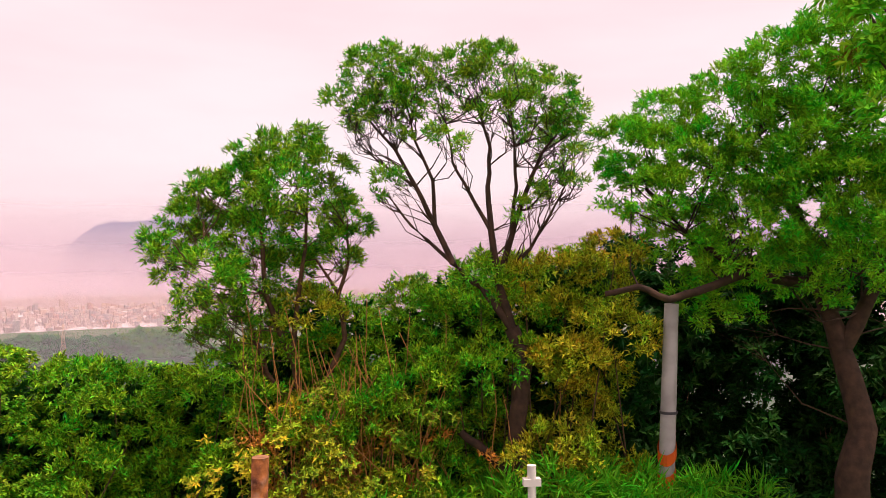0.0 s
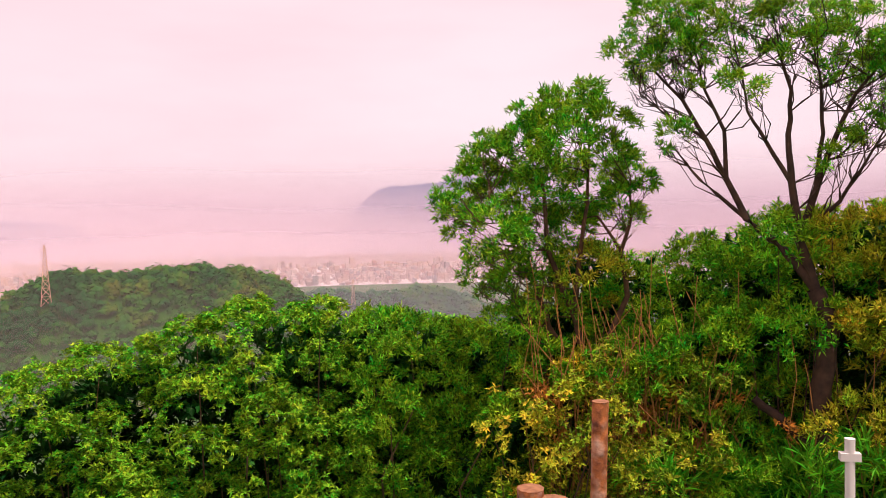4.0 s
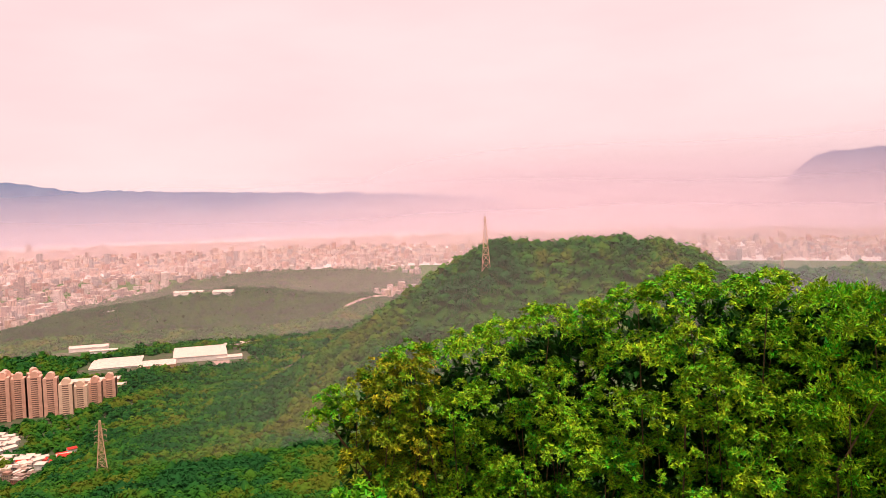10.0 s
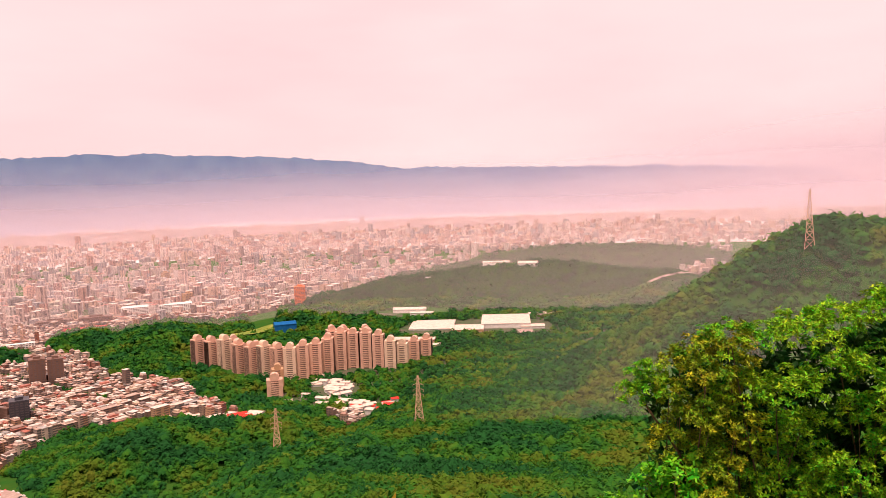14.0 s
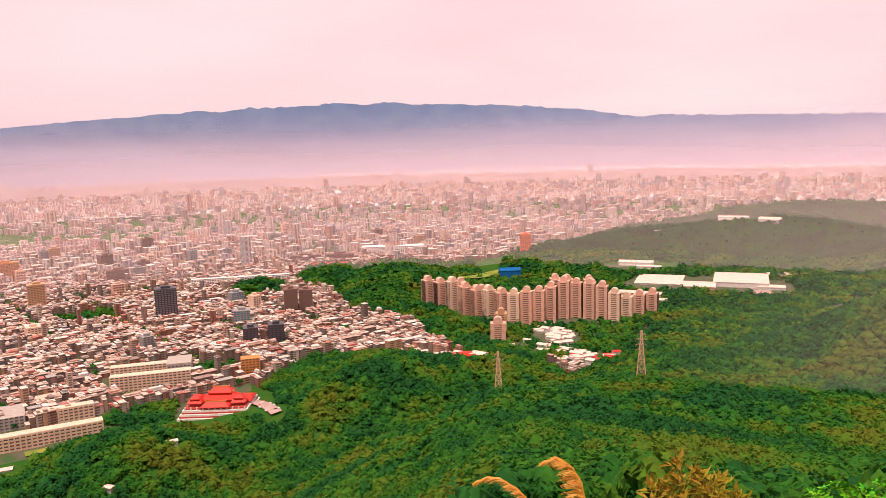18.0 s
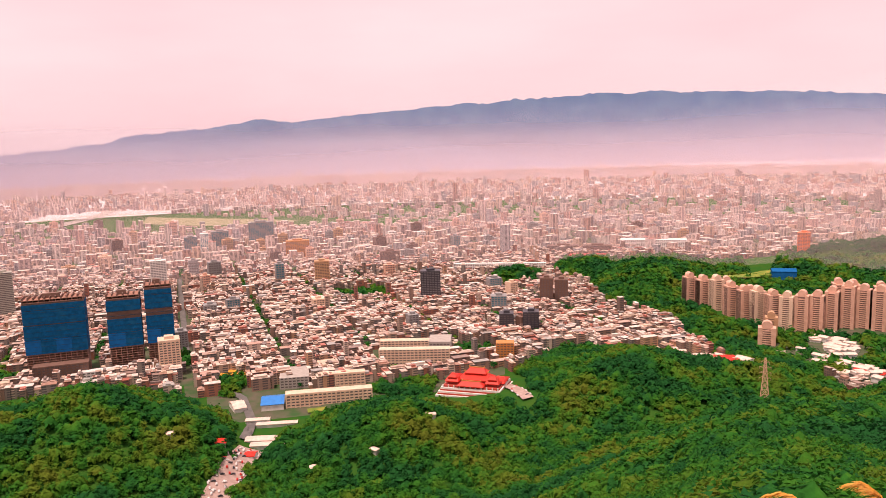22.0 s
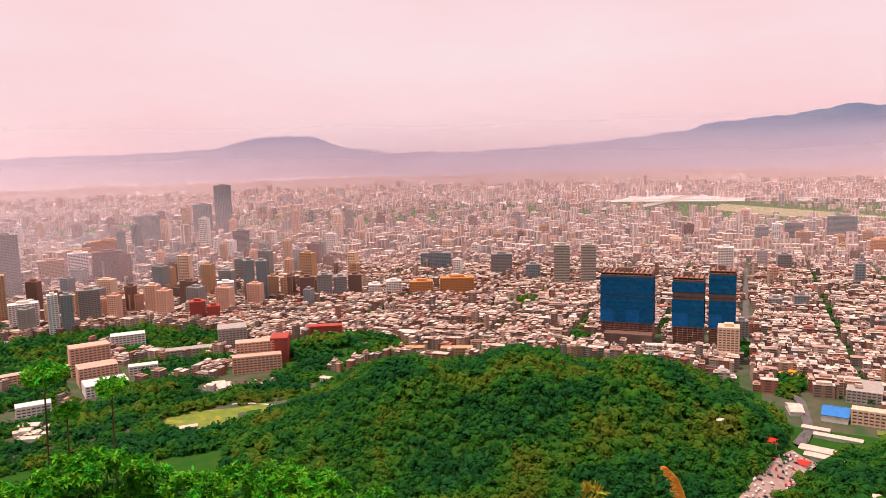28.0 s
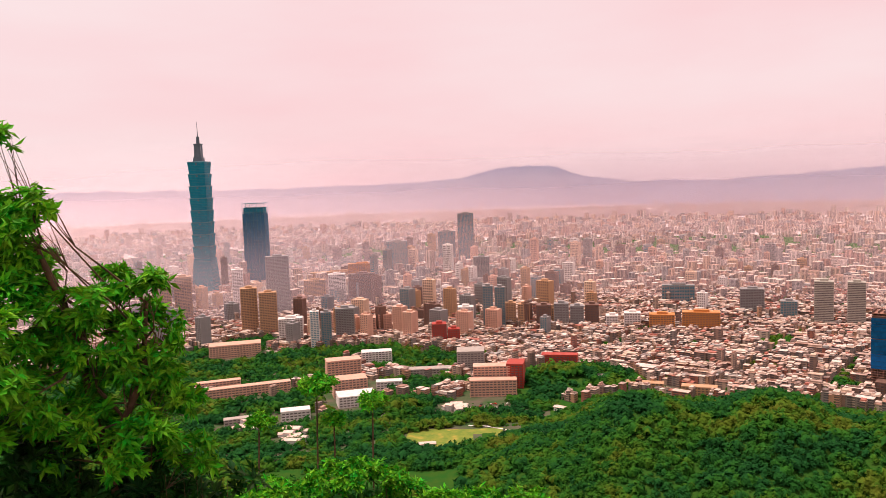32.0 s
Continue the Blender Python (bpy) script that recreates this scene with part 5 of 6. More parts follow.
# ---- roads, lawns and the river ----
PALEYARD = mat("pale_paving", (0.42, 0.31, 0.27), (0.30, 0.21, 0.18), 0.9, 5, detail=6)
def strip(name, line, width, material, label, category, lift=0.25):
    """A road or bank along (bearing, distance) points, laid on the land."""
    pts = [place(a, d) for a, d in line]
    fine = []
    for p, q in zip(pts, pts[1:]):
        n = max(2, int((q - p).length / 12))
        fine += [p.lerp(q, k / n) for k in range(n)]
    fine.append(pts[-1])
    vs, fs, m = [], [], 5
    for k, p in enumerate(fine):
        t = (fine[min(k + 1, len(fine) - 1)] - fine[max(k - 1, 0)]).normalized()
        s = Vector((-t.y, t.x, 0)) * width / 2
        for q in range(m):
            e = p + s * (2 * q / (m - 1) - 1)
            g = ground_z(e.x, e.y)
            vs.append((e.x, e.y, (g if g >= 3 else g * 0.3) + float(rise(e.x, e.y)) + lift))
            if k and q:
                fs.append((m * k - m + q - 1, m * k - m + q, m * k + q, m * k + q - 1))
    ob = arrays(name, np.array(vs), np.array(fs), [material])
    return tagged(ob, label, category, kind="structure")


strip("yard", [(98.9, 935), (98.1, 900), (97.3, 865), (96.5, 832)], 13, PALEYARD, "pale paved car park beside the temple", "car park", 1.5)
strip("yard", [(121.6, 618), (120.5, 655), (119.0, 708), (117.8, 760)], 24, PALEYARD, "pale paved parking yard in the valley", "car park", 1.5)
strip("yard", [(66.5, 1600), (60.0, 1590)], 60, PALEYARD, "pale paved industrial yard", "yard", 0.5)
strip("road", [(49.6, 2180), (47.1, 2200), (48.1, 2130), (49.6, 2060), (51.6, 2000)], 14, PALEYARD, "pale winding road through the far woods", "road", 7)
strip("road", [(118.3, 785), (117.6, 850), (118.2, 940), (120.5, 1040), (121.9, 1150), (122, 1900)], 10, ASPHALT, "grey valley road running out into the city", "road", 1.8)
strip("road", [(180, 1960), (178, 1750), (176.5, 1600), (173.5, 1400), (169, 1310), (163, 1255), (157, 1250)], 16, CONCRETE, "broad pale avenue through the campus", "road", 0.5)
strip("road", [(172, 905), (166, 985), (163.5, 1090), (165.5, 1240)], 9, CONCRETE, "campus road", "road", 0.5)
strip("road", [(156.6, 890), (157.2, 915), (158.6, 930), (160.0, 935)], 3, WHITE, "pale curved path on the lawn", "path", 0.9)
strip("river", [(124, 3490), (126, 3340), (127.5, 3235), (129.5, 3157), (133, 3131)], 40, CONCRETE, "pale river bend beyond the city", "river", 1.2)
strip("road", [(131, 3183), (128, 3222), (124.5, 3209), (121, 3262), (110, 3235), (100, 3183)], 13, CONCRETE, "raised motorway curving beyond the city", "road", 14)
strip("lawn", [(104, 2880), (110, 2964), (116, 3048), (124, 3160)], 90, AIRFIELD, "pale green airfield strip within the city", "lawn", 0.5)
strip("lawn", [(156.8, 895), (160, 890), (164.8, 900)], 62, GRASSMAT, "yellow-green mown lawn in the valley", "lawn", 0.5)
strip("lawn", [(113.5, 868), (109.5, 872)], 14, GRASSMAT, "green school playing field", "lawn", 1.5)
strip("lawn", [(82.5, 1640), (79.0, 1710)], 40, GRASSMAT, "pale green clearing behind the apartments", "lawn", 9)

rs = random.Random(3)
CARS = [mat("car_paint_white", (0.75, 0.72, 0.7), None, 0.3, 2), mat("car_paint_dark", (0.05, 0.05, 0.06), None, 0.3, 2), mat("car_paint_red", (0.5, 0.03, 0.02), None, 0.3, 2)]


def car_mesh(m):
    bm = bmesh.new()
    box(bm, -0.85, 0.85, -2.2, 2.2, 0.35, 0.95)
    box(bm, -0.75, 0.75, -1.2, 1.3, 0.95, 1.5, 0.12)
    for sx in (-0.86, 0.66):
        for sy in (-1.5, 1.1):
            box(bm, sx, sx + 0.2, sy, sy + 0.6, 0.0, 0.6)
    me = bpy.data.meshes.new("car")
    bm.to_mesh(me)
    bm.free()
    me.materials.append(m)
    return me


CARMESH = [car_mesh(m) for m in CARS]
for k in range(120):
    if k >= 70 or k < 34:
        f = rs.random()
        a, d = np.interp(f, [0, 1], [121.2, 117.9]), np.interp(f, [0, 1], [630, 756])
        a += rs.choice([-12.5, -9.5, -3.5, -0.5, 4.5, 8, 11.5]) * 57 / d
    elif k < 56:
        a, d = 159.2 + rs.uniform(-2.3, 2.6), 1000 + rs.choice([0, 7, 14, 24]) + rs.uniform(-1, 1)
    else:
        f = rs.random()
        a, d = 96.7 + 2.1 * f + rs.choice([-0.45, -0.2, 0.3, 0.5]), 840 + 90 * f
    x, y, _ = place(float(a), float(d))
    g = ground_z(x, y)
    c = new("car", CARMESH[rs.choice([0, 0, 0, 1, 2])])
    c.matrix_basis = pose(x, y, (g if g >= 3 else g * 0.3) + (1.7 if k < 34 or k >= 70 else 0.7), 0, 0, rs.choice([118, 122, 30]))
    tagged(c, "small parked car beside the road", "car", "parked cars")


# ---- plants and things on the hilltop ----
def leaf_mat(name, col, col2, spread=0.35):
    return mat(name, col, col2, 0.55, 0.35, spread=spread, by="island", spec=0.12, translucent=0.18)


ACACIA = leaf_mat("narrow_acacia_leaves", (0.060, 0.38, 0.010), (0.28, 0.46, 0.013), 0.75)
ACACIA_DRY = leaf_mat("dry_olive_leaves", (0.18, 0.42, 0.014), (0.55, 0.42, 0.02), 0.75)
BROAD = leaf_mat("broad_shrub_leaves", (0.055, 0.33, 0.010), (0.26, 0.44, 0.012), 0.75)
# shade under and between the shrubs put into a darker leaf colour
BROAD_SHADED = leaf_mat("shade_dark_shrub_leaves", (0.006, 0.055, 0.006), (0.02, 0.075, 0.006), 0.5)
BROAD_YELLOW = leaf_mat("yellowish_shrub_leaves", (0.062, 0.23, 0.008), (0.33, 0.33, 0.011), 0.75)
BRIGHT = leaf_mat("bright_green_leaves", (0.035, 0.36, 0.009), (0.13, 0.46, 0.012), 0.6)
GLOSSY = leaf_mat("glossy_drooping_leaves", (0.024, 0.24, 0.008), (0.13, 0.40, 0.012), 0.6)
LARGE = leaf_mat("large_tree_leaves", (0.04, 0.34, 0.010), (0.22, 0.46, 0.013), 0.6)
YELLOW = leaf_mat("yellowish_shrub_leaves", (0.095, 0.32, 0.010), (0.52, 0.50, 0.015), 0.6)
BRIGHT = leaf_mat("bright_green_leaves", (0.034, 0.33, 0.009), (0.16, 0.42, 0.013), 0.5)
GLOSSY = leaf_mat("glossy_drooping_leaves", (0.022, 0.26, 0.008), (0.12, 0.40, 0.012), 0.55)
LARGE = leaf_mat("large_tree_leaves", (0.06, 0.50, 0.012), (0.30, 0.56, 0.016), 0.5)
YELLOW = leaf_mat("yellow_green_leaves", (0.26, 0.27, 0.02), (0.30, 0.16, 0.02))
BARK = mat("brown_bark", (0.16, 0.085, 0.04), (0.07, 0.04, 0.025), 0.9, 0.12, bump=0.02)
BARK_RED = mat("reddish_cut_wood", (0.60, 0.21, 0.06), (0.13, 0.045, 0.025), 0.85, 0.035, bump=0.012, patch=((0.55, 0.42, 0.32), 0.06, 0.7))
SAWN = mat("sawn_wood", (0.34, 0.17, 0.08), (0.20, 0.09, 0.045), 0.85, 0.02)
BARK_DARK = mat("dark_bark", (0.085, 0.048, 0.03), (0.04, 0.025, 0.018), 0.9, 0.1, bump=0.015)
TWIG = mat("thin_brown_twigs", (0.13, 0.08, 0.035), (0.08, 0.05, 0.03), 0.9, 0.2)


def polar(p):
    """(bearing, distance, height over the eye) to a point."""
    return place(p[0], p[1], EYE + p[2])


def leaves(name, blobs, rng, length, width, sprigs, per, material, parent, lift=0.15, inner=0.5, rosette=False, under=-0.6):
    """Leaves in sprigs, gathered in small tufts over and inside the lumps (x, y, z, radius)."""
    pts, outs = [], []
    for x, y, z, r in blobs:
        n = max(10, int(sprigs * 12.6 * r * r))
        m = max(5, n // 9)
        c = rng.normal(size=(m, 3))
        c /= np.linalg.norm(c, axis=1)[:, None]
        c[:, 2] = np.where(c[:, 2] < under, -c[:, 2], c[:, 2])
        which = rng.integers(0, m, n)
        mid = c * r * (inner + (1.08 - inner) * np.sqrt(rng.random((m, 1))))
        e = rng.normal(size=(n, 3))
        e /= np.linalg.norm(e, axis=1)[:, None]
        e[:, 2] = np.where(e[:, 2] < -0.3, -e[:, 2], e[:, 2])
        spread = (1.3 * r / math.sqrt(m)) * rng.uniform(0.55, 1.25, m)[which]
        pts.append(np.array([x, y, z]) + mid[which] * np.array([1, 1, 0.92]) + e * (spread * rng.random(n) ** 0.4)[:, None])
        d = c[which] * 0.55 + e * 0.6
        outs.append(d / np.linalg.norm(d, axis=1)[:, None])
    pts, outs = np.concatenate(pts), np.concatenate(outs)
    p = np.repeat(pts, per, 0) + rng.normal(size=(len(pts) * per, 3)) * length * (0.06 if rosette else 0.22)
    o = np.repeat(outs, per, 0)
    d = o * 0.6 + rng.normal(size=o.shape) * 0.55 + np.array([0, 0, lift])
    d /= np.linalg.norm(d, axis=1)[:, None]
    face = rng.normal(size=d.shape) * 0.6 + np.array([0, 0, 1.0])
    if rosette:
        q = o + np.repeat(rng.normal(size=(len(pts), 3)), per, 0) * 0.5 + np.array([0, 0, 0.5])
        q /= np.linalg.norm(q, axis=1)[:, None]
        t1 = np.cross(q, np.array([0.3, 0.9, 0.1]))
        t1 /= np.linalg.norm(t1, axis=1)[:, None]
        t2 = np.cross(q, t1)
        w = (np.tile(np.arange(per), len(pts)) * 2 * math.pi / per + rng.normal(size=len(p)) * 0.4 + np.repeat(rng.uniform(0, 6.28, len(pts)), per))[:, None]
        d = t1 * np.cos(w) + t2 * np.sin(w) + q * rng.uniform(0.1, 0.7, (len(p), 1)) + np.array([0, 0, lift - 0.15])
        d /= np.linalg.norm(d, axis=1)[:, None]
        face = q
    s = np.cross(d, face)
    s /= np.linalg.norm(s, axis=1)[:, None] + 1e-9
    up = np.cross(s, d)
    ln = (length * rng.uniform(0.6, 1.25, len(p)))[:, None]
    wd = (width * rng.uniform(0.7, 1.2, len(p)))[:, None]
    mid, tip = p + d * ln * 0.45 + up * wd * 0.14, p + d * ln - up * ln * 0.13
    if width > 0.45 * length:
        mid, tip = p + d * ln * 0.12, p + d * ln * 0.95 - up * ln * 0.16
        v = np.stack([mid + s * wd * 0.36, tip + s * wd * 0.34, tip - s * wd * 0.34, mid - s * wd * 0.36], 1).reshape(-1, 3)
    else:
        v = np.stack([p, mid + s * wd * 0.5, tip, mid - s * wd * 0.5], 1).reshape(-1, 3)
    k = np.arange(len(p))[:, None] * 4
    f = np.concatenate([k + np.array([0, 1, 2]), k + np.array([0, 2, 3])])
    return arrays(name, v, f, [material], parent)


def limb(line, r0, r1, parent, name="limb", material=None, sides=7):
    pts = [Vector(p) for p in line]
    fine = []
    for k in range(len(pts) - 1):
        for q in range(3):
            w = noise.noise_vector(pts[k] * 3 + Vector((q, 0, 0))) * (pts[k + 1] - pts[k]).length * 0.04
            fine.append(pts[k].lerp(pts[k + 1], q / 3) + (w if q else Vector((0, 0, 0))))
    fine.append(pts[-1])
    n = len(fine)
    v, f = tube(fine, [r0 + (r1 - r0) * k / (n - 1) for k in range(n)], sides)
    return arrays(name, v, f, [material or BARK], parent, None, True)


def to_ground(p):
    q = polar(p)
    return Vector((q.x, q.y, ground_z(q.x, q.y) - 0.1))


def tree(name, label, trunks, lumps, rng, material, length=0.11, width=0.022, sprigs=80, per=7, twigs=3, bark=None, lift=0.15, r_twig=0.012):
    base = to_ground(trunks[0][0][0])
    t = tagged(new(name), label, "tree")
    t.location = base
    inv = Vector(base)
    joints = []
    for k, (line, r0, r1) in enumerate(trunks):
        pts = [polar(p) for p in line]
        if k == 0:
            pts = [base] + pts
        joints += [p.lerp(q, w) - inv for p, q in zip(pts[1 if k == 0 else 0:], pts[2 if k == 0 else 1:]) for w in (0.5, 1.0)]
        limb([p - inv for p in pts], r0, r1, t, "trunk" if k == 0 else "limb", bark)
    blobs = []
    bits = []
    for a, d, z, r in lumps:
        c = polar((a, d + rng.uniform(-0.35, 0.35), z)) - inv
        blobs.append((c.x, c.y, c.z, r))
        for q in range(twigs):
            best = sorted(joints, key=lambda e: (e - c).length + 2.5 * max(0.0, e.z - c.z + 0.3))[:5]
            near = best[int(rng.integers(0, len(best)))]
            tip = c + Vector(rng.uniform(-0.75, 0.75, 3) * r)
            reach = (tip - near).length
            one, two = (near.lerp(tip, k) + Vector(rng.normal(size=3) * reach * 0.06) + (near - c).normalized().cross(Vector((0, 0, 1))) * reach * 0.08 - Vector((0, 0, reach * 0.06)) for k in (0.35, 0.7))
            bits.append(tube([near, one, two, tip], [r_twig, r_twig * 0.8, r_twig * 0.5, r_twig * 0.2], 4))
            for _ in range(3):
                side = c + Vector(rng.uniform(-0.85, 0.85, 3) * r)
                bits.append(tube([two, two.lerp(side, 0.5) + Vector(rng.normal(size=3) * r * 0.08), side], [r_twig * 0.45, r_twig * 0.3, r_twig * 0.15], 3))
    v, f = joined(bits)
    arrays("branchwork", v, f, [bark or TWIG], t)
    leaves("crown", blobs, rng, length, width, sprigs, per, material, t, lift, 0.5, material is BRIGHT)
    return t


rng = np.random.default_rng(21)
tree("acacia_tree", "small acacia tree with a rounded green crown and tangled dry twigs",
     [([(3.3, 9.50, -2.52), (3.9, 9.50, -1.87), (4.8, 9.50, -1.10), (4.5, 9.50, -0.46), (3.9, 9.50, 0.18), (3.7, 9.50, 0.88)], 0.06, 0.012), ([(3.9, 9.50, -1.87), (6.6, 9.50, -1.22), (7.7, 9.50, -0.58), (9.2, 9.50, -0.00), (10.6, 9.50, 0.31)], 0.042, 0.01), ([(4.8, 9.50, -1.10), (6.6, 9.50, -0.33), (6.9, 9.50, 0.43), (6.1, 9.50, 0.94)], 0.04, 0.01), ([(3.9, 9.50, -1.87), (1.3, 9.50, -0.86), (1.7, 9.50, -0.35), (3.2, 9.50, 0.05)], 0.042, 0.012), ([(1.7, 9.50, -0.35), (0.9, 9.50, 0.10), (1.2, 9.50, 0.43)], 0.025, 0.01)],
     [(3.7, 9.34, 1.41, 0.18), (4.2, 9.84, 1.22, 0.30), (6.1, 9.78, 1.17, 0.30), (2.3, 9.43, 1.07, 0.23), (8.0, 9.60, 1.08, 0.27), (7.7, 9.56, 0.79, 0.34), (9.9, 9.71, 0.76, 0.27), (11.1, 9.80, 0.87, 0.14), (5.4, 9.32, 0.74, 0.36), (2.7, 9.27, 0.67, 0.31), (1.2, 9.84, 0.55, 0.26), (0.1, 9.55, 0.36, 0.15), (11.7, 9.78, 0.45, 0.30), (13.4, 9.25, 0.18, 0.19), (13.9, 9.56, 0.10, 0.11), (9.5, 9.76, 0.32, 0.40), (6.9, 9.41, 0.30, 0.39), (4.3, 9.91, 0.25, 0.37), (1.6, 9.88, 0.18, 0.25), (12.4, 9.27, -0.06, 0.29), (10.2, 9.27, -0.18, 0.36), (7.7, 9.63, -0.20, 0.35), (5.1, 9.91, -0.15, 0.32), (11.2, 9.52, -0.56, 0.25), (9.2, 9.40, -0.62, 0.28), (7.0, 9.55, -0.58, 0.25), (0.9, 9.27, -0.02, 0.15), (11.7, 9.41, -0.79, 0.14), (9.4, 9.56, -0.95, 0.20), (4.0, 9.60, -0.47, 0.16)], rng, ACACIA, 0.08, 0.018, 200, 7, 3, r_twig=0.010)
tree("acacia_tree", "tall open acacia tree with dark forked limbs and an umbrella crown",
     [([(-10.5, 9.10, -2.40), (-10.5, 9.10, -1.72), (-11.1, 9.10, -1.10), (-10.2, 9.10, -0.73)], 0.12, 0.085), ([(-10.2, 9.10, -0.73), (-8.5, 9.10, -0.35), (-6.2, 9.10, -0.01), (-5.0, 9.10, 0.40), (-3.7, 9.10, 0.84), (-2.3, 9.10, 1.25), (-0.6, 9.10, 1.56)], 0.05, 0.012), ([(-5.0, 9.10, 0.40), (-4.9, 9.10, 0.90), (-3.7, 9.10, 1.34), (-3.2, 9.10, 1.72)], 0.026, 0.008), ([(-10.2, 9.10, -0.73), (-9.3, 9.10, -0.23), (-8.9, 9.10, 0.33), (-8.7, 9.10, 0.83), (-8.9, 9.10, 1.27), (-7.9, 9.10, 1.77)], 0.055, 0.01), ([(-8.9, 9.10, 0.33), (-7.4, 9.10, 0.77), (-6.3, 9.10, 1.09), (-5.9, 9.10, 1.53)], 0.026, 0.008), ([(-9.3, 9.10, -0.23), (-10.3, 9.10, 0.27), (-11.5, 9.10, 0.82), (-12.5, 9.10, 1.19), (-14.1, 9.10, 1.49)], 0.042, 0.01), ([(-10.3, 9.10, 0.27), (-10.7, 9.10, 0.82), (-10.6, 9.10, 1.26), (-10.2, 9.10, 1.70)], 0.026, 0.008), ([(-6.2, 9.10, -0.01), (-3.4, 9.10, 0.40), (-1.9, 9.10, 0.72)], 0.024, 0.008), ([(-9.3, 9.10, -0.23), (-11.6, 9.10, 0.14), (-13.0, 9.10, 0.51), (-14.0, 9.10, 0.81)], 0.026, 0.008), ([(-10.5, 9.10, -2.40), (-8.3, 9.10, -2.09), (-6.6, 9.10, -1.87)], 0.07, 0.04), ([(-3.7, 9.10, 0.84), (-1.9, 9.10, 1.03), (0.4, 9.10, 1.34)], 0.02, 0.006)],
     [(1.1, 8.88, 1.70, 0.21), (-0.1, 9.31, 2.01, 0.33), (-2.0, 9.26, 2.19, 0.29), (-4.0, 8.95, 1.99, 0.32), (-5.9, 9.10, 2.09, 0.25), (-7.7, 9.07, 2.21, 0.24), (-9.5, 9.19, 2.07, 0.33), (-11.4, 9.27, 1.98, 0.29), (-13.1, 8.86, 1.70, 0.29), (-14.4, 8.82, 1.47, 0.27), (-15.6, 9.30, 1.30, 0.19), (-13.7, 9.06, 1.33, 0.25), (-11.4, 9.26, 1.63, 0.27), (-9.0, 8.80, 1.65, 0.26), (-6.3, 9.07, 1.77, 0.24), (-4.0, 9.23, 1.74, 0.25), (-2.0, 8.94, 1.68, 0.28), (-0.4, 9.37, 1.61, 0.25), (0.6, 9.34, 1.45, 0.15), (-5.7, 8.82, 1.22, 0.21), (-2.3, 8.82, 1.39, 0.14), (-10.4, 9.12, 1.39, 0.17), (-12.4, 9.36, 1.26, 0.18), (-14.2, 9.03, 1.06, 0.15), (-1.9, 8.93, 0.80, 0.18), (-0.9, 9.05, 0.73, 0.09), (-13.4, 8.82, 0.79, 0.18), (-12.1, 8.93, 0.68, 0.14), (-14.6, 9.06, 0.78, 0.12), (-11.1, 9.10, 0.52, 0.15)], rng, ACACIA, 0.068, 0.016, 185, 7, 6, r_twig=0.009, bark=BARK_DARK)
tree("large_tree", "large dense dark green tree over the slope",
     [([(-31.7, 9.58, -2.3), (-32.4, 9.74, -1.81), (-31.3, 9.87, -1.01), (-30.1, 9.94, -0.28), (-28.6, 9.93, 0.67), (-25.2, 9.91, 1.14)], 0.2, 0.03), ([(-31.3, 9.87, -1.01), (-33.6, 9.92, -0.15), (-33.9, 9.87, 0.92)], 0.1, 0.03), ([(-30.1, 9.94, -0.28), (-26, 9.7, -0.2), (-22, 9.6, 0.3), (-19.5, 9.55, 0.8)], 0.07, 0.02), ([(-26, 9.6, -0.15), (-22.5, 9.1, -0.35), (-20.8, 8.95, -0.42), (-18.8, 8.9, -0.28), (-16.6, 8.95, -0.36)], 0.05, 0.03)],
     [(-18.7, 9.53, 1.15, 0.46), (-20.9, 9.47, 1.5, 0.4), (-19.0, 9.58, 0.64, 0.46), (-22.3, 9.53, 1.0, 0.53), (-24.8, 9.44, 1.58, 0.53), (-25.1, 9.54, 0.79, 0.6), (-27.9, 9.37, 1.83, 0.53), (-28.5, 9.49, 1.06, 0.66), (-31.8, 9.33, 1.93, 0.66), (-31.8, 9.45, 1.2, 0.73), (-33.7, 9.25, 2.21, 0.53), (-30.1, 9.53, 0.45, 0.66), (-26.1, 9.56, 0.17, 0.6), (-22.2, 9.59, 0.18, 0.53), (-33.5, 9.5, 0.6, 0.66), (-33.5, 9.52, -0.15, 0.6), (-36.0, 9.39, 1.41, 0.86), (-35.9, 9.5, 0.3, 0.86), (-28.4, 9.55, -0.26, 0.53), (-24, 9.9, -0.5, 0.5)], rng, LARGE, 0.074, 0.020, 190, bark=BARK_DARK)
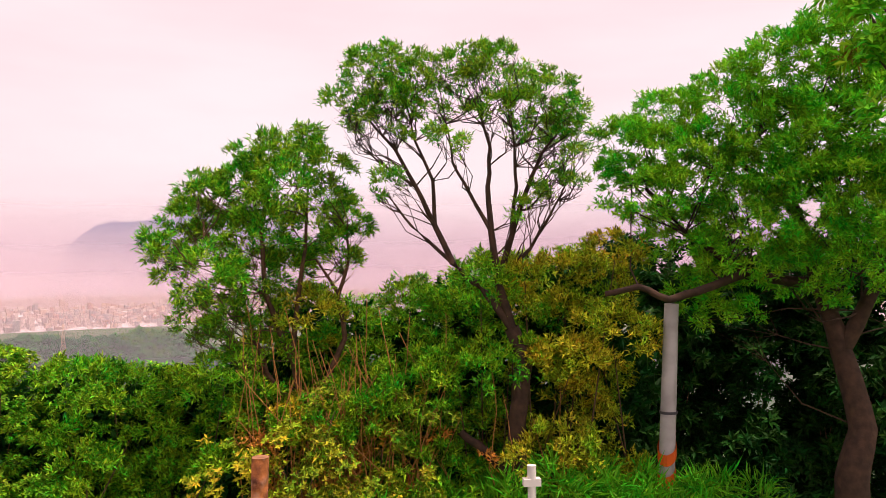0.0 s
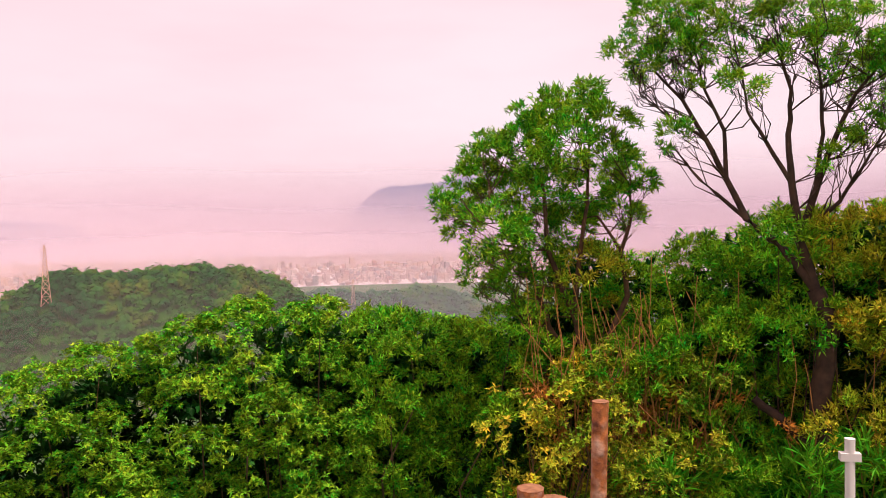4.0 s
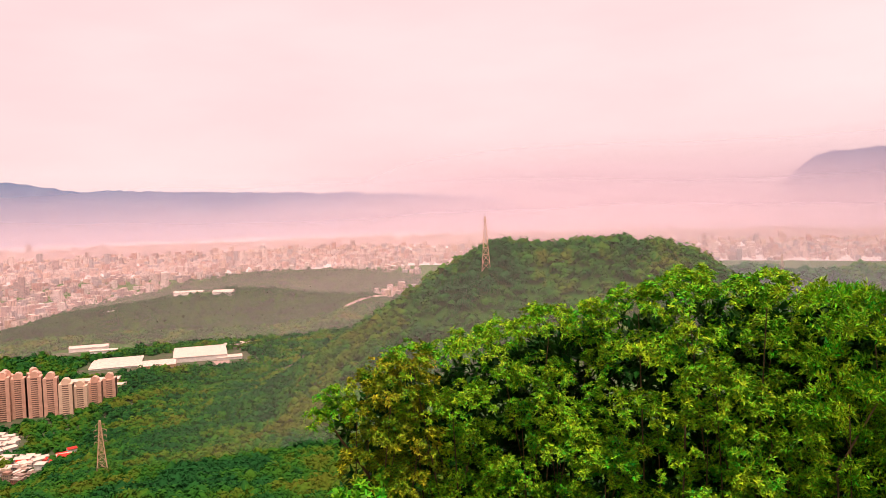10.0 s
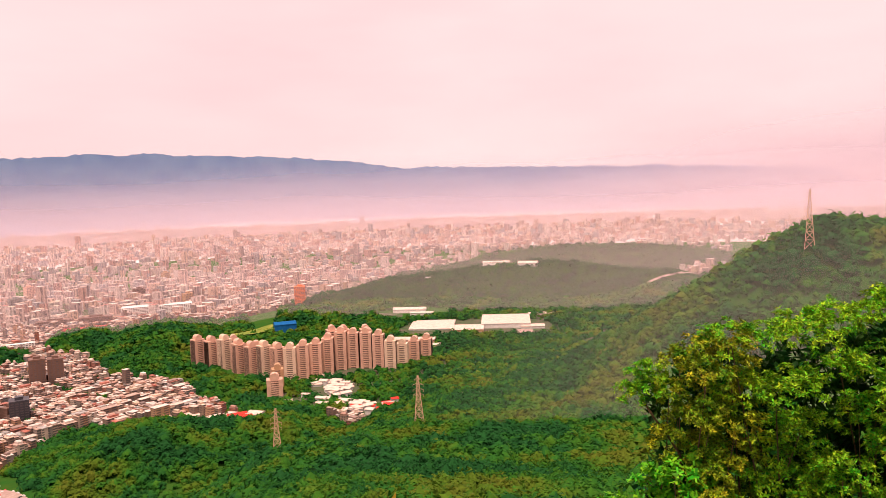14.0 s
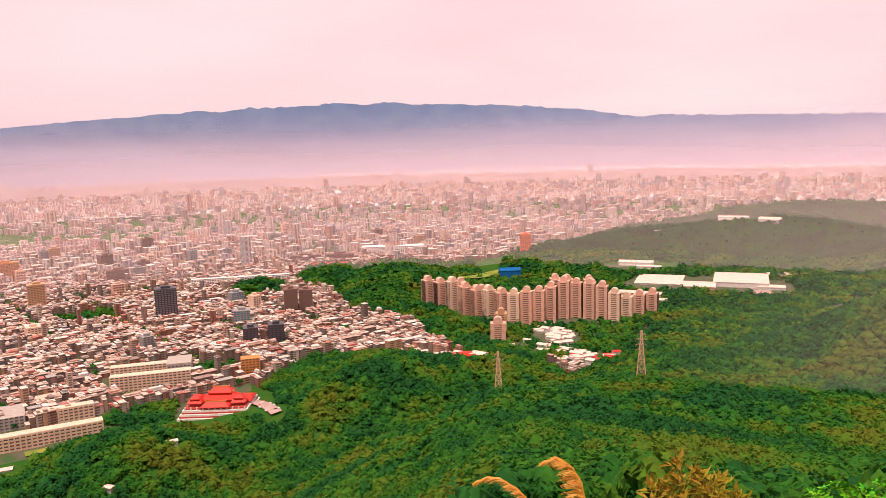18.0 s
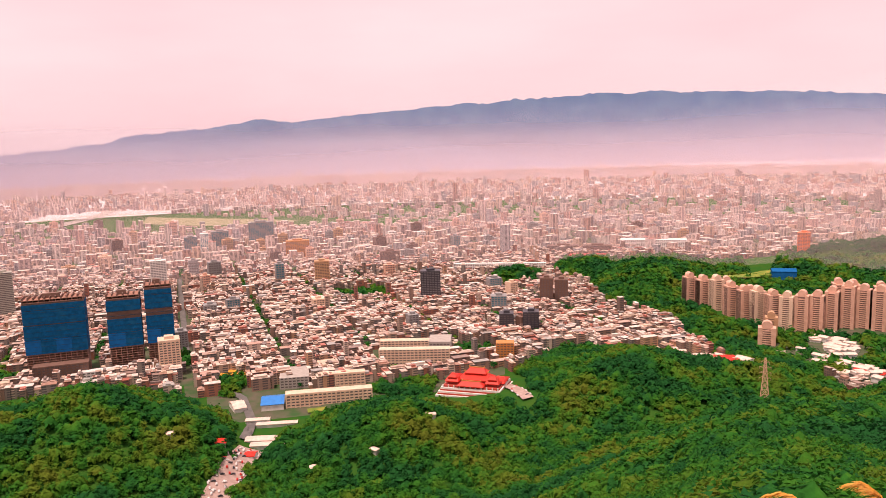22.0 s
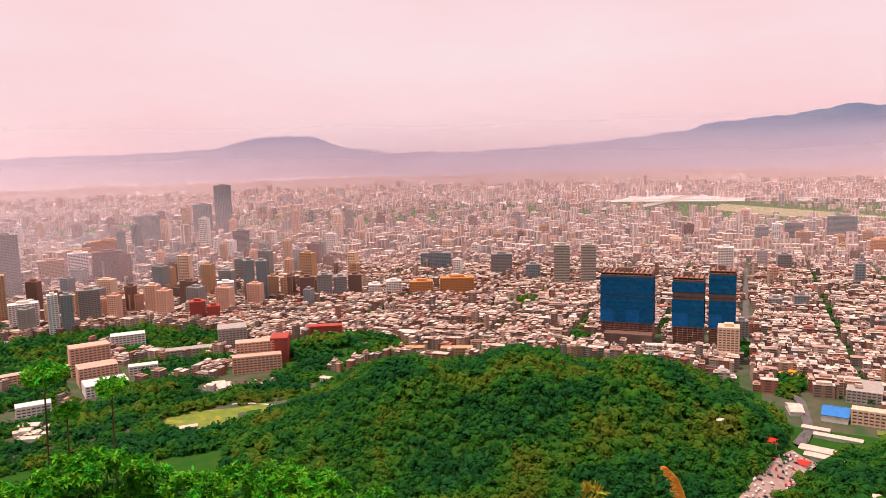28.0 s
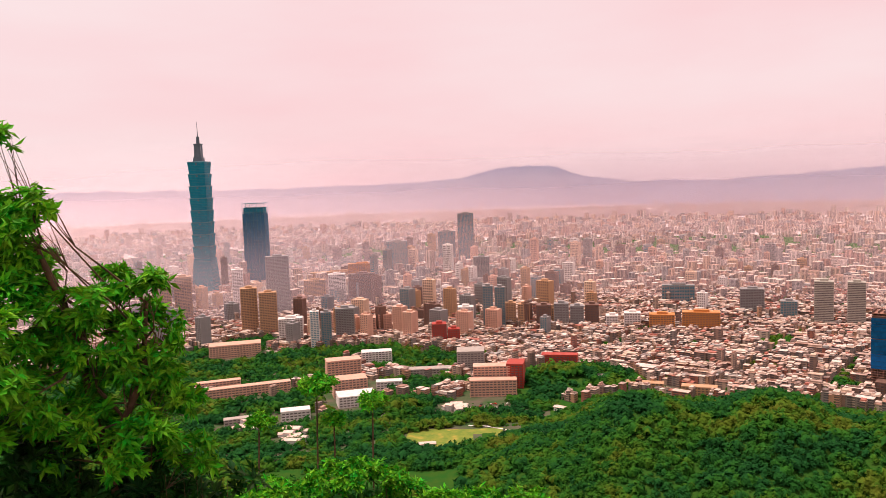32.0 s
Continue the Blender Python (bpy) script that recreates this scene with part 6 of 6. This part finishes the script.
tree("hilltop_tree", "leafy tree with drooping glossy bright green leaves",
     [([(183, 7.3, -3.4), (184, 7.35, -2.2), (185, 7.4, -1.2), (187, 7.45, -0.4)], 0.07, 0.02), ([(184, 7.35, -2.2), (181.5, 7.35, -1.5), (181, 7.4, -0.9)], 0.04, 0.015)],
     [(187.1, 7.47, -0.22, 0.16), (186.4, 7.47, -0.04, 0.10), (188.5, 7.46, -0.12, 0.16), (188.4, 7.44, -0.47, 0.20), (187.3, 7.43, -0.66, 0.20), (188.4, 7.4, -0.92, 0.29), (185.3, 7.42, -0.87, 0.18), (182.9, 7.45, -0.76, 0.18), (180.9, 7.45, -0.78, 0.16), (184.1, 7.38, -1.16, 0.29), (181.1, 7.39, -1.2, 0.25), (186.5, 7.34, -1.34, 0.33), (182.7, 7.29, -1.63, 0.33), (180.0, 7.3, -1.63, 0.18), (179.7, 7.24, -1.86, 0.20), (188.5, 7.25, -1.69, 0.33), (185.5, 7.19, -1.97, 0.33), (181.9, 7.17, -2.08, 0.29), (179.2, 7.12, -2.26, 0.20), (190.7, 7.44, -0.4, 0.41), (191.2, 7.33, -1.25, 0.49), (188.5, 7.45, 0.45, 0.10)], rng, BRIGHT, 0.105, 0.038, 190, 6, twigs=2, lift=-0.1)


def thicket(name, label, top, az0, az1, low, dist, step, r, rng, materials, length, width, sprigs, deep=0.7, category="shrub", open_=1.0, fill=1.3):
    """Shrubs side by side, whose tops follow a line of (bearing, degrees over the eye) and which fill down to low degrees."""
    az = az0
    while az < az1 - step * 0.3:
        t = tagged(new(name), label, category, name)
        mid = place(az + step / 2, dist)
        base = Vector((mid.x, mid.y, ground_z(mid.x, mid.y)))
        t.location = base
        blobs, back, bits = [], [], []
        rd = math.degrees(r / dist)
        a = az
        while a < az + step:
            crest = float(np.interp(a, [p[0] for p in top], [p[1] for p in top]))
            e = crest - rd * 0.8
            first = True
            while e > low:
                rr = r * (rng.uniform(0.75, 1.05) if first else rng.uniform(0.55, 1.35))
                d = dist + rng.uniform(-0.5, 0.5) * deep + (crest - e) * -0.03
                p = place(a + rng.uniform(-0.45, 0.45) * rd, d, EYE + d * math.tan(radians(e + (0 if first else rng.uniform(-0.4, 0.4) * rd)))) - base
                blobs.append((p.x, p.y, p.z, rr))
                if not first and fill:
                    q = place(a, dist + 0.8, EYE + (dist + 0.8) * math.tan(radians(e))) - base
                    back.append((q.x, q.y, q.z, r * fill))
                if rng.random() < 0.7:
                    foot = Vector((rng.uniform(-0.3, 0.3), rng.uniform(-0.3, 0.3), -0.1))
                    midp = foot.lerp(p, 0.55) + Vector(rng.normal(size=3) * 0.25)
                    bits.append(tube([foot, midp, p], [0.02, 0.012, 0.005], 5))
                e -= rd * 1.25 * open_
                first = False
            a += rd * 1.3 * open_
        v, f = joined(bits or [tube([(0, 0, 0), (0, 0, 1)], [0.02, 0.01], 5)])
        arrays("branchwork", v, f, [TWIG], t)
        leaves("foliage", blobs, rng, length, width, sprigs, 6, materials[int(rng.integers(0, len(materials)))], t, 0.15, 0.6, width > 0.35 * length, -0.25 if open_ > 1 else -0.6)
        # dark leaves behind the lumps stand in for shade in the gaps
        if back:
            leaves("inner_foliage", back, rng, 0.17, 0.075, 15, 6, BROAD_SHADED, t, 0.15, 0.1)
        az += step


BUSHLINE = [(9, -6.8), (10.4, -6.6), (13.5, -7.0), (16.7, -5.9), (20.0, -6.2), (22.7, -5.0), (25.9, -4.7), (28.3, -5.3), (32.9, -7.0), (37.1, -7.5), (41.9, -9.0), (46.1, -9.8), (50.3, -11.6), (53.5, -12.6), (56, -14.2)]
thicket("shrub", "dense broad-leaved green shrub on the slope", BUSHLINE, 19.5, 33.5, -22, 10.4, 3.5, 0.42, rng, [BROAD], 0.060, 0.024, 150, 1.7, open_=1.14)
thicket("shrub", "yellowish green shrub with small leaves on the slope", BUSHLINE, 33.5, 46, -22, 10.3, 3.1, 0.36, rng, [BROAD_YELLOW, BROAD, BROAD], 0.052, 0.022, 190, 1.7, open_=1.14)
thicket("shrub", "yellowish green shrub at the thicket's edge", BUSHLINE, 46, 50.2, -22, 10.0, 2.1, 0.27, rng, [BROAD_YELLOW], 0.050, 0.021, 230, 0.8, open_=1.02)
thicket("shrub", "low bright green shrub below the thicket", [(48.5, -18.2), (51.6, -19.4), (53.7, -21.4), (58, -22.6)], 48.5, 57.5, -26, 9.6, 3.0, 0.26, rng, [BRIGHT], 0.075, 0.04, 90, 0.6)


def knob():
    t = tagged(new("shrub"), "rounded bush top standing clear of the thicket", "shrub", "shrub")
    t.location = to_ground((50.2, 10.0, 0))
    stem = polar((52.2, 9.7, -2.55)) - t.location
    root = polar((49.6, 9.9, -3.3)) - t.location
    limb([Vector((0, 0, 0)), root * 0.6, root, stem], 0.03, 0.012, t, "stem", TWIG, 6)
    blobs = [polar(p) - t.location for p in ((52.6, 9.7, -2.38), (51.5, 9.65, -2.28), (52.9, 9.6, -2.52), (51.7, 9.7, -2.5))]
    leaves("foliage", [(p.x, p.y, p.z, 0.17) for p in blobs], rng, 0.05, 0.021, 280, 6, BROAD, t, 0.15, 0.5, True)


knob()
thicket("shrub", "narrow-leaved green shrub below the acacia trees", [(5, -6.5)] + BUSHLINE, 9.2, 19.5, -20.5, 10.2, 3.2, 0.42, rng, [ACACIA, BROAD, ACACIA], 0.072, 0.021, 140, 1.4, open_=1.0, fill=1.6)
thicket("shrub", "dark green shrub behind the narrow-leaved ones", [(4, -7), (9, -7.2), (13.5, -7.2), (16.7, -6.6), (20.0, -6.8), (24, -6)], 4, 24, -17, 11.5, 4.0, 0.5, rng, [ACACIA, BROAD], 0.085, 0.03, 80, 0.8, open_=0.95)
UNDER = [(-24, -3.5), (-21, -1.0), (-17.5, 1.8), (-15, 1.2), (-13, 0.2), (-11.5, 1.0), (-9.5, -0.8), (-7, -0.3), (-5, -2.2), (-2.5, -0.9), (0, -2.8), (3, -1.5), (6, -4.5), (11, -6.6)]
thicket("understorey_shrub", "tangled olive-green and brown scrub under the trees", UNDER, -17.5, 10, -19.5, 10.0, 3.5, 0.40, rng, [ACACIA_DRY, ACACIA, ACACIA_DRY, ACACIA], 0.074, 0.019, 135, 1.6, open_=1.06, fill=1.6)
thicket("vine_shrub", "leafy yellow-green climber with small leaves", [(-4, -9), (2, -8.5), (8, -11)], -4, 9, -20, 8.9, 3.0, 0.28, rng, [ACACIA_DRY, BROAD_YELLOW, ACACIA_DRY], 0.060, 0.024, 55, 0.8)
# near-black leaf colour stands in for the shade under the large tree
thicket("shady_shrub", "foliage in shade-dark leaf colour behind the utility pole", [(-40, 0.5), (-20, 1.0), (-14, -0.5)], -38, -15, -20, 12.6, 5.0, 0.6, rng, [BROAD_SHADED], 0.14, 0.05, 66)
thicket("grassy_undergrowth", "bright green ferns and grasses at the trees' feet", [(-26, -14.5), (-14, -14), (-6, -15.5), (4, -17)], -26, 3, -21, 8.9, 3.6, 0.26, rng, [BRIGHT], 0.2, 0.018, 60)
FRONT = [(149, -24.5), (150.2, -22.9), (152.8, -22.3), (155.3, -21.6), (158.8, -21.2), (162.2, -21.4), (165.6, -19.4), (168.2, -18.8), (173.3, -19.6), (177.5, -20.2), (181.1, -20.8), (192, -18)]
thicket("shrub", "low bright green shrub with glossy pointed leaves", FRONT, 149.5, 180, -27, 9.9, 3.6, 0.3, rng, [GLOSSY], 0.088, 0.034, 140, open_=1.12)
# shade below the tree is put into these leaves' dark colour
thicket("shrub", "undergrowth in shade-dark leaf colour below the hilltop tree", [(176, -19.5), (181, -17), (192, -13)], 178, 192, -27, 7.6, 4.5, 0.35, rng, [BROAD_SHADED], 0.13, 0.05, 50)


# ---- bare orange-brown stems and hanging vines among the scrub ----
DEAD = leaf_mat("dead_orange_leaves", (0.62, 0.27, 0.03), (0.40, 0.17, 0.03))
VINE = mat("orange_brown_vine", (0.52, 0.24, 0.06), (0.30, 0.13, 0.04), 0.8, 0.1)
for k in range(54):
    a = rng.normal() * 2.2 + 1.6 if k < 34 else rng.uniform(-14, 8)
    d = 8.75 + rng.uniform(0, 0.4)
    top = rng.uniform(-1.9, -0.4)
    foot = to_ground((a, d, 0))
    t = tagged(new("vine"), "thin bare orange-brown vine hanging among the scrub", "vine", "hanging vines")
    t.location = foot
    h = EYE + top - foot.z
    lean = rng.uniform(-0.45, 0.45)
    pts = [Vector((rng.normal() * 0.09 * (q > 0) + (q / 6) * lean, rng.normal() * 0.04, h * q / 6)) for q in range(7)]
    limb(pts, 0.0075, 0.004, t, "stem", VINE, 5)
    if k % 2 == 0:
        leaves("dead_leaves", [(pts[4].x, pts[4].y, pts[4].z, 0.14), (pts[2].x, pts[2].y, pts[2].z, 0.12)], rng, 0.07, 0.022, 60, 5, DEAD, t, -0.4)
    limb([pts[3], pts[4] + Vector((rng.uniform(-0.3, 0.3), 0, 0.1)), pts[5] + Vector((rng.uniform(-0.5, 0.5), 0, 0.2))], 0.008, 0.004, t, "side_stem", VINE, 5)


# ---- utility pole, stakes and stump ----
def utility_pole():
    foot = to_ground((-19.8, 9.0, 0))
    head = polar((-20.95, 9.1, -0.47))
    t = tagged(new("utility_pole"), "grey concrete utility pole with orange warning stripes", "utility pole")
    t.location = foot
    axis = head - foot
    v, f = tube([axis * k / 8 for k in range(9)], [0.10 - 0.0032 * k for k in range(9)], 16)
    arrays("shaft", v, f, [POLE], t, None, True)
    z = polar((-20.3, 9.1, -2.08)).z - foot.z
    for k in range(3):
        q, n = [], 16
        lo = axis * ((z - 0.23 * k) / axis.z)
        for row in range(2):
            for i in range(n + 1):
                w = math.pi * 2 * i / n
                p = lo + Vector((math.cos(w) * 0.099, math.sin(w) * 0.099, 0.12 * row + 0.09 * math.sin(w + 0.6)))
                q.append(p)
        fs = [(i, i + 1, n + 2 + i, n + 1 + i) for i in range(n)]
        arrays("warning_stripe", np.array(q), np.array(fs), [STRIPE], t)
    for k in (0.55, 0.72):
        c = axis * k
        v, f = tube([c - Vector((0, 0, 0.015)), c + Vector((0, 0, 0.015))], [0.094, 0.094], 16)
        arrays("band", v, f, [DARK], t)


POLE = mat("weathered_pole_concrete", (0.46, 0.44, 0.43), (0.30, 0.28, 0.27), 0.8, 0.25)
STRIPE = mat("orange_warning_paint", (0.75, 0.13, 0.01), (0.6, 0.10, 0.01), 0.5, 0.3)
utility_pole()


def stake(name, at, r, label, material, lean=0.03, cap=None):
    foot = to_ground(at)
    head = polar(at)
    t = tagged(new(name), label, "post")
    t.location = foot
    h = head.z - foot.z
    n = 9
    pts = [Vector((lean * h * k / n, 0, h * k / n)) for k in range(n + 1)]
    v, f = tube(pts, [r * (1.12 - 0.02 * k + 0.05 * math.sin(k * 2.3)) for k in range(n + 1)], 10)
    arrays("shaft", v, f, [material], t, None, True)
    bm = bmesh.new()
    bmesh.ops.create_circle(bm, cap_ends=True, segments=10, radius=r * 1.03, matrix=Matrix.Translation(pts[-1]))
    part("cut_top", bm, cap or SAWN, t, "pale sawn top")
    return t


stake("wooden_stake", (7.1, 2.70, -0.47), 0.0225, "reddish-brown cut sapling stake", BARK_RED)
stake("stump", (11.1, 2.58, -0.66), 0.034, "short reddish sawn stump", BARK_RED)
stake("stump", (9.9, 2.55, -0.68), 0.042, "short reddish sawn stump beside another", BARK_RED)
white = stake("white_post", (-10.9, 5.99, -1.40), 0.032, "small white painted marker post", WHITE, 0.0, WHITE)
bm = bmesh.new()
box(bm, -0.06, 0.06, -0.03, 0.03, -0.02, 0.03)
part("notch_board", bm, WHITE, white).location = (0, 0, polar((0, 1, -1.52)).z - white.location.z)


# ---- saplings, reeds and grass ----
def sapling(foot, head, r, rng, label):
    a = to_ground(foot)
    t = tagged(new("sapling"), label, "sapling")
    t.location = a
    h = polar(head) - a
    limb([Vector((0, 0, 0)), h * 0.5 + Vector((0.04, 0, 0)), h], 0.022, 0.012, t, "stem", TWIG, 6)
    blobs = [(h.x + r * 0.75 * math.cos(k * 1.05), h.y + r * 0.75 * math.sin(k * 1.05), h.z - 0.12 * r, r * 0.42) for k in range(6)] + [(h.x, h.y, h.z + 0.1 * r, r * 0.5)]
    leaves("crown", blobs, rng, 0.085, 0.034, 330, 6, GLOSSY, t, -0.2, 0.3, True)


for foot, head, r in (((171.0, 11.9, 0), (170.8, 12.2, -2.98), 0.26), ((174.8, 11.9, 0), (174.9, 12.1, -3.42), 0.18), ((167.9, 11.9, 0), (166.9, 12.16, -3.27), 0.2), ((169.8, 12.0, 0), (169.7, 12.1, -3.5), 0.14)):
    sapling(foot, head, r, rng, "slender sapling with a whorl of green leaves")


def plume(rachis, length, fan, rng):
    """A reed plume: a stalk up to the arching rachis and fine strands that sweep off it towards its tip and one side."""
    pts = [polar(p) for p in rachis]
    a = Vector((pts[0].x, pts[0].y, ground_z(pts[0].x, pts[0].y)))
    t = tagged(new("reed_plume"), "golden feathery reed plume arching on its stalk", "reed")
    t.location = a
    pts = [p - a for p in pts]
    limb([Vector((0, 0, 0)), pts[0] * 0.5, *pts], 0.006, 0.0015, t, "stalk", STRAW, 5)
    away = Vector((pts[0].x + a.x, pts[0].y + a.y, 0)).normalized()
    side = Vector((-away.y, away.x, 0))
    bits = []
    for k in range(260):
        f = rng.random() * (len(pts) - 1)
        q = min(int(f), len(pts) - 2)
        p, along = pts[q].lerp(pts[q + 1], f - q), (pts[q + 1] - pts[q]).normalized()
        way = (along * 0.55 + side * fan * rng.uniform(0.5, 1.1) + Vector((0, 0, rng.uniform(-0.35, 0.1))) + away * rng.normal() * 0.12).normalized()
        ln = length * rng.uniform(0.7, 1.1) * (1 - 0.45 * f / (len(pts) - 1))
        bits.append(tube([p, p + way * ln * 0.5 + Vector((0, 0, ln * 0.05)), p + way * ln - Vector((0, 0, ln * 0.22))], [0.0016, 0.0019, 0.0006], 3))
    v, f = joined(bits)
    arrays("feather", v, f, [STRAW], t)


STRAW = mat("golden_reed", (0.95, 0.60, 0.12), (0.88, 0.46, 0.07), 0.5, 0.05, translucent=0.4)
plume([(74.63, 5.10, -2.231), (74.86, 5.10, -2.117), (75.46, 5.10, -2.020), (76.21, 5.10, -1.969), (76.96, 5.10, -1.983)], 0.15, 1.0, rng)
plume([(78.33, 5.10, -2.247), (79.09, 5.10, -2.169), (80.16, 5.10, -2.106), (81.08, 5.10, -2.089), (81.85, 5.10, -2.114)], 0.09, 0.25, rng)
plume([(128.28, 5.20, -2.220), (128.53, 5.20, -2.123), (128.97, 5.20, -2.026), (129.63, 5.20, -1.965)], 0.10, 0.5, rng)
for az, el, r in ((70.0, -1.9, 0.09), (68.3, -1.85, 0.11), (66.7, -1.87, 0.09), (134.7, -2.2, 0.05)):
    t = tagged(new("weed"), "yellow-green leafy weed on the hilltop", "weed")
    p = polar((az, 4.5 if az < 100 else 5.2, el))
    t.location = (p.x, p.y, ground_z(p.x, p.y))
    h = p.z - t.location.z
    limb([Vector((0, 0, -0.05)), Vector((0.02, 0, h * 0.5)), Vector((0, 0, h))], 0.008, 0.004, t, "stem", TWIG, 5)
    leaves("foliage", [(0, 0, h, r), (0.05, 0.03, h - r, r)], rng, 0.07, 0.022, 150, 6, YELLOW, t)

BLADE = leaf_mat("grass_blades", (0.62, 0.52, 0.13), (0.45, 0.48, 0.10))
for az in (183.2, 184.6, 186.0, 181.2, 178.3, 188.0):
    a = to_ground((az, 4.8, 0))
    t = tagged(new("grass_tuft"), "tuft of long pale green grass blades", "grass")
    t.location = a
    for k in range(5):
        h = EYE - 1.25 - a.z + rng.uniform(-0.25, 0.05)
        w = rng.normal(size=2) * 0.25
        pts = [Vector((w[0] * f * f * 1.6, w[1] * f * f * 1.6, h * (f - 0.25 * f ** 3))) for f in np.linspace(0, 1, 7)]
        vs, fs = [], []
        for q, p in enumerate(pts):
            b = 0.011 * (1 - q / 6.3)
            vs += [p + Vector((b, 0, 0)), p + Vector((0, b * 0.4, 0)), p - Vector((b, 0, 0))]
            if q:
                m = 3 * q
                fs += [(m - 3, m - 2, m + 1, m), (m - 2, m - 1, m + 2, m + 1)]
        arrays("blade", np.array(vs), np.array(fs), [BLADE], t)

fern = tagged(new("fern"), "bright green fern clump on the hilltop", "fern")
p = to_ground((-8.3, 7.6, 0))
fern.location = p
h = EYE - 2.25 - p.z
leaves("foliage", [(0, 0, h * 0.5, 0.35), (0.3, 0, h * 0.5, 0.3), (-0.3, 0.1, h * 0.4, 0.3)], rng, 0.2, 0.02, 130, 7, BRIGHT, fern, 0.4)


# ---- a broad-leaved bough over the large tree, and a bare twiggy shrub by the hilltop tree ----
bough = tagged(new("overhanging_tree"), "broad-leaved tree with glossy whorled leaves and golden young shoots", "tree")
bough.location = to_ground((-38, 7.6, 0))
heads = [polar(p) - bough.location for p in ((-31.6, 7.4, 2.15), (-33.2, 7.4, 1.95), (-32.4, 7.3, 1.62), (-34.5, 7.3, 1.5), (-33.8, 7.3, 1.1), (-35.5, 7.2, 2.2), (-36, 7.2, 0.9))]
knee = polar((-37.5, 7.5, 0.4)) - bough.location
limb([Vector((0, 0, 0)), knee * 0.5 + Vector((0.1, 0, 0)), knee], 0.1, 0.05, bough, "trunk", BARK_DARK)
for p in heads:
    limb([knee, knee.lerp(p, 0.6) + Vector((0, 0, 0.06)), p], 0.028, 0.008, bough, "limb", BARK_DARK, 5)
leaves("crown", [(p.x, p.y, p.z, 0.24) for p in heads], rng, 0.12, 0.04, 70, 6, LARGE, bough, 0.35, 0.5, True)
p = polar((-30.9, 7.6, 1.62)) - bough.location
leaves("young_shoot", [(p.x, p.y, p.z, 0.1)], rng, 0.12, 0.03, 130, 6, YELLOW, bough, 0.3, 0.3, True)

for az, d, n in ((178.6, 7.4, 34), (180.6, 7.2, 22)):
    t = tagged(new("bare_shrub"), "leafless brown twiggy shrub beside the hilltop tree", "shrub", "bare shrubs")
    t.location = to_ground((az, d, 0))
    h = EYE + d * math.tan(radians(-17.3)) - t.location.z
    for k in range(n):
        w, lean = rng.uniform(0, 6.28), rng.uniform(0.05, 0.42)
        tip = Vector((math.cos(w) * lean, math.sin(w) * lean, h * rng.uniform(0.75, 1.0)))
        limb([Vector((0, 0, -0.05)), tip * 0.55 + Vector((0, 0, 0.12 * h)), tip], 0.007, 0.002, t, "stem", TWIG, 4)
